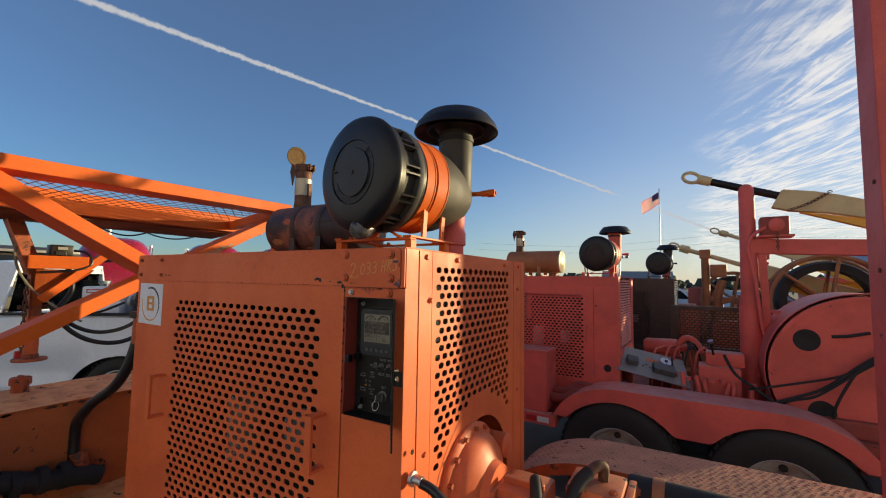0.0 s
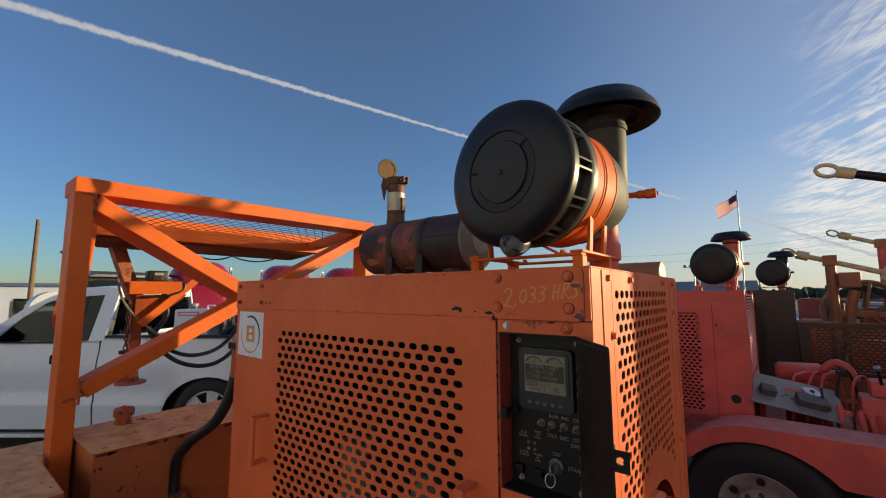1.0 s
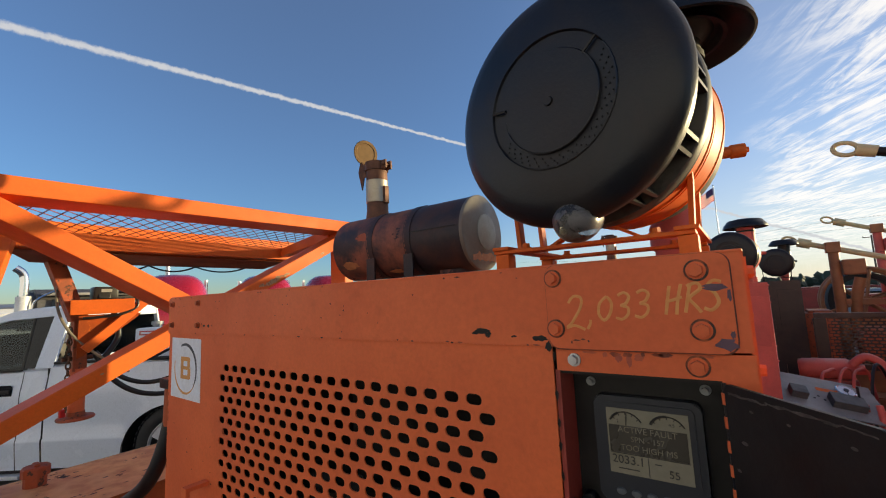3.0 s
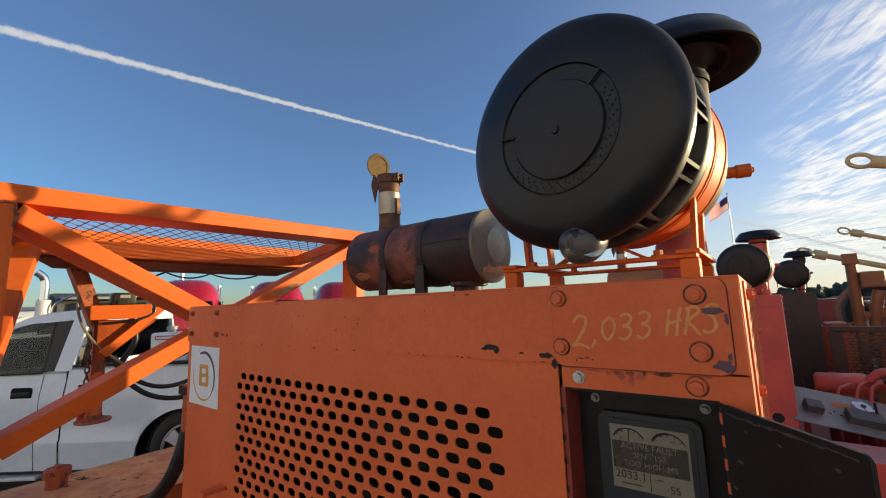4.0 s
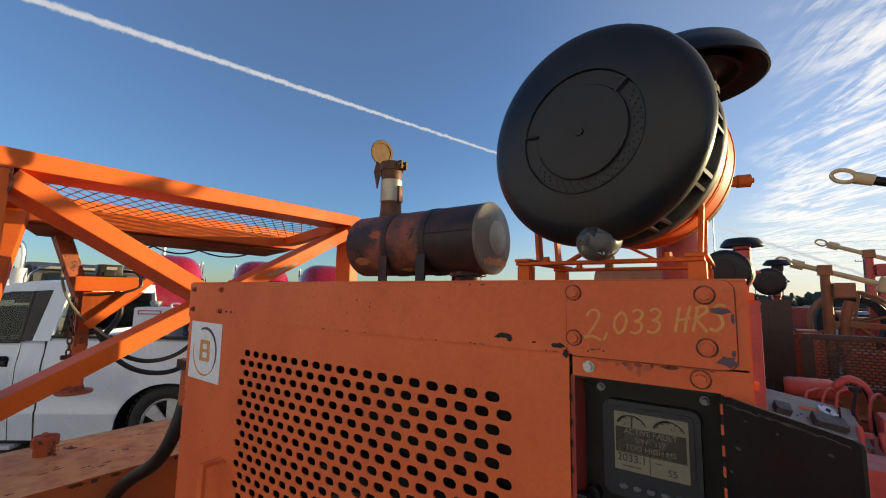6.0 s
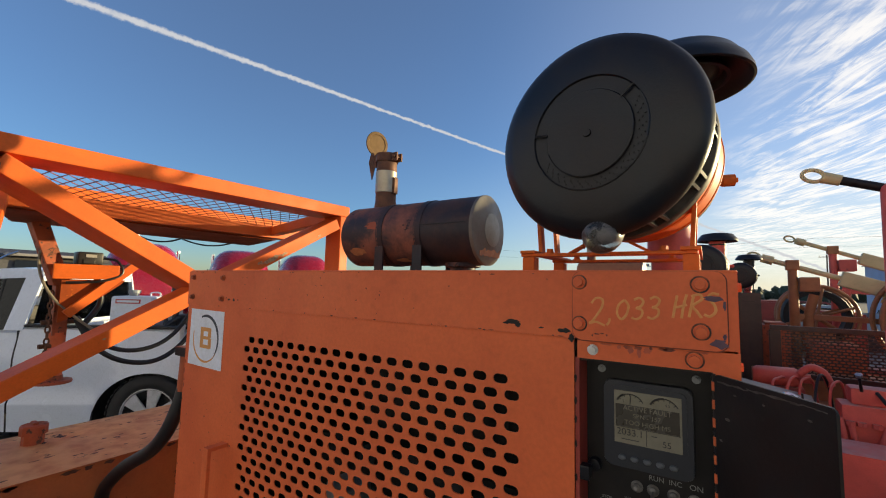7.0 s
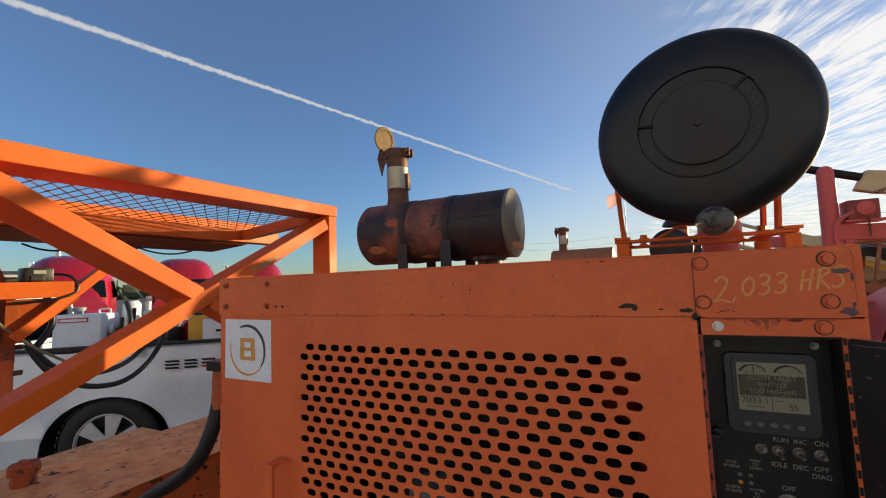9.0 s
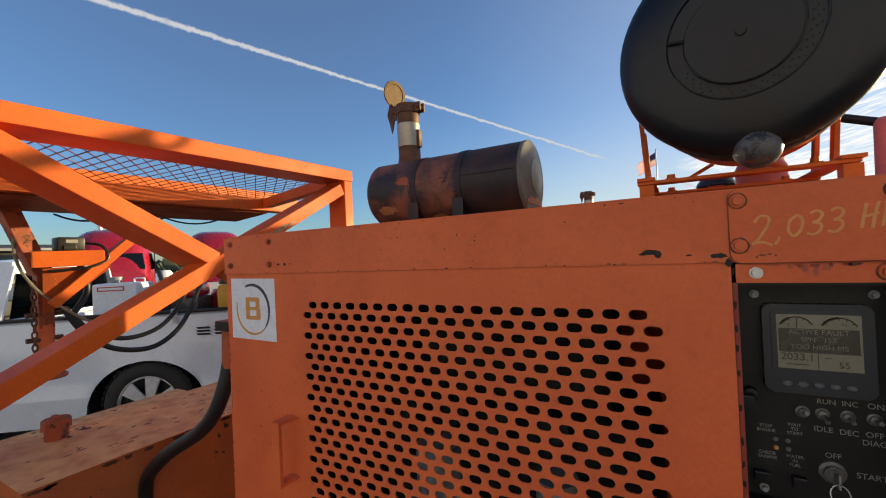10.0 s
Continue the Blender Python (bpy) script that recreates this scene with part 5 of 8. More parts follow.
def mesh_canopy():
    """Expanded-metal screen on square tubes behind the frame."""
    z = 2.44
    c = thing("mesh_canopy", (-3.4, 0.5, z - 0.1), "orange tube canopy covered with expanded steel mesh", "canopy")
    xb, xc, xa = -3.60, -4.43, -2.394
    part("cross_beam", bar((xb - 0.02, -0.22, z + 0.018), (xb - 0.02, 2.10, z + 0.023), 0.14, 0.172, 0.005), ORANGE_B, c)
    part("cross_beam", bar((xc, 0.10, z - 0.02), (xc, 2.05, z - 0.02), 0.10, 0.10, 0.005), ORANGE_B, c)
    part("soffit_plate", slab([(xb - 0.03, -0.13), (xc - 0.05, 0.12), (xc - 0.05, 2.05), (xb - 0.03, 1.80)], 0.008, Matrix.Translation((0, 0, z - 0.078)), 0.001), SOFFIT, c, "plate under the canopy, underside shade put into its brown")
    part("side_rail", bar((xa, -0.33, z), (xb + 0.05, -0.17, z), 0.08, 0.08, 0.005), ORANGE_B, c)
    part("side_rail", bar((xb - 0.05, -0.15, z), (xc, 0.10, z), 0.08, 0.08, 0.005), ORANGE_B, c)
    part("side_rail", bar((xa, 1.38, z), (xc, 2.0, z), 0.08, 0.08, 0.005), ORANGE_B, c)
    part("stiffener", bar((xb - 0.05, 0.55, z - 0.02), (xc + 0.05, 0.75, z - 0.02), 0.06, 0.06, 0.004), ORANGE_B, c)
    part("knee_brace", bar((-3.35, -0.16, 2.40), (-2.44, -0.378, 1.80), 0.10, 0.08, 0.004), ORANGE_B, c)
    # expanded metal: crossing strands
    own = bmesh.new()
    half_w, half_l, top = 0.036, 0.0525, z + 0.045
    u, v = Vector((-0.957, 0.292, 0)), Vector((0.292, 0.957, 0))
    start = Vector((xa + 0.3, -1.2, top))

    def inside(x, y):
        t = (x - xa) / (xc - xa)
        return -0.30 + 0.42 * t <= y <= 1.36 + 0.62 * t
    for k in range(28):
        for i in range(60):
            node = start + u * (2 * half_l * k) + v * (2 * half_w * i + (half_w if k % 2 else 0))
            if xc < node.x < xa - 0.02 and abs(node.x - xb + 0.05) > 0.10 and inside(node.x, node.y):
                for s in (-1, 1):
                    a, b = node, node + u * (2 * half_l) + v * (s * half_w)
                    d = b - a
                    n = Vector((-d.y, d.x, 0)).normalized() * 0.0024
                    vs = [own.verts.new(p) for p in (a - n, a + n, b + n, b - n)]
                    lo = [own.verts.new(Vector(v.co) - Vector((0, 0, 0.0035))) for v in vs]
                    own.faces.new(vs)
                    own.faces.new(lo[::-1])
                    own.faces.new((vs[1], lo[1], lo[2], vs[2]))
                    own.faces.new((vs[3], lo[3], lo[0], vs[0]))
    tagged(part("expanded_mesh", own, MESH_PAINT, c, "orange expanded steel mesh", recalc=False), kind="stuff")
    # wires slung under the far beam
    for a, b, s in (((xc, 0.9, 2.36), (xc, 1.3, 2.36), 0.05), ((xc, 1.3, 2.36), (xc, 1.8, 2.36), 0.045), ((xc + 0.05, 0.5, 2.34), (xc, 0.9, 2.36), 0.05)):
        a, b = Vector(a), Vector(b)
        part("wire", tube([a.lerp(b, t / 6) - Vector((0, 0, s * 4 * (t / 6) * (1 - t / 6))) for t in range(7)], 0.008, 6, steps=3), HOSE, c, smooth=True)
    return c


mesh_canopy()


CABLE_GREY = surface("dusty_cable", (0.22, 0.18, 0.13), 0.6, amount=0.5)


def drop_leg():
    """Hanging post of the canopy with gusset arms, junction box, cables and chain, ending in a foot plate."""
    x, y = -4.34, 0.42
    g = thing("drop_leg", (x, y, 1.115), "worn orange steel leg with foot plate, gussets and chain", "support leg")
    part("outer_tube", bar((x, y, 1.50), (x, y - 0.01, 2.02), 0.088, 0.088, 0.006, hint=(0, 1, 0)), RUST_ORANGE, g)
    part("leaning_post", bar((x, y - 0.02, 1.90), (x, y - 0.185, 2.372), 0.10, 0.13, 0.005, hint=(1, 0, 0)), RUST_ORANGE, g)
    part("inner_tube", rod((x, y, 1.125), (x, y, 1.52), 0.052, n=24), ORANGE, g, smooth=True)
    part("foot_plate", lathe([(0, 0), (0.115, 0), (0.12, 0.01), (0.115, 0.022), (0.06, 0.03), (0.055, 0.06)], (x, y, 1.132), (x, y, 9), 28), RUST_ORANGE, g, smooth=True)
    part("beam_arm", bar((-4.25, 0.33, 1.995), (-4.17, 0.72, 1.998), 0.12, 0.115, 0.005), ORANGE_B, g)
    # gusset's shade under the arm is painted in with the darkened orange
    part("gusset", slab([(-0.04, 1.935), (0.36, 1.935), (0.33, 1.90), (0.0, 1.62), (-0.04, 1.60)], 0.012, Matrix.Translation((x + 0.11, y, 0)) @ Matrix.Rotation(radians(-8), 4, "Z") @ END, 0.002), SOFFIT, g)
    part("diagonal_arm", bar((-4.22, 0.42, 1.665), (-4.17, 0.93, 2.16), 0.12, 0.065, 0.004), ORANGE_B, g)
    # chain
    own = bmesh.new()
    for k in range(14):
        zc = 1.82 - 0.045 * k
        pts = []
        for i in range(9):
            a = 2 * math.pi * i / 8
            u, v = 0.014 * math.cos(a), 0.028 * math.sin(a)
            pts.append((x + 0.06 + (u if k % 2 else 0), y - 0.075 + (0 if k % 2 else u), zc + v))
        tube(pts, 0.006, 6, own, 2)
    part("chain", own, RUST, g, "rusty hanging chain", smooth=True)
    for z in (1.60, 1.42):
        part("pin", rod((x + 0.02, y - 0.11, z), (x + 0.02, y + 0.09, z), 0.018, n=12), RUST, g, smooth=True)
    part("red_tag", box(x + 0.02, x + 0.06, y - 0.11, y - 0.07, 1.17, 1.23, 0.008), REFLECT_RED, g)
    # box with cable
    b = thing("junction_box", (-4.24, 0.53, 2.056), "small black electrical box on the orange arm", "electrical box")
    part("case", box(-4.30, -4.18, 0.455, 0.615, 2.056, 2.155, 0.012), BLACK, b, smooth=True)
    part("lid_label", box(-4.179, -4.176, 0.50, 0.57, 2.112, 2.136), PLATE_GREY, b)
    part("cover", box(-4.19, -4.172, 0.485, 0.56, 2.062, 2.094, 0.003), BLACK, b)
    h = thing("cable", (-4.3, 0.42, 1.5), "grey cable hanging from the canopy", "cable")
    part("strand", tube([(-4.36, 0.30, 2.34), (-4.30, 0.26, 2.05), (-4.25, 0.33, 1.82), (-4.2, 0.50, 1.62), (-4.15, 0.70, 1.46)], 0.010, 8), CABLE_GREY, h, smooth=True)
    h = thing("cable", (-4.3, 0.72, 2.1), "thin black cable from the junction box", "cable")
    part("strand", tube([(-4.22, 0.61, 2.11), (-4.15, 0.70, 2.09), (-4.12, 0.73, 1.99), (-4.13, 0.60, 1.925), (-4.2, 0.40, 1.91)], 0.010, 8), HOSE, h, smooth=True)
    for k, (pts, r) in enumerate((([(-4.25, 0.50, 1.62), (-4.2, 0.62, 1.40), (-4.15, 0.80, 1.27), (-4.1, 1.02, 1.25), (-4.1, 1.22, 1.37), (-4.1, 1.36, 1.60), (-4.1, 1.46, 1.84)], 0.020),
                                  ([(-4.25, 0.50, 1.64), (-4.2, 0.64, 1.44), (-4.15, 0.84, 1.35), (-4.1, 1.06, 1.40), (-4.1, 1.24, 1.58), (-4.1, 1.34, 1.82)], 0.018),
                                  ([(-4.3, 0.52, 1.56), (-4.25, 0.80, 1.52), (-4.2, 1.05, 1.62)], 0.012),
                                  ([(-4.3, 0.62, 1.95), (-4.3, 0.66, 1.75), (-4.28, 0.56, 1.58)], 0.022))):
        h = thing("hydraulic_hose", pts[0], "black rubber hydraulic hose slung in a loop", "hose", "slung hoses")
        part("rubber", tube(pts, r, 10), HOSE, h, smooth=True)
    return g


drop_leg()


RUST_FLAKE = surface("rust_under_flaked_paint", (0.13, 0.05, 0.03), 0.7, second=(0.07, 0.035, 0.028), amount=0.8, scale=40)


def fuel_tank():
    """Dusty steel tank across the trailer with a filler cap."""
    x0, x1, y0, y1, z0, z1 = -2.46, -1.965, -0.335, 1.15, 0.82, 1.272
    k = thing("steel_tank", ((x0 + x1) / 2, 0.4, z0), "dusty orange steel tank, sunlight put into its pale top, chipped edges and filler cap", "tank")
    part("shell", box(x0, x1, y0, y1, z0, z1, 0.004), ORANGE_DUSTY_LIT, k)
    part("top_lip", box(x0 - 0.006, x1 + 0.010, y0 - 0.006, y1, z1 + 0.001, z1 + 0.007, 0.002), ORANGE_DUSTY_LIT, k)
    rnd = random.Random(12)
    for i in range(46):
        px, py = x0 + (x1 - x0) * rnd.uniform(0.05, 0.98) ** 0.8, rnd.uniform(y0 + 0.02, y1 - 0.35)
        long, thin = rnd.uniform(0.006, 0.020), rnd.uniform(0.003, 0.008)
        ring = [(px + thin * math.cos(a) * rnd.uniform(0.5, 1.1), py + long * math.sin(a) * rnd.uniform(0.5, 1.1)) for a in [2 * math.pi * q / 10 for q in range(10)]]
        part("paint_chip", slab(ring, 0.0004, Matrix.Translation((0, 0, z1 + 0.0071))), RUST_FLAKE, k)
    for i in range(22):
        py = rnd.uniform(y0, y1 - 0.3)
        ring = [(py + 0.022 * math.cos(a) * rnd.uniform(0.4, 1.1), z1 - 0.008 + 0.009 * math.sin(a) * rnd.uniform(0.4, 1.1)) for a in [2 * math.pi * q / 10 for q in range(10)]]
        part("paint_chip", slab(ring, 0.0004, Matrix.Translation((x1 + 0.0002, 0, 0)) @ END), RUST_FLAKE, k)
    cx, cy = -2.365, -0.135
    cap = part("filler_cap", lathe([(0.036, 0.0), (0.036, 0.038), (0.045, 0.040), (0.045, 0.070), (0.040, 0.076), (0, 0.078)], (cx, cy, z1 + 0.006), (cx, cy, 9), 12), RUST_ORANGE, k, "worn round filler cap")
    part("grip", box(cx - 0.022, cx + 0.022, cy - 0.009, cy + 0.009, z1 + 0.080, z1 + 0.092, 0.004), RUST_ORANGE, cap)
    # low housing beside the tank
    b = thing("valve_housing", (-2.05, -0.62, 0.9), "dusty orange steel housing with chipped top", "housing")
    part("shell", box(-2.35, -1.74, -0.80, -0.455, 0.78, 1.235, 0.008), ORANGE_DUSTY_LIT, b)
    part("bracket", box(-2.35, -1.75, -0.80, -0.46, 0.70, 0.785, 0.004), RUST_ORANGE, b)
    # black fittings in the gap
    f = thing("hose_fitting", (-1.98, -0.02, 0.95), "black hydraulic elbow fittings", "fitting")
    part("elbow", tube([(-1.90, 0.06, 0.90), (-1.90, -0.02, 0.93), (-1.90, -0.18, 0.96), (-1.92, -0.30, 1.00)], 0.045, 14), RUBBER, f, smooth=True)
    for y in (-0.08, -0.16, -0.25):
        part("collar", lathe([(0.045, -0.02), (0.060, -0.015), (0.060, 0.015), (0.045, 0.02)], (-1.90, y, 0.945 - 0.1 * y), (-1.90, y - 1, 1.05 - 0.1 * y), 18), RUBBER, f, smooth=True)
    part("sleeve", rod((-1.91, 0.0, 0.90), (-1.93, -0.02, 1.03), 0.034, n=18), RUST_ORANGE, f, smooth=True)
    h = thing("suction_hose", (-1.93, -0.02, 1.02), "thick black rubber hose from tank to enclosure", "hose")
    part("rubber", tube([(-1.95, -0.03, 0.99), (-1.955, -0.03, 1.09), (-1.94, -0.03, 1.17), (-1.89, -0.025, 1.225), (-1.80, -0.02, 1.29), (-1.66, -0.005, 1.37), (-1.583, 0.005, 1.445), (-1.545, 0.02, 1.54), (-1.532, 0.03, 1.62)], 0.0225, 16), HOSE, h, smooth=True)
    part("end_fitting", rod((-1.532, 0.03, 1.585), (-1.525, 0.03, 1.70), 0.026, n=14), RUST_ORANGE, h, smooth=True)
    part("end_clip", box(-1.56, -1.492, 0.0, 0.06, 1.70, 1.73, 0.003), BLACK, h)
    return k


fuel_tank()


# ---- pump end and fender of the own trailer ----
PUMP_PAINT = surface("grimy_orange_casting", (0.66, 0.150, 0.045), 0.55, second=(0.40, 0.11, 0.045), amount=0.9, scale=11, chips=(0.05, 0.045, 0.05), chip_at=0.60, chip_scale=14, bump=0.35, dust=0.35, dust_tone=(0.55, 0.30, 0.16))


def pump_drive():
    cy, cz = 0.395, 1.20
    p = thing("pump_drive", (0.15, cy, 0.82), "orange bell housing and hydraulic pump with hoses", "pump")
    part("bell_housing", lathe([(0.205, -0.12), (0.205, 0.0), (0.198, 0.008), (0.178, 0.012), (0.172, 0.03), (0.150, 0.055), (0.10, 0.075), (0.09, 0.10), (0.0, 0.105)], (0.0, cy, cz), (1, cy, cz), 44), ORANGE, p, smooth=True)
    for k in range(16):
        a = 2 * math.pi * k / 16
        part("flange_bolt", rod((-0.02, cy + 0.190 * math.cos(a), cz + 0.190 * math.sin(a)), (0.022, cy + 0.190 * math.cos(a), cz + 0.190 * math.sin(a)), 0.008, n=8), RUST_ORANGE, p)
    part("side_cover", lathe([(0.045, -0.05), (0.045, 0.03), (0.035, 0.038), (0, 0.04)], (0.0, cy + 0.24, cz + 0.06), (1, cy + 0.24, cz + 0.06), 20), ORANGE, p, smooth=True)
    cz = 1.14
    body = part("pump_body", box(0.11, 0.26, cy - 0.06, cy + 0.11, cz - 0.10, cz + 0.108, 0.02), PUMP_PAINT, p, "orange cast pump body", smooth=True)
    part("mount_plate", lathe([(0.0, 0.0), (0.15, 0.0), (0.15, 0.03), (0.0, 0.03)], (0.085, cy, cz - 0.03), (1, cy, cz - 0.03), 6), PUMP_PAINT, body)
    part("rib", box(0.12, 0.25, cy - 0.01, cy + 0.01, cz + 0.10, cz + 0.125, 0.004), PUMP_PAINT, body)
    part("valve_block", box(0.30, 0.465, cy + 0.05, cy + 0.22, cz - 0.06, cz + 0.118, 0.014), PUMP_PAINT, p, "orange valve block with knocked paint", smooth=True)
    part("end_flange", box(0.468, 0.492, cy + 0.035, cy + 0.235, cz - 0.07, cz + 0.105, 0.006), PUMP_PAINT, p, smooth=True)
    for y, z in ((cy + 0.06, cz + 0.08), (cy + 0.21, cz + 0.08), (cy + 0.06, cz - 0.03)):
        part("cap_bolt", hex_bolt((0.493, y, z), (1, 0, 0), 0.013, 0.016), RUST_ORANGE, p)
    for x, y in ((0.33, cy + 0.075), (0.44, cy + 0.075)):
        part("cap_bolt", hex_bolt((x, y, cz + 0.117), (0, 0, 1), 0.011, 0.014), RUST_ORANGE, p)
    for x, y, z in ((0.23, cy - 0.02, cz + 0.108), (0.40, cy + 0.15, cz + 0.118)):
        part("hose_end", lathe([(0, 0), (0.018, 0), (0.018, 0.02), (0.014, 0.022), (0.014, 0.03), (0, 0.031)], (x, y, z - 0.005), (x, y, 9), 6), RUST, p)
    part("elbow", tube([(0.40, cy + 0.15, cz + 0.13), (0.40, cy + 0.15, cz + 0.16), (0.385, cy + 0.13, cz + 0.165), (0.365, cy + 0.10, cz + 0.155)], 0.017, 10), RUST, p, "rusty elbow fitting", smooth=True)
    part("steel_fitting", lathe([(0, -0.03), (0.013, -0.03), (0.013, 0.0), (0.020, 0.0), (0.020, 0.018), (0.010, 0.02), (0.010, 0.045), (0, 0.045)], (0.155, cy - 0.07, cz + 0.055), (0.10, cy - 0.4, cz + 0.0), 12), STEEL, p, smooth=True)
    part("motor_cylinder", lathe([(0, 0), (0.080, 0), (0.085, 0.01), (0.085, 0.86), (0.08, 0.87), (0, 0.87)], (0.46, cy + 0.265, cz + 0.022), (2, cy + 0.265, cz + 0.012), 28), RUBBER, p, "black hydraulic cylinder body", smooth=True)
    for d in (0.075, 0.36):
        part("cylinder_strap", lathe([(0.086, d), (0.090, d), (0.090, d + 0.035), (0.086, d + 0.035)], (0.46, cy + 0.265, cz + 0.022), (2, cy + 0.265, cz + 0.012), 28), TAN, p, smooth=True)
    for pts, r in (([(0.23, cy - 0.02, cz + 0.13), (0.235, cy - 0.04, cz + 0.15), (0.25, cy - 0.08, cz + 0.11), (0.27, cy - 0.12, cz), (0.28, cy - 0.14, cz - 0.15)], 0.018),
                   ([(0.365, cy + 0.10, cz + 0.155), (0.335, cy + 0.05, cz + 0.12), (0.315, cy - 0.02, cz + 0.03), (0.31, cy - 0.08, cz - 0.12)], 0.020)):
        h = thing("pump_hose", pts[0], "short black hydraulic hose at the pump", "hose", "pump hoses")
        part("rubber", tube(pts, r, 10), RUBBER, h, smooth=True)
    h = thing("drain_hose", (0.01, 0.03, 1.365), "thin dark hose with steel ferrule on the corner post", "hose")
    part("rubber", tube([(0.03, 0.03, 1.362), (0.07, 0.03, 1.352), (0.12, 0.03, 1.31), (0.16, 0.03, 1.22), (0.18, 0.02, 1.05)], 0.013, 10), HOSE, h, smooth=True)
    part("ferrule", lathe([(0.0, 0), (0.020, 0), (0.020, 0.008), (0.014, 0.010), (0.014, 0.034), (0, 0.034)], (0.0, 0.03, 1.367), (1, 0.03, 1.34), 16), STEEL, h, smooth=True)
    part("key_hole", lathe([(0, 0), (0.007, 0), (0.007, 0.0015), (0, 0.0015)], (0.0, 0.03, 1.435), (1, 0.03, 1.435), 14), BLACK, own_box)


pump_drive()


def fender(name, m, x_mid, z_top, y0, y1, half, paint, label, tread=False, drop=0.30, thick=0.012, pair=True):
    """Tandem wheel fender: a plate that curves down past each wheel, with a skirt on the outer side."""
    f = thing(name, (x_mid, (y0 + y1) / 2, z_top - drop), label, "fender", m=m)
    xs = [x_mid + half * (k / 40) for k in range(-40, 41)]

    def top(x):
        u = abs(x - x_mid) / half
        flat = 0.48
        return z_top - (drop * (1 - math.sqrt(max(0, 1 - ((u - flat) / (1 - flat)) ** 2))) if u > flat else 0)
    own = bmesh.new()
    rows = [[own.verts.new((x, y, top(x) - dz)) for x in xs] for y, dz in ((y0, 0), (y1, 0), (y1, thick), (y0, thick))]
    for a, b in ((0, 1), (1, 2), (2, 3), (3, 0)):
        for k in range(len(xs) - 1):
            own.faces.new((rows[a][k], rows[a][k + 1], rows[b][k + 1], rows[b][k]))
    part("plate", own, paint, f, smooth=True)
    if tread:
        # raised lozenges of tread plate
        own = bmesh.new()
        rows_n = int((y1 - y0) / 0.022)
        for i in range(rows_n):
            y = y0 + 0.012 + i * 0.022
            x = x_mid - half * 0.97 + (0.011 if i % 2 else 0)
            j = 0
            while x < x_mid + half * 0.97:
                a = radians(45 if (i + j) % 2 else -45)
                slope = (top(x + 0.004) - top(x - 0.004)) / 0.008
                dx, dy = 0.0085 * math.cos(a), 0.0085 * math.sin(a)
                nx, ny = -0.0024 * math.sin(a), 0.0024 * math.cos(a)
                z = top(x)
                ring = [own.verts.new((x + p, y + q, z + 0.0002 + p * slope)) for p, q in ((-dx, -dy), (nx, ny), (dx, dy), (-nx, -ny))]
                crest = [own.verts.new((x + p * 0.6, y + q * 0.6, z + 0.002 + p * 0.6 * slope)) for p, q in ((-dx, -dy), (nx, ny), (dx, dy), (-nx, -ny))]
                own.faces.new(crest)
                for k in range(4):
                    own.faces.new((ring[k], ring[(k + 1) % 4], crest[(k + 1) % 4], crest[k]))
                x += 0.022
                j += 1
        tagged(part("tread_lozenge", own, paint, f, recalc=False), kind="stuff")
    # skirt with two wheel openings
    own = bmesh.new()
    outer, inner = [], []

    def low(x):
        if not pair:
            return top(x) - 0.05
        z = z_top - drop
        for c in (x_mid - 0.55, x_mid + 0.55):
            d = abs(x - c)
            if d < 0.56:
                z = max(z, z_top - 0.11 - 0.56 + math.sqrt(0.56 ** 2 - d * d))
        return max(min(z, top(x) - 0.045), z_top - 0.30)
    a = [own.verts.new((x, y0 - 0.001, top(x))) for x in xs]
    b = [own.verts.new((x, y0 - 0.001, low(x))) for x in xs]
    c = [own.verts.new((x, y0 + 0.008, low(x))) for x in xs]
    for k in range(len(xs) - 1):
        own.faces.new((a[k], a[k + 1], b[k + 1], b[k]))
        own.faces.new((b[k], b[k + 1], c[k + 1], c[k]))
    part("skirt", own, paint if not tread else RUST_ORANGE, f, smooth=True)
    return f


fender("tread_fender", OWN, 0.76, 1.132, 0.94, 1.27, 0.90, TREAD, "dusty orange tread-plate fender with rusty lip", tread=True, pair=False)
post = thing("boom_post", (1.25, 1.02, 0.82), "scratched red-orange square post of the trailer", "post")
part("tube", bar((1.285, 1.03, 0.82), (1.285, 1.03, 4.2), 0.16, 0.16, 0.008, hint=(0, 1, 0)), RED, post)
for z in (1.5, 1.95, 2.25):
    part("peg", rod((1.20, 1.0, z), (1.21, 1.0, z), 0.008, n=8), RUST, post)

# ---- the second machine ----
STAND = stood((-0.05, 3.77, 1.76), (0.159, -0.238, -0.070), -0.0352, 0.9617)     # the second row stands turned a little against the first
M2 = Matrix.Translation((-0.03, 3.42, 0.045))
enclosure("engine_enclosure", M2, RED, "faded red sheet-steel engine enclosure with punched panels", full=False)
air_cleaner(M2, RED, "black air cleaner on the red enclosure, red inlet pipe", full=False)
muffler(M2, TAN, ALU, "tan painted exhaust muffler on the red enclosure", flap_open=False)


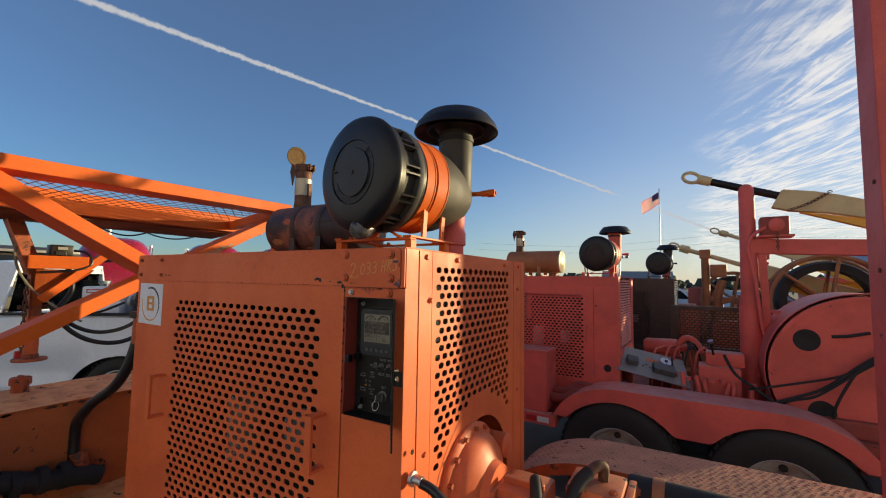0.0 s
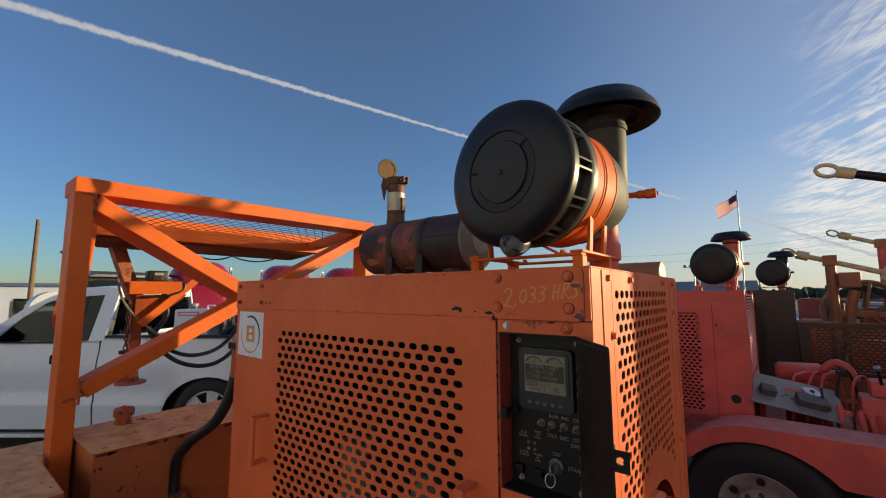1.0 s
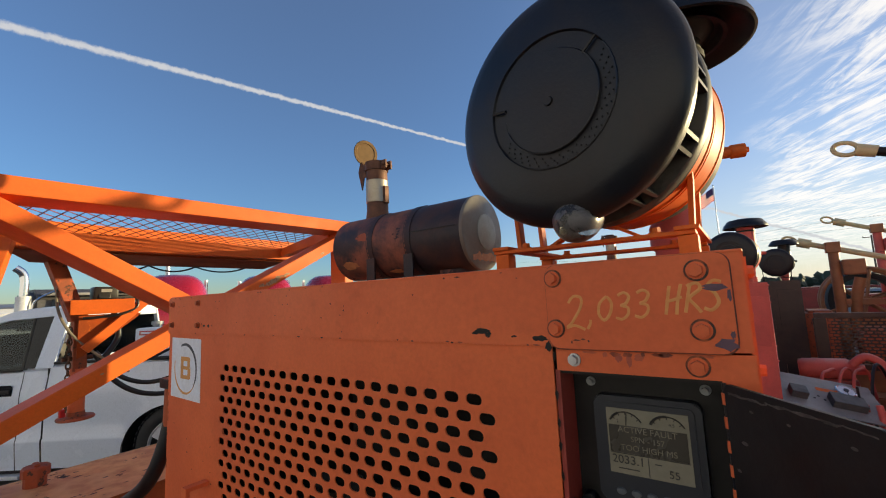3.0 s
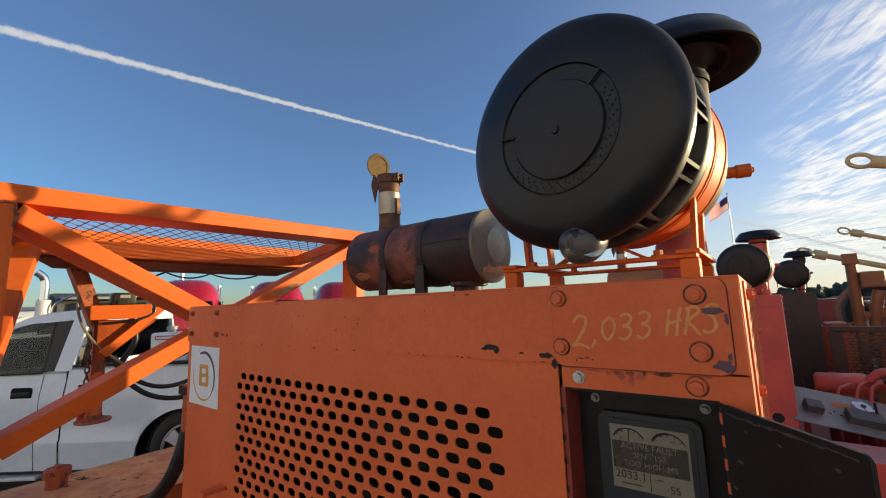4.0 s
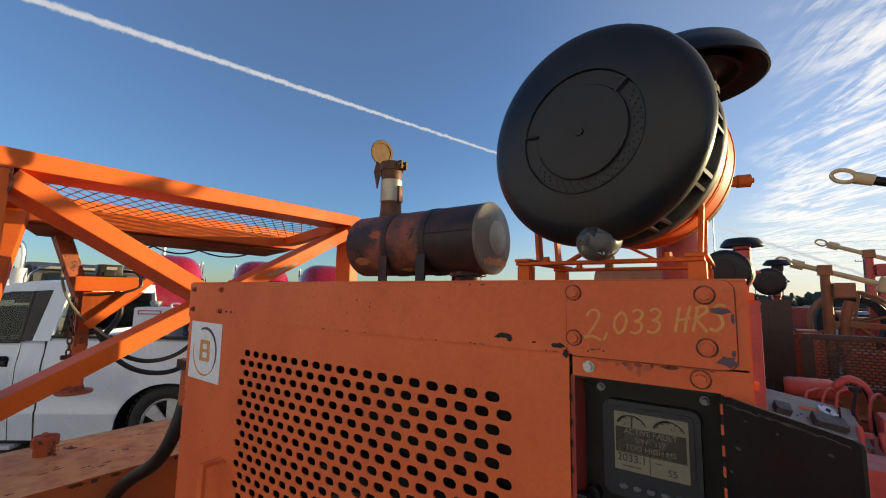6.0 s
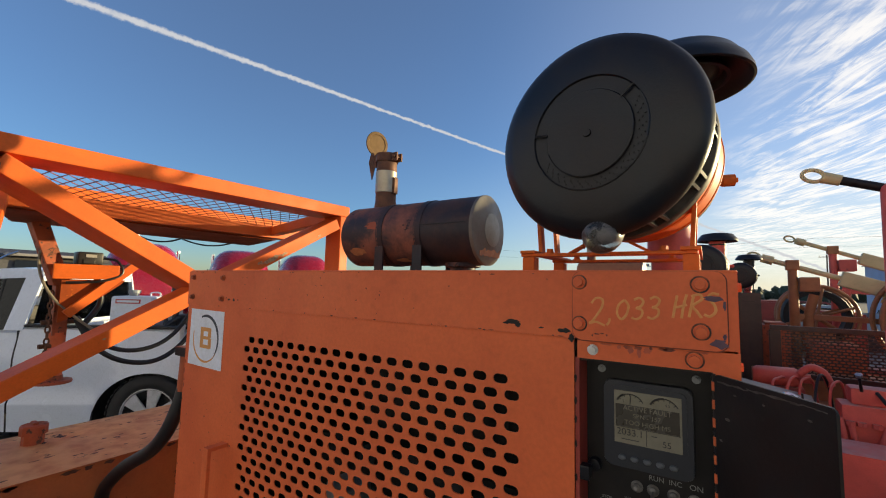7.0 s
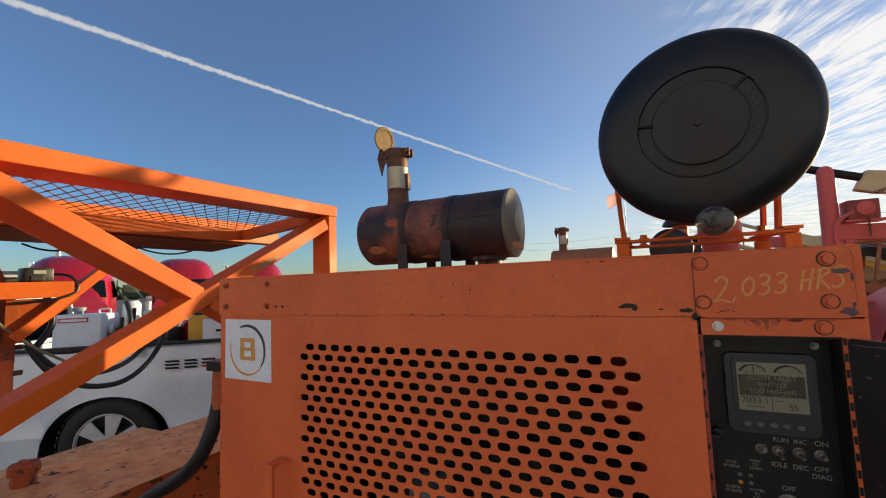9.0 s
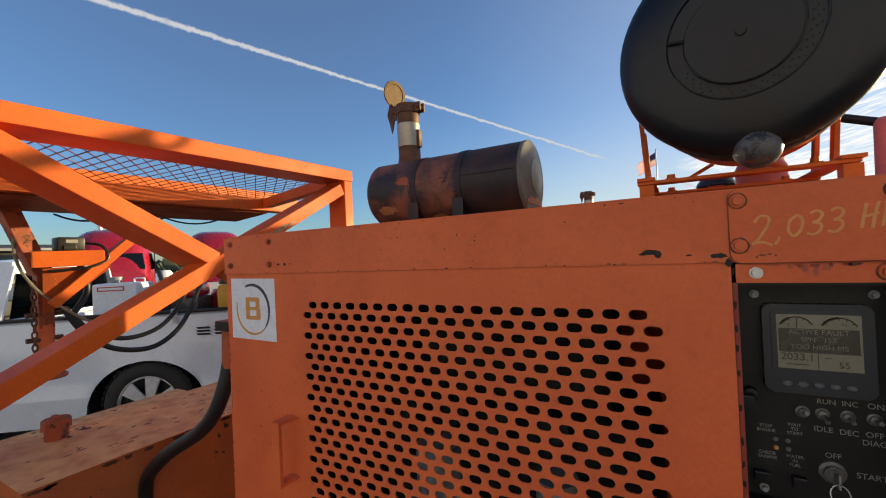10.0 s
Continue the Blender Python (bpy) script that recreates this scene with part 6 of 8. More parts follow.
def second_trailer():
    d = trailer_bed(Matrix(), RED_DARK, "dull red tandem trailer chassis of the neighbouring machine", -2.2, 3.6, 3.30, 4.85, 0.86)
    for x in (0.0, 1.11):
        wheel(Matrix.Translation((x, 3.14, 0.475)), d, 0.475, 0.26, 0.25, face=-1)
        wheel(Matrix.Translation((x, 5.0, 0.475)), d, 0.475, 0.26, 0.25, face=1)
    part("side_rail", box(-1.6, -0.52, 3.0, 3.10, 0.64, 0.74, 0.004), RED, d)
    part("tape", box(-0.80, -0.70, 2.996, 2.999, 0.665, 0.715), REFLECT_RED, d, "red reflective tape")
    part("tape", box(-0.69, -0.58, 2.996, 2.999, 0.665, 0.715), REFLECT_WHITE, d, "white reflective tape")
    fender("wheel_fender", Matrix(), 0.555, 1.055, 3.0, 3.36, 1.12, RED, "faded red tandem wheel fender dulled with dust", drop=0.42)
    # small tool box and pipes beside the enclosure
    b = thing("tool_box", (-1.0, 3.2, 0.74), "faded red steel tool box on the trailer rail", "box")
    part("body", box(-1.45, -0.62, 3.06, 3.36, 0.74, 1.29, 0.008), RED, b)
    part("lid", box(-1.46, -0.61, 3.05, 3.37, 1.292, 1.31, 0.004), RED, b)
    for k, (z, x) in enumerate(((0.86, -0.66), (0.90, -0.60))):
        part("pipe", tube([(-0.70, 3.2 + 0.1 * k, z), (-0.5, 3.2 + 0.1 * k, z), (-0.4, 3.25 + 0.1 * k, z + 0.06), (-0.25, 3.30, z + 0.07)], 0.045, 12), RED_DARK, d, smooth=True)
    # access door on the column of the enclosure
    a = thing("access_door", (-0.15, 3.41, 1.55), "small square access door of the red enclosure", "access door")
    part("leaf", slab(rounded(-0.26, -0.05, 1.56, 1.93, 0.01), 0.005, Matrix.Translation((0, 3.415, 0)) @ SIDE, 0.001), RED, a)
    part("knob", lathe([(0, 0), (0.012, 0), (0.012, 0.01), (0, 0.012)], (-0.24, 3.41, 1.74), (-0.24, 0, 1.74), 12), RED_DARK, a, smooth=True)
    part("round_hole", lathe([(0, 0), (0.035, 0), (0.035, 0.002), (0, 0.002)], (-0.14, 3.419, 1.15), (-0.14, 0, 1.15), 20), DARK, a)


second_trailer()


def gauge_board():
    """Tilted grey control board with round gauge and valve blocks on a bracket."""
    o = Vector((0.215, 3.66, 1.185))
    g = thing("gauge_board", (0.15, 3.62, 0.86), "tilted bare grey control board with round gauge and valve blocks", "control board")
    across = Vector((0.53, 0.16, -0.115)).normalized()
    up = Vector((0.06, 0.44, 0.17))
    up = (up - across * up.dot(across)).normalized()
    m = Matrix((across, up, across.cross(up))).transposed().to_4x4()
    m.translation = o
    own = box(-0.325, 0.310, -0.205, 0.205, -0.004, 0.004, 0.001, None, m)
    part("board", own, PLATE_GREY, g)
    own = lathe([(0, 0.0), (0.058, 0.0), (0.062, 0.004), (0.062, 0.03), (0.055, 0.034), (0.054, 0.028), (0, 0.028)], (0.13, 0.07, 0.004), (0.13, 0.07, 1), 32)
    own.transform(m)
    dial = part("round_gauge", own, CHROME, g, "chrome-rimmed round gauge", smooth=True)
    own = lathe([(0, 0.0285), (0.050, 0.0285), (0.050, 0.030), (0, 0.030)], (0.13, 0.07, 0.004), (0.13, 0.07, 1), 28)
    own.transform(m)
    part("dial", own, WHITE, dial)
    own = lathe([(0, 0), (0.015, 0), (0.015, 0.01), (0, 0.012)], (0.13, 0.07, 0.034), (0.13, 0.07, 1), 12)
    box(0.128, 0.132, 0.02, 0.07, 0.033, 0.037, 0, own)
    own.transform(m)
    part("needle", own, LOGO_GREY, dial)
    for x0, x1, y0, y1 in ((-0.23, -0.13, -0.09, 0.0), (0.0, 0.19, -0.12, -0.01)):
        part("valve_block", box(x0, x1, y0, y1, 0.004, 0.06, 0.006, None, m), ENGINE_DARK, g)
    part("lever", rod(m @ Vector((0.17, -0.02, 0.05)), m @ Vector((0.15, 0.02, 0.12)), 0.008, n=8), BLACK, g)
    part("orange_label", box(-0.04, 0.08, 0.05, 0.085, 0.0045, 0.006, 0, None, m), ORANGE_B, g)
    for x, y in ((-0.05, -0.02), (-0.08, -0.05), (-0.02, -0.05)):
        part("hole", lathe([(0, 0), (0.008, 0), (0.008, 0.001), (0, 0.001)], m @ Vector((x, y, 0.0042)), m @ Vector((x, y, 1)), 10), DARK, g)
    for x in (-0.2, 0.2):
        part("stand", bar((o.x + x, 3.66, 0.86), (o.x + x, 3.66, 1.15), 0.04, 0.04, 0.003, hint=(0, 1, 0)), RED_DARK, g)


ENGINE_DARK = surface("dark_grey_cast", (0.09, 0.085, 0.085), 0.5, second=(0.05, 0.045, 0.045), amount=0.6, scale=20)
gauge_board()


def pump_deck():
    """Red valve bank, cylinders, pipes and hoses on the deck of the second machine."""
    rnd = random.Random(8)
    v = thing("valve_bank", (0.75, 3.75, 0.86), "red hydraulic valve bank with levers and pipes", "valve bank")
    part("body", box(0.60, 0.92, 3.62, 3.86, 0.98, 1.24, 0.02), RED, v, smooth=True)
    part("upper_block", box(0.66, 0.95, 3.66, 3.84, 1.24, 1.36, 0.02), RED, v, smooth=True)
    for k, x in enumerate((0.50, 0.62, 0.68, 0.76, 0.84, 0.98)):
        part("pipe", rod((x, 3.56, 0.86), (x + rnd.uniform(-0.05, 0.07), 3.60, 1.12 + rnd.uniform(-0.03, 0.05)), 0.019, n=12), RED, v, smooth=True)
        part("nut", lathe([(0, 0), (0.028, 0), (0.028, 0.03), (0, 0.03)], (x + 0.02, 3.60, 1.10), (x + 0.02, 3.6, 9), 6), RED, v)
    part("lever", rod((0.72, 3.66, 1.34), (0.70, 3.60, 1.46), 0.010, n=8), BLACK, v, smooth=True)
    part("knob", lathe([(0, -0.02), (0.02, -0.01), (0.022, 0.01), (0, 0.025)], (0.70, 3.60, 1.46), (0.69, 3.57, 1.52), 12), STEEL, v, smooth=True)
    c = thing("hydraulic_motor", (0.35, 4.15, 0.9), "red hydraulic motor with rounded end bells", "motor")
    part("body", lathe([(0, 0), (0.06, 0.0), (0.085, 0.03), (0.085, 0.30), (0.06, 0.33), (0.04, 0.34), (0.04, 0.40), (0, 0.40)], (0.10, 4.15, 1.30), (1, 4.15, 1.33), 24), RED, c, smooth=True)
    part("foot", box(0.15, 0.45, 4.05, 4.25, 0.86, 1.24, 0.02), RED_DARK, c)
    part("arm", tube([(0.42, 4.1, 1.35), (0.50, 4.1, 1.42), (0.58, 4.1, 1.38), (0.62, 4.1, 1.28)], 0.03, 10), RED, c, smooth=True)
    for k in range(5):
        x = 0.20 + 0.09 * k
        y = 3.78 + 0.05 * rnd.random()
        h = thing("hydraulic_hose", (x, y, 0.9), "looped hydraulic hose on the pump deck", "hose", "deck hoses")
        mat = RED if k != 3 else HOSE
        part("rubber", tube([(x, y, 0.95), (x + 0.02, y + 0.1, 1.20 + 0.08 * rnd.random()), (x + 0.07, y + 0.2, 1.31 + 0.07 * rnd.random()), (x + 0.13, y + 0.3, 1.29), (x + 0.17, y + 0.36, 1.0)], 0.010, 8), mat, h, smooth=True)
    for pts, r in (([(2.1, 3.38, 1.78), (1.69, 3.40, 1.453), (1.529, 3.40, 1.305), (1.383, 3.40, 1.179), (1.131, 3.42, 1.045), (1.02, 3.46, 0.96)], 0.012),
                   ([(2.1, 3.37, 1.73), (1.69, 3.39, 1.415), (1.53, 3.39, 1.28), (1.36, 3.39, 1.135), (1.209, 3.41, 1.072), (1.10, 3.46, 0.98)], 0.010),
                   ([(2.1, 3.41, 1.75), (1.70, 3.42, 1.43), (1.55, 3.42, 1.32), (1.427, 3.42, 1.265), (1.124, 3.44, 1.163), (0.95, 3.50, 1.10)], 0.009),
                   ([(1.72, 3.39, 1.46), (1.61, 3.39, 1.367), (1.53, 3.39, 1.22), (1.47, 3.39, 1.074), (1.46, 3.42, 0.97)], 0.010),
                   ([(1.69, 3.44, 1.633), (1.58, 3.45, 1.60), (1.481, 3.46, 1.585)], 0.012),
                   ([(0.80, 3.66, 1.34), (0.868, 3.50, 1.218), (1.0, 3.46, 1.12), (1.131, 3.44, 1.03), (1.30, 3.44, 0.95)], 0.012)):
        h = thing("hydraulic_hose", pts[0], "black hydraulic hose running past the reel", "hose", "reel hoses")
        part("rubber", tube(pts, r, 10), RUBBER, h, smooth=True)


pump_deck()


def reel_and_mast():
    """Big steel reel, mast and cross beam of the second machine, with its boom."""
    r = thing("steel_reel", (1.62, 3.9, 0.86), "large red steel reel with round cut-outs in its flange", "reel")
    c = Vector((1.70, 3.50, 1.285))
    for y in (3.50, 4.20):
        n, rr = 48, 0.60
        outline = [(c.x + rr * math.cos(2 * math.pi * k / n), c.z + rr * math.sin(2 * math.pi * k / n)) for k in range(n)]
        fl = part("flange", slab(outline, 0.02, Matrix.Translation((0, y, 0)) @ SIDE, 0.003), RED, r, smooth=False)
        part("flange_rim", lathe([(rr - 0.02, -0.025), (rr + 0.012, -0.025), (rr + 0.012, 0.03), (rr - 0.02, 0.03)], (c.x, y - 0.01, c.z), (c.x, 9, c.z), 56), RED, fl, smooth=True)
        if y < 4:
            for a, rr2 in ((144.5, 0.447), (224, 0.405), (310, 0.41), (45, 0.41)):
                q = Vector((c.x + rr2 * math.cos(radians(a)), y - 0.0215, c.z + rr2 * math.sin(radians(a))))
                part("cut_out", lathe([(0, 0), (0.085, 0), (0.085, 0.001), (0, 0.001)], q, q + Vector((0, -1, 0)), 28), DARK, fl)
    part("core", rod((c.x, 3.50, c.z), (c.x, 4.20, c.z), 0.30, n=36), RED_DARK, r, smooth=True)
    part("cradle", box(1.2, 2.0, 3.40, 4.3, 0.86, 0.98, 0.01), RED_DARK, r)
    part("guard_sheet", lathe([(0.63, 0.0), (0.635, 0.0), (0.635, 0.72), (0.63, 0.72)], (c.x, 3.50, c.z), (c.x, 9, c.z), 56), RED, r, smooth=True)
    k = thing("mast", (1.03, 4.02, 0.86), "red round-topped mast with a horizontal cross beam", "mast")
    part("column", lathe([(0.095, 0.0), (0.090, 0.9), (0.072, 1.0), (0.062, 2.02), (0.050, 2.055), (0.025, 2.075), (0, 2.08)], (1.03, 4.02, 0.86), (1.03, 4.02, 9), 28), RED, k, smooth=True)
    part("cross_beam", bar((1.05, 4.02, 2.335), (2.176, 4.02, 2.287), 0.12, 0.135, 0.006), RED, k)
    part("brace", bar((1.08, 4.02, 1.74), (1.50, 4.02, 1.70), 0.05, 0.03, 0.003), RED, k)
    part("channel", bar((1.16, 3.99, 0.86), (1.13, 3.99, 2.30), 0.06, 0.05, 0.003, hint=(0, 1, 0)), RED, k)
    # unseen wide post, added to cast the shadow on our end panel
    part("second_post", bar((2.425, 4.02, 0.86), (2.425, 4.02, 2.62), 0.49, 0.12, 0.006, hint=(0, 1, 0)), RED, k)
    w = thing("winch_motor", (1.22, 4.02, 2.40), "red boxy winch motor on the cross beam", "winch")
    part("shelf", box(1.10, 1.36, 3.90, 4.12, 2.41, 2.43, 0.002), RED, w)
    part("body", box(1.12, 1.33, 3.92, 4.10, 2.43, 2.60, 0.015), RED_DARK, w, smooth=True)
    part("gear_cover", lathe([(0, 0), (0.06, 0), (0.06, 0.02), (0.04, 0.03), (0, 0.03)], (1.235, 3.92, 2.52), (1.235, 0, 2.52), 20), RED, w, smooth=True)
    h = thing("hydraulic_hose", (1.1, 3.9, 2.0), "red painted hose looping down the mast", "hose", "mast hoses")
    part("rubber", tube([(1.16, 3.93, 2.50), (1.05, 3.90, 2.42), (1.02, 3.90, 2.28), (1.06, 3.90, 2.05), (1.10, 3.90, 1.60), (1.14, 3.90, 1.50)], 0.016, 10), RED, h, smooth=True)
    # boom
    b = thing("boom", (1.3, 4.06, 2.7), "cream and yellow boom with a pulling eye on a dark rod", "boom")
    a0, a1 = Vector((0.66, 4.08, 3.04)), Vector((1.30, 4.06, 2.80))
    way = (a1 - a0).normalized()
    part("rod", rod(a0 + way * 0.08, a1, 0.036, n=20), BLACK_MATT, b, smooth=True)
    part("socket", rod(a0 - way * 0.02, a0 + way * 0.10, 0.050, 0.046, n=16), CREAM, b, "cream socket", smooth=True)
    eye = a0 - way * 0.085
    pts = [eye + way * (0.075 * math.cos(2 * math.pi * i / 16)) + Vector((0, 0, 1)).cross(way).cross(way).normalized() * (0.050 * math.sin(2 * math.pi * i / 16)) for i in range(17)]
    part("pulling_eye", tube(pts, 0.017, 10, steps=2), CREAM, b, "cream forged eye", smooth=True)
    mm = Matrix.Translation((0, 4.11, 0)) @ SIDE
    part("jaw", slab([(1.22, 2.70), (1.30, 2.86), (1.52, 2.82), (1.66, 2.78), (2.0, 2.66), (2.6, 2.487), (2.6, 2.36), (2.0, 2.52), (1.62, 2.62), (1.35, 2.66)], 0.10, mm, 0.006), CREAM, b, "chipped cream jaw plate")
    part("yellow_plate", slab([(1.42, 2.64), (1.60, 2.61), (2.0, 2.51), (2.6, 2.35), (2.6, 2.273), (2.0, 2.42), (1.66, 2.55)], 0.07, mm, 0.004), YELLOW, b, "yellow lower plate")
    own = bmesh.new()
    for k2 in range(13):
        u = k2 / 12
        p = Vector((1.34, 3.98, 2.66)).lerp(Vector((1.62, 3.98, 2.80)), u) - Vector((0, 0, 0.02 * math.sin(math.pi * u)))
        ring = [p + Vector((0.016 * math.cos(q), (0.009 if k2 % 2 else 0.0) * math.sin(q), 0.008 * math.sin(q))) for q in [2 * math.pi * i / 8 for i in range(9)]]
        tube(ring, 0.0035, 6, own, 1)
    part("chain", own, RUST, b, "rusty chain", smooth=True)
    own = bmesh.new()
    for k2 in range(7):
        p = Vector((1.235, 3.88, 2.44 - 0.024 * k2))
        ring = [p + Vector(((0.010 if k2 % 2 else 0.002) * math.cos(q), (0.002 if k2 % 2 else 0.010) * math.cos(q), 0.016 * math.sin(q))) for q in [2 * math.pi * i / 8 for i in range(9)]]
        tube(ring, 0.004, 6, own, 1)
    ch = thing("hook_chain", (1.235, 3.88, 2.28), "short rusty chain hanging from the winch shelf", "chain")
    part("links", own, RUST, ch, smooth=True)


reel_and_mast()


def mesh_guard():
    """Dark framed guard of expanded metal."""
    x0, x1, y, z0, z1 = 0.40, 1.80, 5.15, 1.16, 1.70
    g = thing("mesh_guard", ((x0 + x1) / 2, y, z0), "dark brown framed guard of punched steel mesh", "guard")
    part("top_bar", box(x0 - 0.1, x1, y - 0.03, y + 0.03, z1 - 0.05, z1, 0.004), BROWN_BLACK, g)
    part("bottom_bar", box(x0 - 0.1, x1, y - 0.03, y + 0.03, z0, z0 + 0.05, 0.004), BROWN_BLACK, g)
    for x in (x0 - 0.06, x1):
        part("side_bar", box(x - 0.05, x + 0.05, y - 0.03, y + 0.03, z0 + 0.052, z1 - 0.052, 0.004), BROWN_BLACK, g)

    def cells(k):
        n = int((x1 - x0) / 0.052)
        return [(x0 + 0.026 + 0.052 * i + (0.026 if k % 2 else 0), 0.052) for i in range(n)]
    m = Matrix.Translation((0, y, 0)) @ SIDE
    part("mesh", perforated((z1 - 0.07, 0.030, 16), cells, m, 0.042, 0.019, 0.004, per=4), BROWN_BLACK, g, recalc=False)
    for x in (x0, x1):
        part("stand", box(x - 0.03, x + 0.03, y - 0.03, y + 0.03, 0.86, z0 - 0.001, 0.003), BROWN_BLACK, g)


BROWN_BLACK = surface("dark_brown_paint", (0.055, 0.032, 0.024), 0.40, second=(0.03, 0.02, 0.018), amount=0.6, scale=10)
mesh_guard()


# ---- white pickup beside the trailer ----
STAND = Matrix()


def pickup(m):
    """Extended-cab pickup; local x forwards, y to its left side, origin under the rear axle's middle."""
    t = thing("pickup_truck", (1.5, 0, 0), "white extended-cab pickup truck, shaded side, dusty tyres", "pickup truck", m=m)
    W = 0.98

    def skin(stations, mat, name, label="", close=True):
        """Lofts sections (x, [(y, z)...]) into a body."""
        own = bmesh.new()
        rings = [[own.verts.new((x, y, z)) for y, z in sec] for x, sec in stations]
        for a, b in zip(rings, rings[1:]):
            for k in range(len(a) - 1):
                own.faces.new((a[k], b[k], b[k + 1], a[k + 1]))
        if close:
            own.faces.new(rings[0]), own.faces.new(rings[-1][::-1])
        return part(name, own, mat, t, label, smooth=True)

    # body side: outer skin panels with a wheel arch, shoulders rolled in
    def side_panel(x0, x1, z_top, name, arch=None, step=0.04, label=""):
        n = max(2, int((x1 - x0) / step))
        made = []
        for s in (1, -1):
            own = bmesh.new()
            cols = []
            for k in range(n + 1):
                x = x0 + (x1 - x0) * k / n
                low = 0.30
                flare = 0.0
                if arch is not None:
                    d = abs(x - arch)
                    if d < 0.58:
                        low = max(low, 0.42 + math.sqrt(1 - (d / 0.58) ** 2) * 0.505)
                    if d < 0.72:
                        flare = 0.025 * math.cos(d / 0.72 * math.pi / 2)
                prof = []
                for z in (low, low + 0.05, 0.45, 0.575, 0.60, 0.625, 0.80, 0.95, 1.06, 1.12, 1.22, z_top - 0.10, z_top - 0.03, z_top):
                    z = max(z, low)
                    u = (z - 0.30) / (z_top - 0.30)
                    y = W - 0.05 * max(0, u - 0.55) ** 1.5 / 0.3 - 0.025 * max(0, 0.25 - u) / 0.25
                    if z <= 0.60:
                        y += 0.012
                    if z >= 1.06 and z < 1.2:
                        y += 0.008
                    if z > z_top - 0.02:
                        y -= 0.03
                    near = max(0.0, 1 - (z - low) / 0.22)
                    prof.append(own.verts.new((x, s * (y + flare * near), z)))
                cols.append(prof)
            for a, b in zip(cols, cols[1:]):
                for i in range(len(a) - 1):
                    q = [a[i], b[i], b[i + 1], a[i + 1]]
                    if (a[i].co - a[i + 1].co).length < 1e-6 and (b[i].co - b[i + 1].co).length < 1e-6:
                        continue
                    own.faces.new(q)
            bmesh.ops.remove_doubles(own, verts=own.verts, dist=1e-5)
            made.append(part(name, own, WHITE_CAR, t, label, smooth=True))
        return made

    side_panel(-1.28, 1.255, 1.40, "bed_side", arch=0.0, label="white bed side with flared wheel arch")
    side_panel(1.275, 1.535, 1.36, "rear_quarter")
    doors = side_panel(1.545, 2.66, 1.35, "door", label="white front door")
    side_panel(2.672, 4.15, 1.20, "front_wing", arch=3.2)
    # bed floor, rails, bulkhead, tailgate
    part("bed_floor", box(-1.26, 1.22, -0.88, 0.88, 0.78, 0.82), DARK, t)
    for s in (1, -1):
        part("bed_rail", box(-1.28, 1.215, s * 0.90 - 0.06, s * 0.90 + 0.05, 1.396, 1.425, 0.01), RUBBER, t, "black plastic rail cap")
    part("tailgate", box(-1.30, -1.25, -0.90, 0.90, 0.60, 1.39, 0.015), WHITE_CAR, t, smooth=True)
    part("rear_bumper", box(-1.45, -1.29, -0.95, 0.95, 0.50, 0.68, 0.03), CHROME, t, smooth=True)
    part("bed_front", box(1.17, 1.22, -0.90, 0.90, 0.80, 1.39, 0.01), WHITE_CAR, t)
    # cab greenhouse: sides lean inwards, roof crowned
    def inward(z):
        return 0.945 - max(0.0, z - 1.36) * 0.31

    def upper(outline, name, mat, s, out=0.0, thick=0.03, owner=None, label=""):
        own = bmesh.new()
        front = [own.verts.new((x, s * (inward(z) + out), z)) for x, z in outline]
        rear = [own.verts.new((x, s * (inward(z) + out - thick), z)) for x, z in outline]
        own.faces.new(front), own.faces.new(rear[::-1])
        for k in range(len(outline)):
            j = (k + 1) % len(outline)
            own.faces.new((front[k], front[j], rear[j], rear[k]))
        return part(name, own, mat, owner or t, label)

    rim = [(1.215, 1.98), (1.30, 2.030), (1.50, 2.040), (1.70, 2.030), (1.874, 2.007), (2.02, 1.955), (2.152, 1.895), (2.41, 1.755), (2.66, 1.55), (2.95, 1.26)]
    sill = [(1.40, 1.935), (1.43, 1.935), (1.52, 1.925), (1.70, 1.915), (1.895, 1.905), (2.02, 1.875), (2.138, 1.836), (2.382, 1.656), (2.55, 1.47), (2.66, 1.345)]
    own, rings = bmesh.new(), []
    for x, z in rim:
        w = inward(z)
        rings.append([own.verts.new((x, q * w, z + 0.035 * (1 - abs(q) ** 2.5))) for q in (-1, -0.92, -0.75, -0.4, 0, 0.4, 0.75, 0.92, 1)])
    for a, b in zip(rings[:8], rings[1:8]):
        for k in range(8):
            own.faces.new((a[k], a[k + 1], b[k + 1], b[k]))
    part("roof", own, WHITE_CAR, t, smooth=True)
    for s, door in zip((1, -1), doors):
        own = bmesh.new()
        for lay in (0.0, 0.035):
            row = [[own.verts.new((x, s * (inward(z) - lay), z)) for x, z in line] for line in (rim, sill)]
            for k in range(len(rim) - 1):
                own.faces.new((row[0][k], row[0][k + 1], row[1][k + 1], row[1][k]))
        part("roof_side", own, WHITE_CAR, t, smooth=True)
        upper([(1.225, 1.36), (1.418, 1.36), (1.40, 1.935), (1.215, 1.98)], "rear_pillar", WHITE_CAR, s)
        upper([(1.418, 1.365), (1.545, 1.362), (1.605, 1.92), (1.405, 1.93)], "quarter_window", TINT, s, -0.004, 0.02, None, "dark tinted quarter window")
        upper([(1.545, 1.355), (1.572, 1.355), (1.625, 1.915), (1.605, 1.918)], "door_pillar", BLACK, s, 0.002, 0.03)
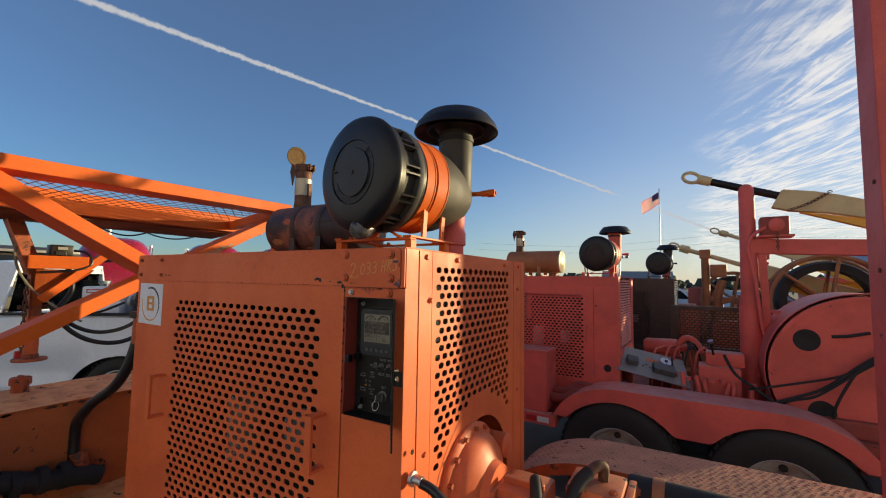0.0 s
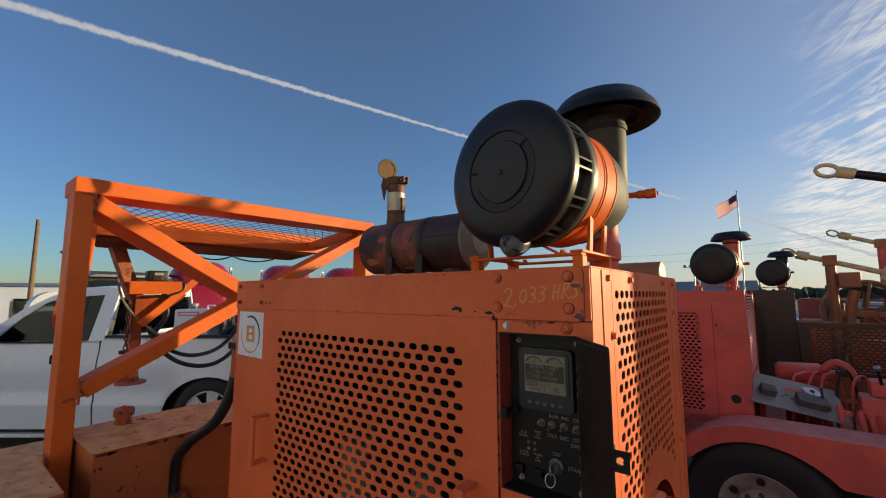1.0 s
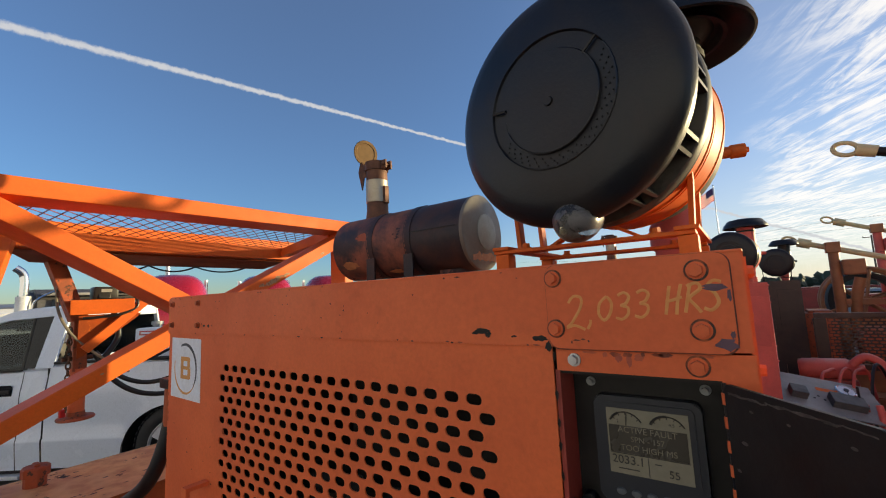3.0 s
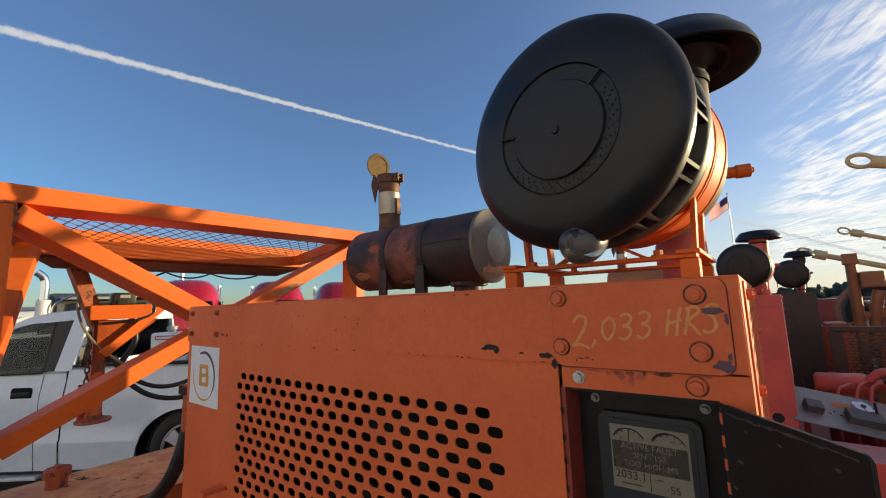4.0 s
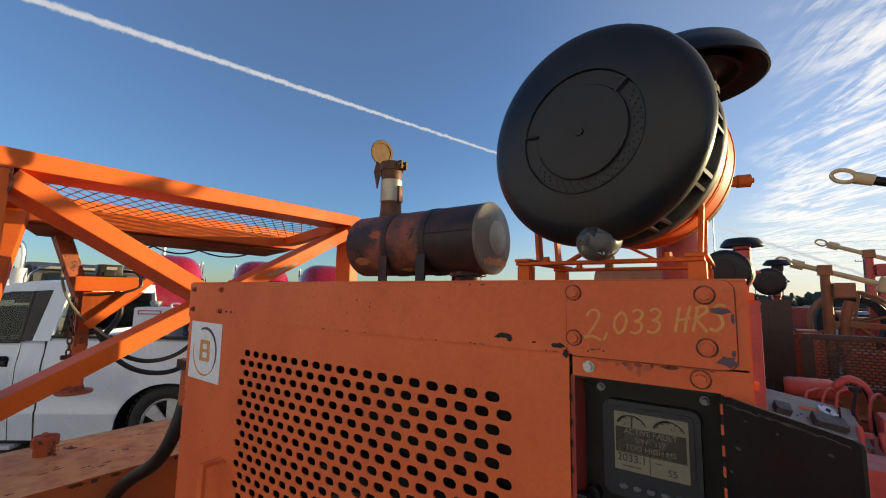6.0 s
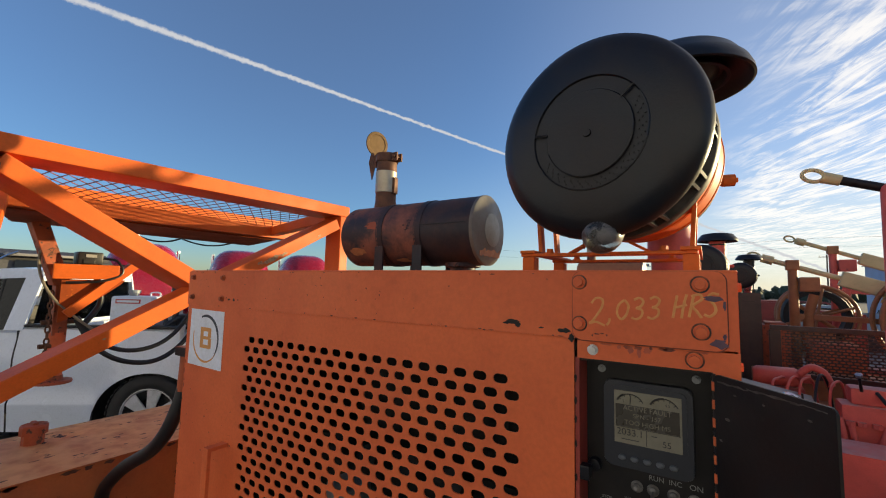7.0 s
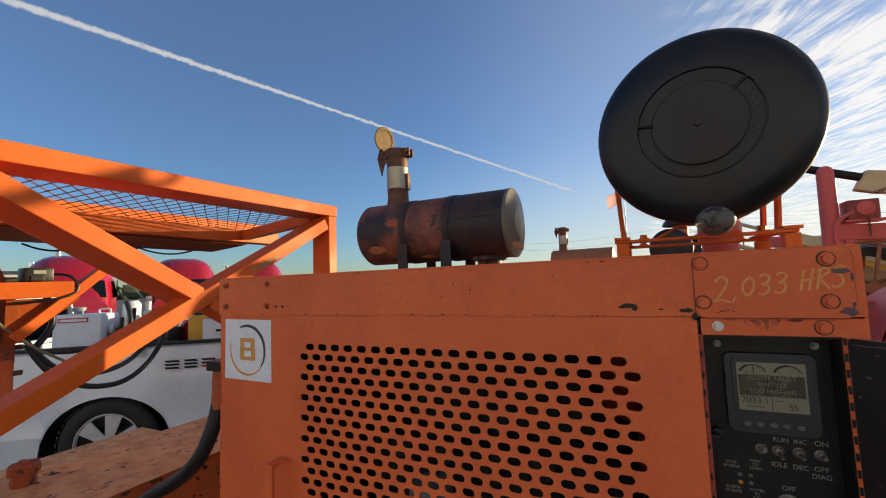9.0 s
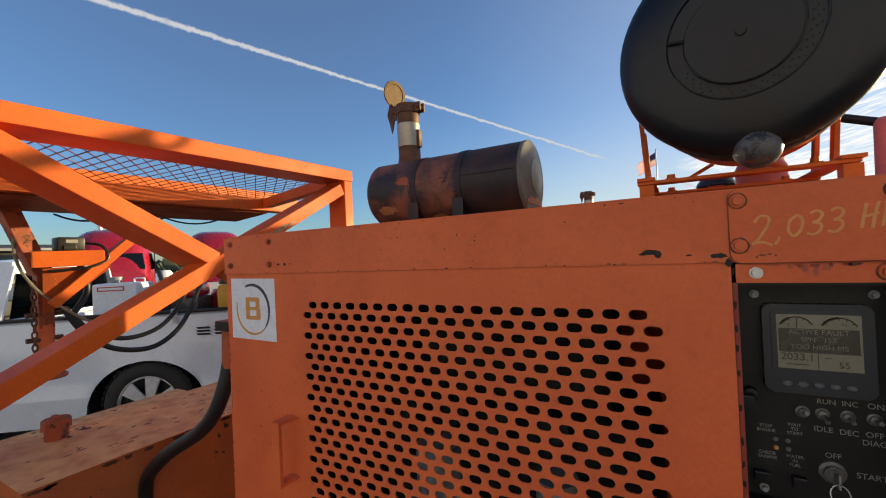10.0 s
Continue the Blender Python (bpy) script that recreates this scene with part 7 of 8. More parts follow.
        upper([(1.572, 1.35), (2.08, 1.342), (2.66, 1.342), (2.385, 1.65), (2.138, 1.83), (1.895, 1.898), (1.625, 1.908)], "door_window", GLASS, s, -0.015, 0.004, None, "side window glass").visible_shadow = False
        upper([(1.57, 1.338), (2.08, 1.330), (2.66, 1.330), (2.66, 1.348), (2.08, 1.348), (1.57, 1.356)], "window_seal", BLACK, s, 0.004, 0.03)
        pocket = part("door_handle", slab(rounded(1.625, 1.865, 1.035, 1.195, 0.03), 0.008, Matrix(((1, 0, 0, 0), (0, 0, s, s * 0.966), (0, 1, 0, 0), (0, 0, 0, 1))), 0.002), TINT, door, "black recessed door handle")
        part("pull", box(1.64, 1.85, s * 0.972, s * 0.990, 1.105, 1.145, 0.008), BLACK, pocket)
        part("mirror", box(2.62, 2.74, s * 0.98, s * 1.22, 1.36, 1.60, 0.03), BLACK, t, smooth=True)
        part("seam", box(1.256, 1.274, s * 0.90, s * 0.945, 0.34, 1.36), DARK, t)
        part("running_board", box(1.45, 2.75, s * 0.88, s * 1.02, 0.215, 0.255, 0.012), CHROME_DULL, t, smooth=True)
        part("rocker", box(1.25, 2.75, s * 0.86, s * 0.93, 0.25, 0.305, 0.01), BLACK, t)
    own = slab([(-0.80, 0), (0.80, 0), (0.66, 0.66), (-0.66, 0.66)], 0.006, Matrix.Translation((2.93, 0, 1.27)) @ Matrix(((0, -0.74, 0.67, 0), (1, 0, 0, 0), (0, 0.67, 0.74, 0), (0, 0, 0, 1))))
    part("windscreen", own, GLASS, t).visible_shadow = False
    own = slab([(-0.80, 1.42), (0.80, 1.42), (0.70, 1.90), (-0.70, 1.90)], 0.006, Matrix.Translation((1.235, 0, 0)) @ END)
    part("rear_window", own, GLASS, t).visible_shadow = False
    part("cab_back", box(1.225, 1.26, -0.90, 0.90, 0.60, 1.42, 0.01), WHITE_CAR, t)
    part("back_header", box(1.225, 1.26, -0.76, 0.76, 1.90, 2.03, 0.01), WHITE_CAR, t)
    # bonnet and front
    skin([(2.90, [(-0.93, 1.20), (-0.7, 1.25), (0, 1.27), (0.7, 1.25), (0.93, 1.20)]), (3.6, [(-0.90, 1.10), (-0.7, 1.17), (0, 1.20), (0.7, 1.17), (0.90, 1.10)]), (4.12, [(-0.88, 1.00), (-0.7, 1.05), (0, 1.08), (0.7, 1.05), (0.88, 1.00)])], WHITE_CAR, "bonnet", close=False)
    part("front_end", box(4.1, 4.22, -0.90, 0.90, 0.45, 1.02, 0.04), CHROME, t, smooth=True)
    part("underbody", box(-1.1, 4.0, -0.5, 0.5, 0.34, 0.60, 0.03), DARK, t)
    # inside: seats, wheel, dash
    part("dashboard", box(2.60, 2.92, -0.80, 0.80, 0.95, 1.25, 0.05), BLACK, t, smooth=True)
    for y in (-0.38, 0.38):
        own = box(1.55, 1.78, y - 0.25, y + 0.25, 0.85, 1.42, 0.07)
        box(1.57, 1.68, y - 0.13, y + 0.13, 1.42, 1.60, 0.05, own)
        part("seat", own, ENGINE_DARK, t, smooth=True)
    a = [2 * math.pi * i / 16 for i in range(17)]
    part("steering_wheel", tube([(2.38 - 0.07 * math.sin(q), 0.42 + 0.19 * math.cos(q), 1.32 + 0.17 * math.sin(q)) for q in a], 0.016, 8, steps=2), BLACK, t, smooth=True)
    part("inside_mirror", box(2.15, 2.18, 0.15, 0.42, 1.76, 1.82, 0.01), BLACK, t)
    # wheels
    for x in (0.0, 3.2):
        for s in (1, -1):
            wm = Matrix.Translation((x, s * 0.86, 0.462))
            w = wheel(wm, t, 0.448, 0.25, 0.296, face=s, rim_mat=DARK, spokes=1)
            for k in range(6):
                own = bmesh.new()
                q = 2 * math.pi * k / 6 + 0.35
                mm = wm @ Matrix.Diagonal((1.085, 1, 1.085, 1)) @ Matrix.Rotation(q, 4, "Y")
                slab([(0.04, -0.032), (0.255, -0.072), (0.262, 0.072), (0.04, 0.032)], 0.02, mm @ Matrix.Translation((0, s * 0.118, 0)) @ SIDE, 0.004, own)
                part("spoke", own, CHROME_DULL, w, "bright alloy spoke")
            own = lathe([(0.284, 0.10), (0.300, 0.128), (0.289, 0.132), (0.274, 0.11)], (0, 0, 0), (0, s, 0), 40)
            own.transform(wm)
            part("rim_lip", own, ALLOY, w, smooth=True)
            own = lathe([(0.0, 0.128), (0.055, 0.124), (0.062, 0.10)], (0, 0, 0), (0, s, 0), 24)
            own.transform(wm)
            part("hub_cap", own, ALLOY, w, smooth=True)
    for s in (1, -1):
        own = lathe([(0.60, -0.06), (0.60, -0.10), (0.54, -0.40), (0.46, -0.42)], (0, s * 1.0, 0.42), (0, s * 9, 0.42), 40)
        part("wheel_housing", own, DARK, t, smooth=True)
    # badge as plain bars
    for k, (x, w2) in enumerate(((-0.57, 0.15), (-0.745, 0.14), (-0.915, 0.15))):
        for z in (1.152, 1.186, 1.220):
            part("badge_bar", slab([(x - w2 / 2, z), (x + w2 / 2 - 0.02, z), (x + w2 / 2, z + 0.022), (x - w2 / 2 + 0.02, z + 0.022)], 0.004, Matrix.Translation((0, 0.981, 0)) @ SIDE_IN), REFLECT_RED if k == 2 and z < 1.16 else BLACK, t)
    # the long bed sets the cab and the front axle further forward
    for ob in t.children_recursive:
        for v in ob.data.vertices:
            if v.co.x > 1.2:
                v.co.x += 0.17
    return t


CHROME_DULL = surface("dull_alloy", (0.70, 0.70, 0.72), 0.4, metal=0.2, second=(0.4, 0.39, 0.38), amount=0.4, scale=20)
TINT = surface("tinted_glass", (0.008, 0.011, 0.015), 0.10, amount=0.2, bump=0.0, spec=0.3)
SIDE_IN = Matrix(((1, 0, 0, 0), (0, 0, 1, 0), (0, 1, 0, 0), (0, 0, 0, 1)))


HEAD = -2.49
wheel_at, beside = Vector((-5.235, 1.497, 0)), Vector((-math.sin(HEAD), math.cos(HEAD), 0))
TRUCK = Matrix.Translation(wheel_at - beside * 0.94) @ Matrix.Rotation(HEAD, 4, "Z")
pickup(TRUCK)


def bed_load():
    """What stands in the pickup's bed: white plastic tank, red engine parts, yellow motor, hoses."""
    a = thing("plastic_tank", (0.55, 0.35, 0.82), "white plastic fluid tank in the pickup bed", "tank", m=TRUCK)
    part("body", box(0.28, 0.74, 0.25, 0.62, 0.82, 1.74, 0.03), WHITE, a, smooth=True)
    part("neck", lathe([(0.05, 0), (0.05, 0.03), (0.065, 0.03), (0.065, 0.07), (0, 0.075)], (0.60, 0.42, 1.74), (0.60, 0.42, 9), 20), ENGINE_GREY, a, smooth=True)
    part("handle", tube([(0.30, 0.42, 1.73), (0.30, 0.42, 1.78), (0.40, 0.42, 1.78), (0.40, 0.42, 1.73)], 0.010, 8), WHITE, a, smooth=True)
    part("red_label", box(0.40, 0.68, 0.621, 0.624, 1.655, 1.705), REFLECT_RED, a, "red label with plain bars")
    part("label_bar", box(0.415, 0.665, 0.625, 0.626, 1.667, 1.693), WHITE, a)
    e = thing("pump_engine", (-0.1, 0.2, 0.82), "red and black pump engine with hoses in the pickup bed", "engine", m=TRUCK)
    part("base", box(-0.45, 0.25, -0.15, 0.55, 0.82, 1.10, 0.02), BLACK, e)
    part("block", box(-0.30, 0.15, 0.0, 0.45, 1.10, 1.52, 0.04), ENGINE_DARK, e, smooth=True)
    part("cover", box(-0.28, 0.02, 0.04, 0.42, 1.525, 1.66, 0.03), TRUCK_RED, e, smooth=True)
    part("gauge", rod((-0.32, 0.40, 1.72), (-0.32, 0.46, 1.72), 0.05, n=20), CHROME_DULL, e, smooth=True)
    for k in range(3):
        part("pipe", rod((0.05 + 0.06 * k, 0.50, 1.40), (0.03 + 0.06 * k, 0.47, 1.78 - 0.05 * k), 0.020, n=12), (HOSE, CHROME_DULL, HOSE)[k], e, smooth=True)
    part("filter", lathe([(0, 0), (0.09, 0), (0.09, 0.20), (0.06, 0.24), (0, 0.24)], (0.16, 0.25, 1.62), (0.16, 0.25, 9), 20), WHITE, e, smooth=True)
    part("neck_pipe", lathe([(0.03, 0), (0.03, 0.12), (0.05, 0.13), (0.05, 0.18), (0.03, 0.19), (0.03, 0.30), (0, 0.30)], (-0.10, 0.45, 1.55), (-0.10, 0.45, 9), 18), CHROME_DULL, e, smooth=True)
    part("flange", lathe([(0, 0), (0.07, 0), (0.07, 0.04), (0, 0.04)], (0.22, 0.45, 1.55), (9, 0.45, 1.55), 16), CHROME_DULL, e, smooth=True)
    y = thing("yellow_motor", (-0.75, 0.2, 0.82), "yellow motor housing in the pickup bed", "motor", m=TRUCK)
    part("housing", box(-0.86, -0.50, 0.0, 0.45, 0.82, 1.66, 0.06), YELLOW, y, smooth=True)
    part("cap", lathe([(0.16, 0), (0.16, 0.05), (0.10, 0.10), (0, 0.11)], (-0.62, 0.22, 1.66), (-0.62, 0.22, 9), 20), BLACK, y, smooth=True)
    r = thing("red_drum", (-0.45, 0.0, 0.82), "red plastic drum in the pickup bed", "drum", m=TRUCK)
    part("body", lathe([(0, 0), (0.20, 0), (0.21, 0.03), (0.21, 0.70), (0.18, 0.76), (0, 0.77)], (-0.45, -0.1, 0.82), (-0.45, -0.1, 9), 24), TRUCK_RED, r, smooth=True)
    w = thing("white_box", (-1.0, 0.6, 0.82), "white steel box in the pickup bed", "box", m=TRUCK)
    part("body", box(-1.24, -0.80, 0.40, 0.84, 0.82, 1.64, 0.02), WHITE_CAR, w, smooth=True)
    part("latch", box(-1.06, -0.94, 0.841, 0.855, 1.50, 1.525, 0.005), BLACK, w)
    for k, pts in enumerate((([(-0.05, 0.62, 1.50), (0.0, 0.80, 1.40), (0.08, 0.70, 1.15)]), ([(0.20, 0.45, 1.55), (0.10, 0.60, 1.45), (-0.05, 0.62, 1.25)]), ([(0.10, 0.50, 1.86), (0.02, 0.56, 1.62), (0.06, 0.60, 1.2)]))):
        h = thing("bed_hose", pts[0], "black hose over the pump engine", "hose", "bed hoses", m=TRUCK)
        part("rubber", tube(pts, 0.025, 10), HOSE, h, smooth=True)
    h = thing("bed_cleat", (-0.3, 0.95, 1.425), "chrome cleat on the bed rail", "cleat", m=TRUCK)
    part("body", lathe([(0.025, 0), (0.025, 0.10), (0.032, 0.11), (0.032, 0.16), (0, 0.165)], (-0.28, 0.97, 1.29), (-0.28, 0.97, 9), 16), CHROME_DULL, h, smooth=True)


bed_load()


# ---- machines and vehicles further off ----
STAND = stood((1.6, 7.64, 1.92), (0.237, -0.437, -0.110), -0.042, 0.9578)
M3 = Matrix.Translation((0.28, 6.15, 0.095))
enclosure("engine_enclosure", M3, BROWN_BLACK, "black sheet-steel engine enclosure behind the red one", full=False)
air_cleaner(M3, BLACK, "black air cleaner on the black enclosure", full=False)
bed3 = trailer_bed(Matrix(), TAN, "tan-orange trailer chassis of the black machine", -2.0, 3.6, 5.3, 7.2, 0.90)
for x in (0.2, 1.3):
    wheel(Matrix.Translation((x, 5.35, 0.45)), bed3, 0.45, 0.24, 0.24, face=-1)
    wheel(Matrix.Translation((x, 7.05, 0.45)), bed3, 0.45, 0.24, 0.24, face=1)
part("rail_box", box(0.15, 2.2, 5.6, 6.4, 0.90, 1.13, 0.01), TAN, bed3)


def spoked_reel(c, r, label, tilt=0.0):
    """Open pipe reel with spokes and coiled dark cable."""
    c = Vector(c)
    g = thing("cable_reel", (c.x, c.y, c.z - r), label, "cable reel")
    for dy in (-0.22, 0.22):
        pts = [c + Vector((r * math.cos(2 * math.pi * i / 28), dy, r * math.sin(2 * math.pi * i / 28))) for i in range(29)]
        ring = part("rim", tube(pts, 0.028, 8, steps=2), TAN, g, "tan pipe rim", smooth=True)
        for k in range(6):
            a = 2 * math.pi * k / 6 + 0.35
            part("spoke", rod(c + Vector((0, dy, 0)), c + Vector((r * math.cos(a), dy, r * math.sin(a))), 0.022, n=8), TAN, ring, smooth=True)
    part("cable_coil", lathe([(r * 0.70, -0.16), (r * 0.86, -0.17), (r * 0.90, -0.10), (r * 0.90, 0.10), (r * 0.86, 0.17), (r * 0.70, 0.16), (r * 0.70, -0.16)], c, c + Vector((0, 1, 0)), 40), RUBBER, g, "coiled black cable", smooth=True)
    part("drum", lathe([(0, -0.24), (r * 0.14, -0.24), (r * 0.16, -0.21), (r * 0.16, 0.21), (0, 0.24)], c, c + Vector((0, 1, 0)), 32), TAN, g, smooth=True)
    part("cradle", box(c.x - 0.2, c.x + 0.2, c.y - 0.3, c.y + 0.3, c.z - r - 0.2, c.z - r * 0.4, 0.02), TAN, g)


spoked_reel((2.05, 6.6, 1.78), 0.62, "tan spoked reel with coiled black cable")
spoked_reel((1.1, 8.6, 1.72), 0.5, "tan spoked reel with coiled black cable, further off")
spoked_reel((3.9, 8.9, 1.85), 0.72, "large tan spoked reel with black cable")


def far_boom(tip, foot, mast_x, paint, name_label, base=0.9, jaw=True):
    """A pulling boom resting on its mast."""
    tip, foot = Vector(tip), Vector(foot)
    way = (foot - tip).normalized()
    b = thing("boom", (foot.x, foot.y, foot.z), name_label, "boom", "far booms")
    part("rod", rod(tip, tip + way * 0.9, 0.035, n=12), CREAM, b, smooth=True)
    part("collar", rod(tip + way * 0.02, tip + way * 0.16, 0.062, n=12), CREAM, b, smooth=True)
    if jaw:
        up = Vector((0, 0, 1)).cross(way).cross(way).normalized()
        part("pulling_eye", tube([tip - way * 0.07 + way * (0.075 * math.cos(2 * math.pi * i / 12)) + up * (0.05 * math.sin(2 * math.pi * i / 12)) for i in range(13)], 0.016, 8, steps=2), CREAM, b, smooth=True)
    else:
        part("wire_end", rod(tip - way * 0.2, tip, 0.012, n=8), BLACK, b)
    part("jaw", bar(tip + way * 0.9, foot, 0.12, 0.20, 0.02), CREAM, b)
    part("yellow_plate", bar(tip + way * 1.3 - Vector((0, 0, 0.14)), foot - Vector((0, 0, 0.16)), 0.08, 0.08, 0.01), YELLOW, b)
    p = tip + way * ((mast_x - tip.x) / way.x)
    k = thing("mast", (p.x, p.y, base), "faded red mast carrying a boom", "mast", "far masts")
    part("column", rod((p.x, p.y, base), (p.x, p.y, p.z + 0.06), 0.062, 0.055, n=16), paint, k, smooth=True)
    part("saddle", box(p.x - 0.075, p.x + 0.075, p.y - 0.07, p.y + 0.07, p.z - 0.06, p.z + 0.08, 0.01), TAN, k)
    part("winch", box(p.x + 0.06, p.x + 0.28, p.y - 0.10, p.y + 0.10, p.z - 0.36, p.z - 0.16, 0.02), paint, k)
    part("cross_beam", bar((p.x, p.y, p.z - 0.70), (p.x + 2.4, p.y, p.z - 0.76), 0.07, 0.07, 0.006), paint, k)
    part("arm", tube([(p.x + 0.22, p.y, p.z - 0.4), (p.x + 0.15, p.y, p.z - 0.7), (p.x + 0.12, p.y, p.z - 1.2)], 0.06, 10), paint, k, smooth=True)
    part("footing", box(p.x - 0.3, p.x + 2.4, p.y - 0.3, p.y + 0.3, 0.0, base, 0.02), RED_DARK, k)


far_boom((0.32, 6.9, 2.60), (2.6, 6.9, 1.80), 0.68, TAN, "cream boom lying on a tan mast")
far_boom((0.92, 9.0, 3.05), (3.6, 9.0, 1.95), 1.42, RED, "cream boom with pulling eye on a red mast")
far_boom((2.9, 7.7, 2.55), (5.0, 7.7, 2.25), 3.3, RED, "cream boom on a red mast beside the reels")


def deck_box(x0, x1, y0, y1, z0, z1, mat, label, name="machine_block"):
    b = thing(name, ((x0 + x1) / 2, (y0 + y1) / 2, z0), label, "machine block", "far machine blocks")
    part("body", box(x0, x1, y0, y1, z0, z1, 0.02), mat, b, smooth=True)
    part("lid", box(x0 + 0.04, x1 - 0.04, y0 + 0.04, y1 - 0.04, z1 - 0.01, z1 + 0.03, 0.01), mat, b, smooth=True)
    part("leg", box((x0 + x1) / 2 - 0.15, (x0 + x1) / 2 + 0.15, (y0 + y1) / 2 - 0.15, (y0 + y1) / 2 + 0.15, 0.0, z0 + 0.01), DARK, b)


for a in ((0.28, 0.58, 6.3, 6.9, 1.05, 1.66, RUST_ORANGE, "tan steel cabinet on a far trailer"), (0.75, 1.25, 6.2, 6.7, 1.0, 1.45, RUST_ORANGE, "rusty orange machine block"),
          (1.2, 1.9, 9.6, 10.6, 0.9, 1.75, RED_DARK, "dark red machine housing"), (2.3, 3.2, 9.6, 10.5, 0.9, 1.9, RED_DARK, "dark red machine housing behind reels"),
          (4.2, 5.2, 7.6, 8.6, 0.9, 1.95, RED, "faded red machine housing"), (0.3, 1.0, 10.6, 11.6, 0.8, 1.9, RED_DARK, "dark red housing far behind"),
          (3.2, 3.9, 6.3, 6.9, 1.0, 1.75, YELLOW, "yellow machine block on a far trailer"), (2.66, 3.06, 9.1, 9.55, 1.2, 2.2, YELLOW, "bright yellow motor housing beside the reels")):
    deck_box(*a)


STAND = Matrix.Translation((0.9, 0, 0))


def plain_car(m, paint, label, length=4.6, height=1.6):
    """A distant car: body with cabin, windows, wheels."""
    c = thing("parked_car", (0, 0, 0), label, "car", "parked cars", m=m)
    h = length / 2
    prof = [(-h, 0.45), (-h, 0.95), (-h * 0.55, 1.02), (-h * 0.38, height), (h * 0.22, height), (h * 0.50, 1.0), (h * 0.95, 0.88), (h, 0.5)]
    part("body", slab(prof, 1.7, Matrix.Translation((0, 0.85, 0)) @ SIDE, 0.06), paint, c, smooth=True)
    for s in (1, -1):
        win = [(-h * 0.48, 1.05), (-h * 0.34, height - 0.10), (h * 0.18, height - 0.10), (h * 0.38, 1.05)]
        part("side_window", slab(win, 0.01, Matrix.Translation((0, 0.86 * s + 0.005, 0)) @ SIDE), TINT, c)
        for x in (-h * 0.62, h * 0.62):
            part("wheel", rod((x, s * 0.70, 0.34), (x, s * 0.87, 0.34), 0.34, n=20), RUBBER, c, smooth=True)
    part("windscreen", slab([(-0.7, 1.03), (0.7, 1.03), (0.6, height - 0.1), (-0.6, height - 0.1)], 0.01, Matrix.Translation((h * 0.40, 0, 0)) @ Matrix.Rotation(radians(-22), 4, "Y") @ Matrix.Translation((0.45, 0, -0.15)) @ END), TINT, c)


for x, y, rot, paint, lab in ((2.3, 20, 20, CAR_BLUE, "pale blue parked car across the yard"), (5.8, 23, 160, CAR_BLUE, "pale blue parked car"), (-1.0, 26, 10, WHITE_CAR, "white parked car far across the yard"),
                              (9.5, 24, 30, WHITE_CAR, "white parked car beyond the reels"), (13, 22, 10, CAR_BLUE, "blue parked car beyond the machines"), (4.0, 30, 0, RED_DARK, "dark red parked car in the back row")):
    plain_car(pose(x, y, 0, 0, 0, rot), paint, lab)
plain_car(pose(8.7, 24.6, 0, 0, 0, 6), WHITE_CAR, "tall white parked van beyond the reels", 5.4, 2.7)


STAND = Matrix()


def red_cab(m, label):
    """Rounded red truck cab with crowned roof fairing, sloping bonnet, windscreen and exhaust stacks."""
    c = thing("truck_tractor", (0, 0, 0), label, "truck", "red trucks", m=m)

    def loft(stations, name, mat, note=""):
        own, rings = bmesh.new(), []
        for x, half, z0, z1 in stations:
            ring = []
            for k in range(21):
                a = math.pi * k / 20
                ca, sa = math.cos(a), math.sin(a)
                ring.append(own.verts.new((x, half * math.copysign(abs(ca) ** 0.55, ca), z0 + (z1 - z0) * sa ** 0.55)))
            rings.append(ring)
        for p, q in zip(rings, rings[1:]):
            for k in range(20):
                own.faces.new((p[k], q[k], q[k + 1], p[k + 1]))
            own.faces.new((p[20], q[20], q[0], p[0]))
        own.faces.new(rings[0]), own.faces.new(rings[-1][::-1])
        return part(name, own, mat, c, note, smooth=True)

    cab = loft([(-1.3, 1.10, 0.7, 3.0), (-1.0, 1.12, 0.7, 3.12), (-0.2, 1.12, 0.7, 3.14), (0.3, 1.08, 0.7, 3.02), (0.62, 1.0, 0.7, 2.72), (0.85, 0.98, 0.7, 2.45), (1.05, 0.98, 0.7, 1.9)], "cab", TRUCK_RED, "glossy red cab with crowned roof")
    loft([(1.0, 0.95, 0.7, 1.50), (1.8, 0.92, 0.7, 1.45), (2.5, 0.85, 0.7, 1.35), (2.75, 0.78, 0.75, 1.2)], "bonnet", TRUCK_RED)
    part("windscreen", slab([(-0.84, 1.92), (0.84, 1.92), (0.78, 2.42), (-0.78, 2.42)], 0.02, Matrix.Translation((1.46, 0, 0)) @ Matrix.Rotation(radians(-14), 4, "Y") @ END), TINT, cab)
    part("grille", box(2.72, 2.78, -0.45, 0.45, 0.8, 1.35, 0.02), CHROME_DULL, c)
    for s in (1, -1):
        part("side_window", slab([(-0.55, 1.85), (0.60, 1.85), (0.45, 2.36), (-0.5, 2.38)], 0.02, Matrix.Translation((0, s * 1.09 + 0.01, 0)) @ SIDE), TINT, cab)
        part("chimney", rod((-1.45, s * 0.95, 0.9), (-1.45, s * 0.95, 3.0), 0.07, n=16), CHROME, c, smooth=True)
        for x in (2.0, -1.6, -2.8):
            part("wheel", rod((x, s * 0.75, 0.52), (x, s * 1.08, 0.52), 0.52, n=24), RUBBER, c, smooth=True)
    part("frame_rail", box(-3.4, -1.2, -0.45, 0.45, 0.7, 0.95, 0.02), BLACK, c)


red_cab(pose(-15.2, 8.4, 0.0, 0, 0, -28), "glossy red truck cab parked behind the pickup")
red_cab(pose(-14.6, 11.0, 0.0, 0, 0, -30), "glossy red truck cab in the row behind")
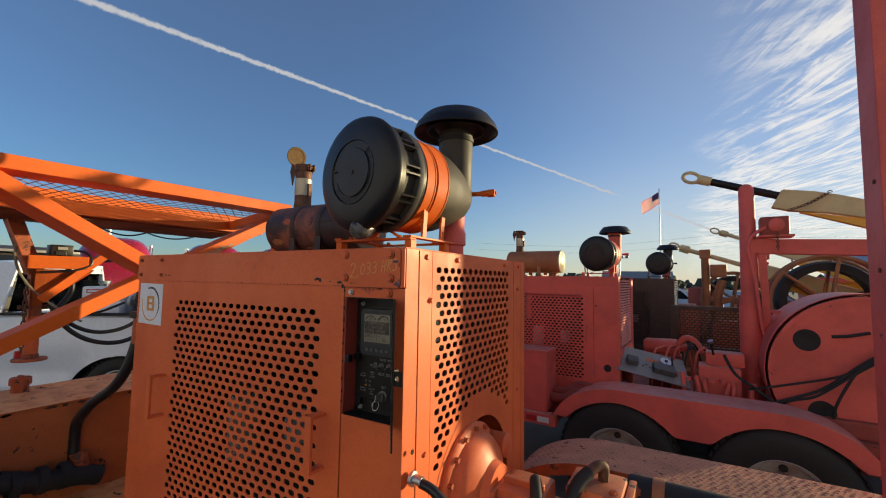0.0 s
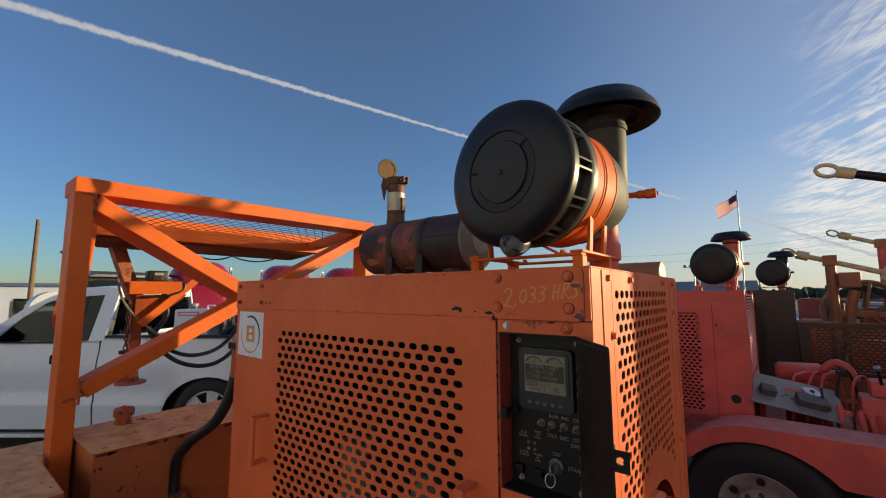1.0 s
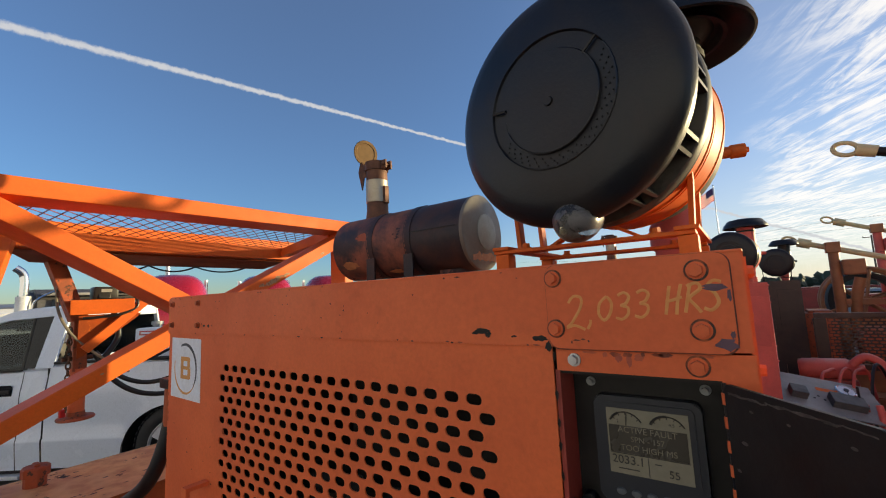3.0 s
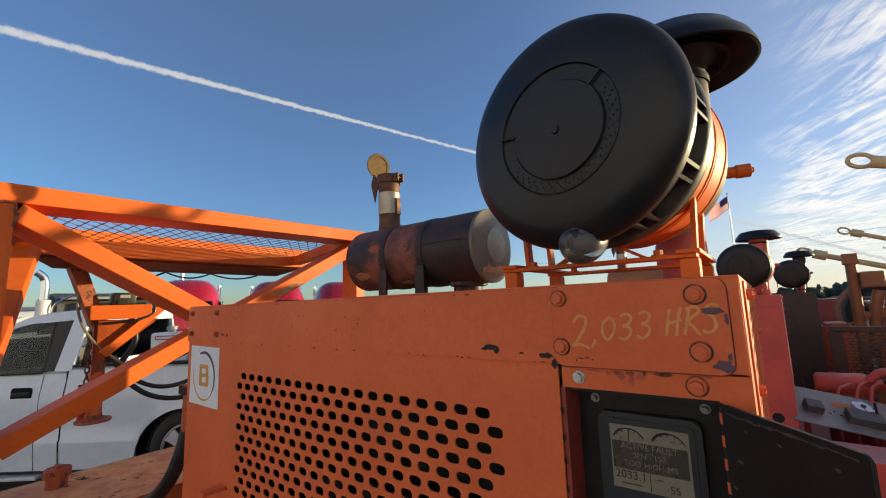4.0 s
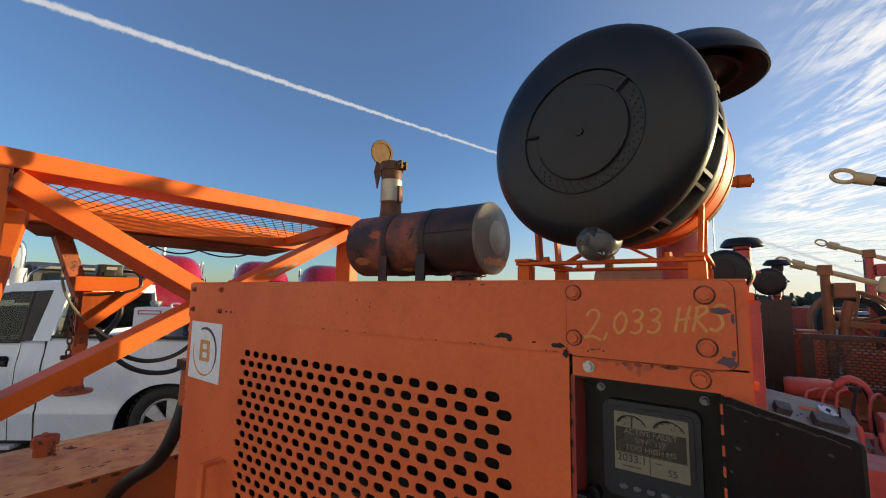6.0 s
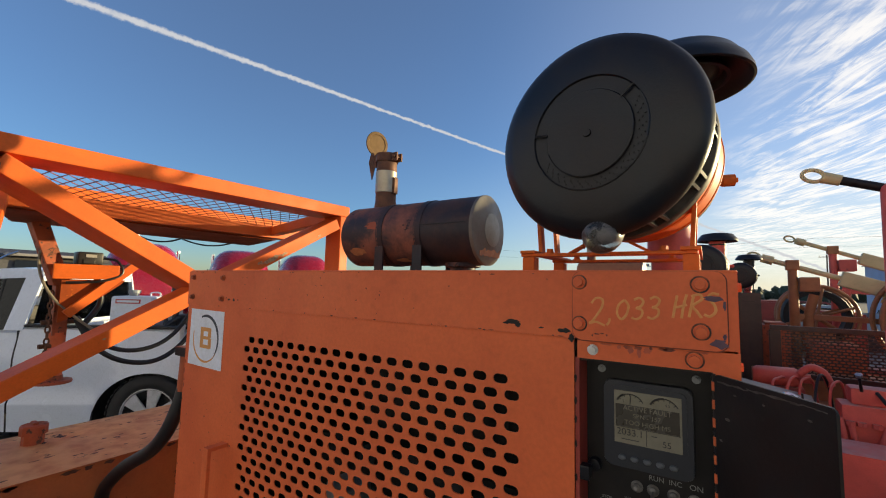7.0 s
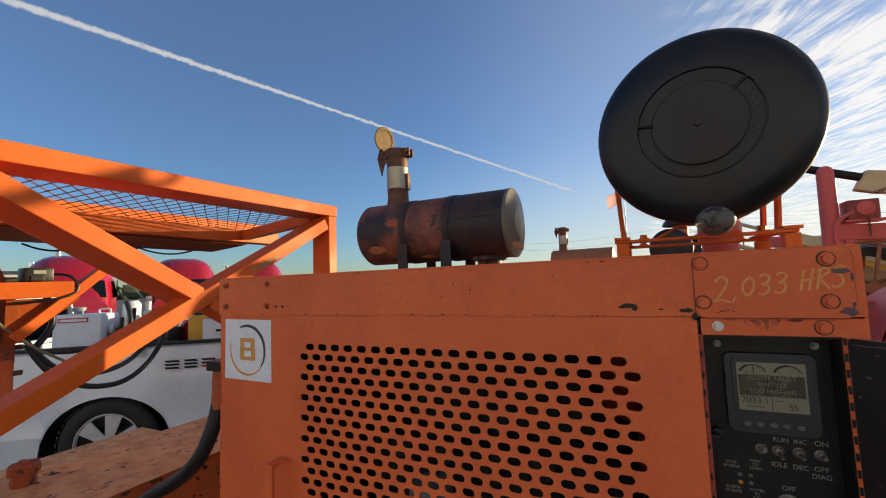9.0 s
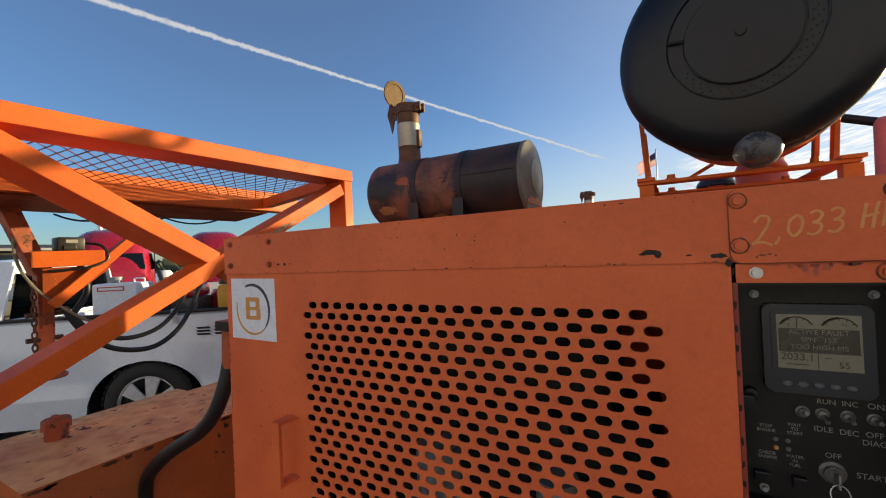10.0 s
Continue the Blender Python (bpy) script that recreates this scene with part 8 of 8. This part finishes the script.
red_cab(pose(-15.6, 5.3, 0.0, 0, 0, -24), "red truck cab further along the row")


def dark_truck(m):
    """Dark truck with chrome stacks and tank fittings."""
    c = thing("dark_truck", (0, 0, 0), "dark truck with bright chrome exhaust stack", "truck", m=m)
    part("cab", slab([(-1.0, 0.7), (1.0, 0.7), (1.0, 1.7), (0.75, 2.35), (0.4, 2.52), (-0.8, 2.52), (-1.0, 2.4)], 2.0, Matrix.Translation((0, 1.0, 0)) @ SIDE, 0.08), ENGINE_DARK, c, smooth=True)
    part("windscreen", slab([(-0.8, 1.72), (0.8, 1.72), (0.7, 2.30), (-0.7, 2.30)], 0.02, Matrix.Translation((1.02, 0, 0)) @ Matrix.Rotation(radians(-20), 4, "Y") @ Matrix.Translation((0.60, 0, -0.1)) @ END), TINT, c)
    part("visor", box(0.55, 0.95, -0.85, 0.85, 2.36, 2.42, 0.015), PLATE_GREY, c, smooth=True)
    part("chimney", tube([(0.9, -1.15, 0.9), (0.9, -1.15, 2.3), (0.9, -1.15, 2.68), (0.9, -1.19, 2.84), (0.9, -1.30, 2.94)], 0.075, 14), CHROME, c, smooth=True)
    part("stack_guard", rod((0.9, -1.15, 1.2), (0.9, -1.15, 2.35), 0.12, n=18), CHROME_DULL, c, smooth=True)
    part("tank", rod((0.5, -1.35, 1.6), (1.1, -1.35, 1.6), 0.42, n=24), CHROME_DULL, c, smooth=True)
    part("grab_rail", tube([(1.0, -1.0, 1.7), (1.05, -1.02, 2.2), (1.0, -0.7, 2.45)], 0.02, 8), CHROME, c, smooth=True)
    for x in (-0.8, 0.6):
        for s in (1, -1):
            part("wheel", rod((x, s * 0.75, 0.5), (x, s * 1.05, 0.5), 0.5, n=24), RUBBER, c, smooth=True)


dark_truck(pose(-12.9, 2.35, 0.0, 0, 0, 0))


STAND = Matrix.Translation((2.3, 0, -0.5))


def building(x, y, rot, w, d, h, mat, label, roof=0.0):
    b = thing("building", (x, y, 0), label, "building")
    m = pose(x, y, 0, 0, 0, rot)
    part("wall", box(-w / 2, w / 2, -d / 2, d / 2, 0, h, 0, None, m), mat, b)
    part("roof", slab([(-d / 2 - 0.3, h), (d / 2 + 0.3, h), (0, h + roof + 0.1)], w + 0.6, m @ Matrix.Translation((-w / 2 - 0.3, 0, 0)) @ END), PLATE_GREY, b)
    for k in range(int(w // 4)):
        part("window", box(-w / 2 + 1.5 + 4 * k, -w / 2 + 2.9 + 4 * k, -d / 2 - 0.03, -d / 2 - 0.01, h * 0.45, h * 0.75, 0, None, m), TINT, b)
    part("door", box(-0.6, 0.6, -d / 2 - 0.03, -d / 2 - 0.01, 0, 2.1, 0, None, m), ENGINE_DARK, b)
    for o in b.children:
        o.matrix_parent_inverse = Matrix.Translation((-x, -y, 0))
    return b


building(-8.5, 75, 4, 10, 8, 2.4, PLATE_GREY, "low pale building across the yard", 1.8)
building(22, 48, -10, 14, 8, 4.2, CONCRETE, "low pale building behind the machines", 0.8)
far_hall = building(20.6, 64, 0, 14, 8, 6.0, CONCRETE, "pale hall with a red band behind the yard", 0.3)
part("red_band", box(13.55, 27.65, 59.9, 59.96, 4.3, 5.0), REFLECT_RED, far_hall, "red painted band").matrix_parent_inverse = Matrix.Translation((-20.6, -64, 0))
building(-42.3, 3.6, 85, 12, 8, 3.0, CONCRETE, "low white building at the yard's edge", 0.2)

STAND = Matrix()
# unseen plain wall added behind the camera to bounce fill light onto the machines
tagged(part("wall_south", box(-34, 34, -14.3, -14.0, 0, 11.0), CONCRETE, None), "added plain wall out of view that bounces sunlight onto the machines", "wall", kind="structure")


def flag_pole():
    p = thing("flagpole", (-1.87, 58.5, 0), "tall thin metal flagpole with a striped flag", "flagpole")
    x, y, top = -1.87, 58.5, 13.9
    part("pole", rod((x, y, 0), (x, y, top), 0.09, 0.05, n=12), STEEL, p, smooth=True)
    part("finial", lathe([(0, -0.1), (0.1, 0), (0, 0.1)], (x, y, top + 0.1), (x, y, 99), 12), STEEL, p, smooth=True)
    L, H = 2.5, 1.55

    def cloth(u0, u1, v0, v1, name, mat, lift=0.0):
        own = bmesh.new()
        n = 12
        cols = []
        for k in range(n + 1):
            u = u0 + (u1 - u0) * k / n
            a = Vector((-0.85 * u * L, 0.12 * math.sin(6 * u + 1) - lift, -0.52 * u * L + 0.06 * math.sin(9 * u)))
            cols.append([own.verts.new(Vector((x, y, top - 0.2)) + a + Vector((0.10 * v * u, 0, -v * H))) for v in (v0, v1)])
        for a, b in zip(cols, cols[1:]):
            own.faces.new((a[0], b[0], b[1], a[1]))
        part(name, own, mat, flag, smooth=True)
    flag = part("flag", rod((x, y, top - 0.2), (x, y, top - 1.8), 0.07, n=8), WHITE, p, "red and white striped flag with blue corner")
    for k in range(13):
        cloth(0.0, 1.0, k / 13, (k + 1) / 13, "stripe", FLAG_RED if k % 2 == 0 else FLAG_WHITE)
    cloth(0.0, 0.4, 0.0, 7 / 13, "canton", FLAG_BLUE, 0.02)


flag_pole()


def utility_pole(x, y, h, r, label, arms=True):
    p = thing("utility_pole", (x, y, 0), label, "utility pole", "utility poles")
    part("pole", rod((x, y, 0), (x + 0.1, y, h), r, r * 0.75, n=14), WOOD, p, smooth=True)
    if arms:
        part("crossarm", bar((x - 1.1, y, h - 0.4), (x + 1.1, y, h - 0.4), 0.12, 0.14, 0.01), WOOD, p)
        for dx in (-1.0, 0.9):
            part("insulator", rod((x + dx, y, h - 0.33), (x + dx, y, h - 0.1), 0.06, n=8), STEEL, p)


utility_pole(-32, 2.98, 6.2, 0.13, "leaning weathered wooden utility pole", False)
STAND = Matrix.Translation((2.3, 0, -0.8))
utility_pole(17, 105, 10.5, 0.16, "distant wooden utility pole with crossarm")
utility_pole(34, 135, 11.5, 0.18, "distant wooden utility pole with crossarm")
wire = thing("overhead_wire", (8.5, 55, 8.7), "thin overhead power wire", "wire", "overhead wires")
part("strand", tube([(-30, 58, 8.6), (-12, 56.5, 7.5), (8.5, 55, 8.6), (30, 53, 7.4), (60, 50, 8.8)], 0.009, 5), HOSE, wire)
wire = thing("overhead_wire", (8.5, 55, 8.3), "thin overhead power wire, lower", "wire", "overhead wires")
part("strand", tube([(-30, 58, 7.6), (-12, 56.5, 6.6), (8.5, 55, 7.7), (30, 53, 6.5), (60, 50, 7.9)], 0.008, 5), HOSE, wire)


def light_mast(x, y, h):
    p = thing("light_mast", (x, y, 0), "distant light mast with floodlights", "light mast", "light masts")
    part("pole", rod((x, y, 0), (x, y, h), 0.09, n=8), STEEL, p)
    part("arm", box(x - 1.2, x + 1.2, y - 0.05, y + 0.05, h - 0.1, h), STEEL, p)
    for dx in (-1.0, -0.35, 0.35, 1.0):
        part("floodlight", box(x + dx - 0.2, x + dx + 0.2, y - 0.2, y + 0.2, h - 0.05, h + 0.25, 0.03), PLATE_GREY, p)


light_mast(-9.5, 62, 6.2)
STAND = Matrix()
light_mast(-21.6, 7.3, 4.6)


def tree_line():
    """Low far woods at the horizon."""
    own = bmesh.new()
    rnd = random.Random(3)
    for k in range(420):
        a = radians(rnd.uniform(-95, 60))
        d = rnd.uniform(150, 230)
        c = Vector((d * math.sin(a), d * math.cos(a), rnd.uniform(0.5, 2.8)))
        s = rnd.uniform(1.6, 3.6)
        m = Matrix.LocRotScale(c, Euler((rnd.random() * 3, rnd.random() * 3, rnd.random() * 3)), (s, s * 0.9, s * 0.6))
        part_bm = bmesh.new()
        bmesh.ops.create_icosphere(part_bm, subdivisions=1, radius=1.0, matrix=m)
        for v in part_bm.verts:
            v.co += Vector((rnd.uniform(-1, 1), rnd.uniform(-1, 1), rnd.uniform(-0.8, 0.8))) * 0.6
        pour(part_bm, own)
    tagged(part("far_woods", own, LEAF), "low line of far trees at the horizon", "trees", kind="stuff")


tree_line()
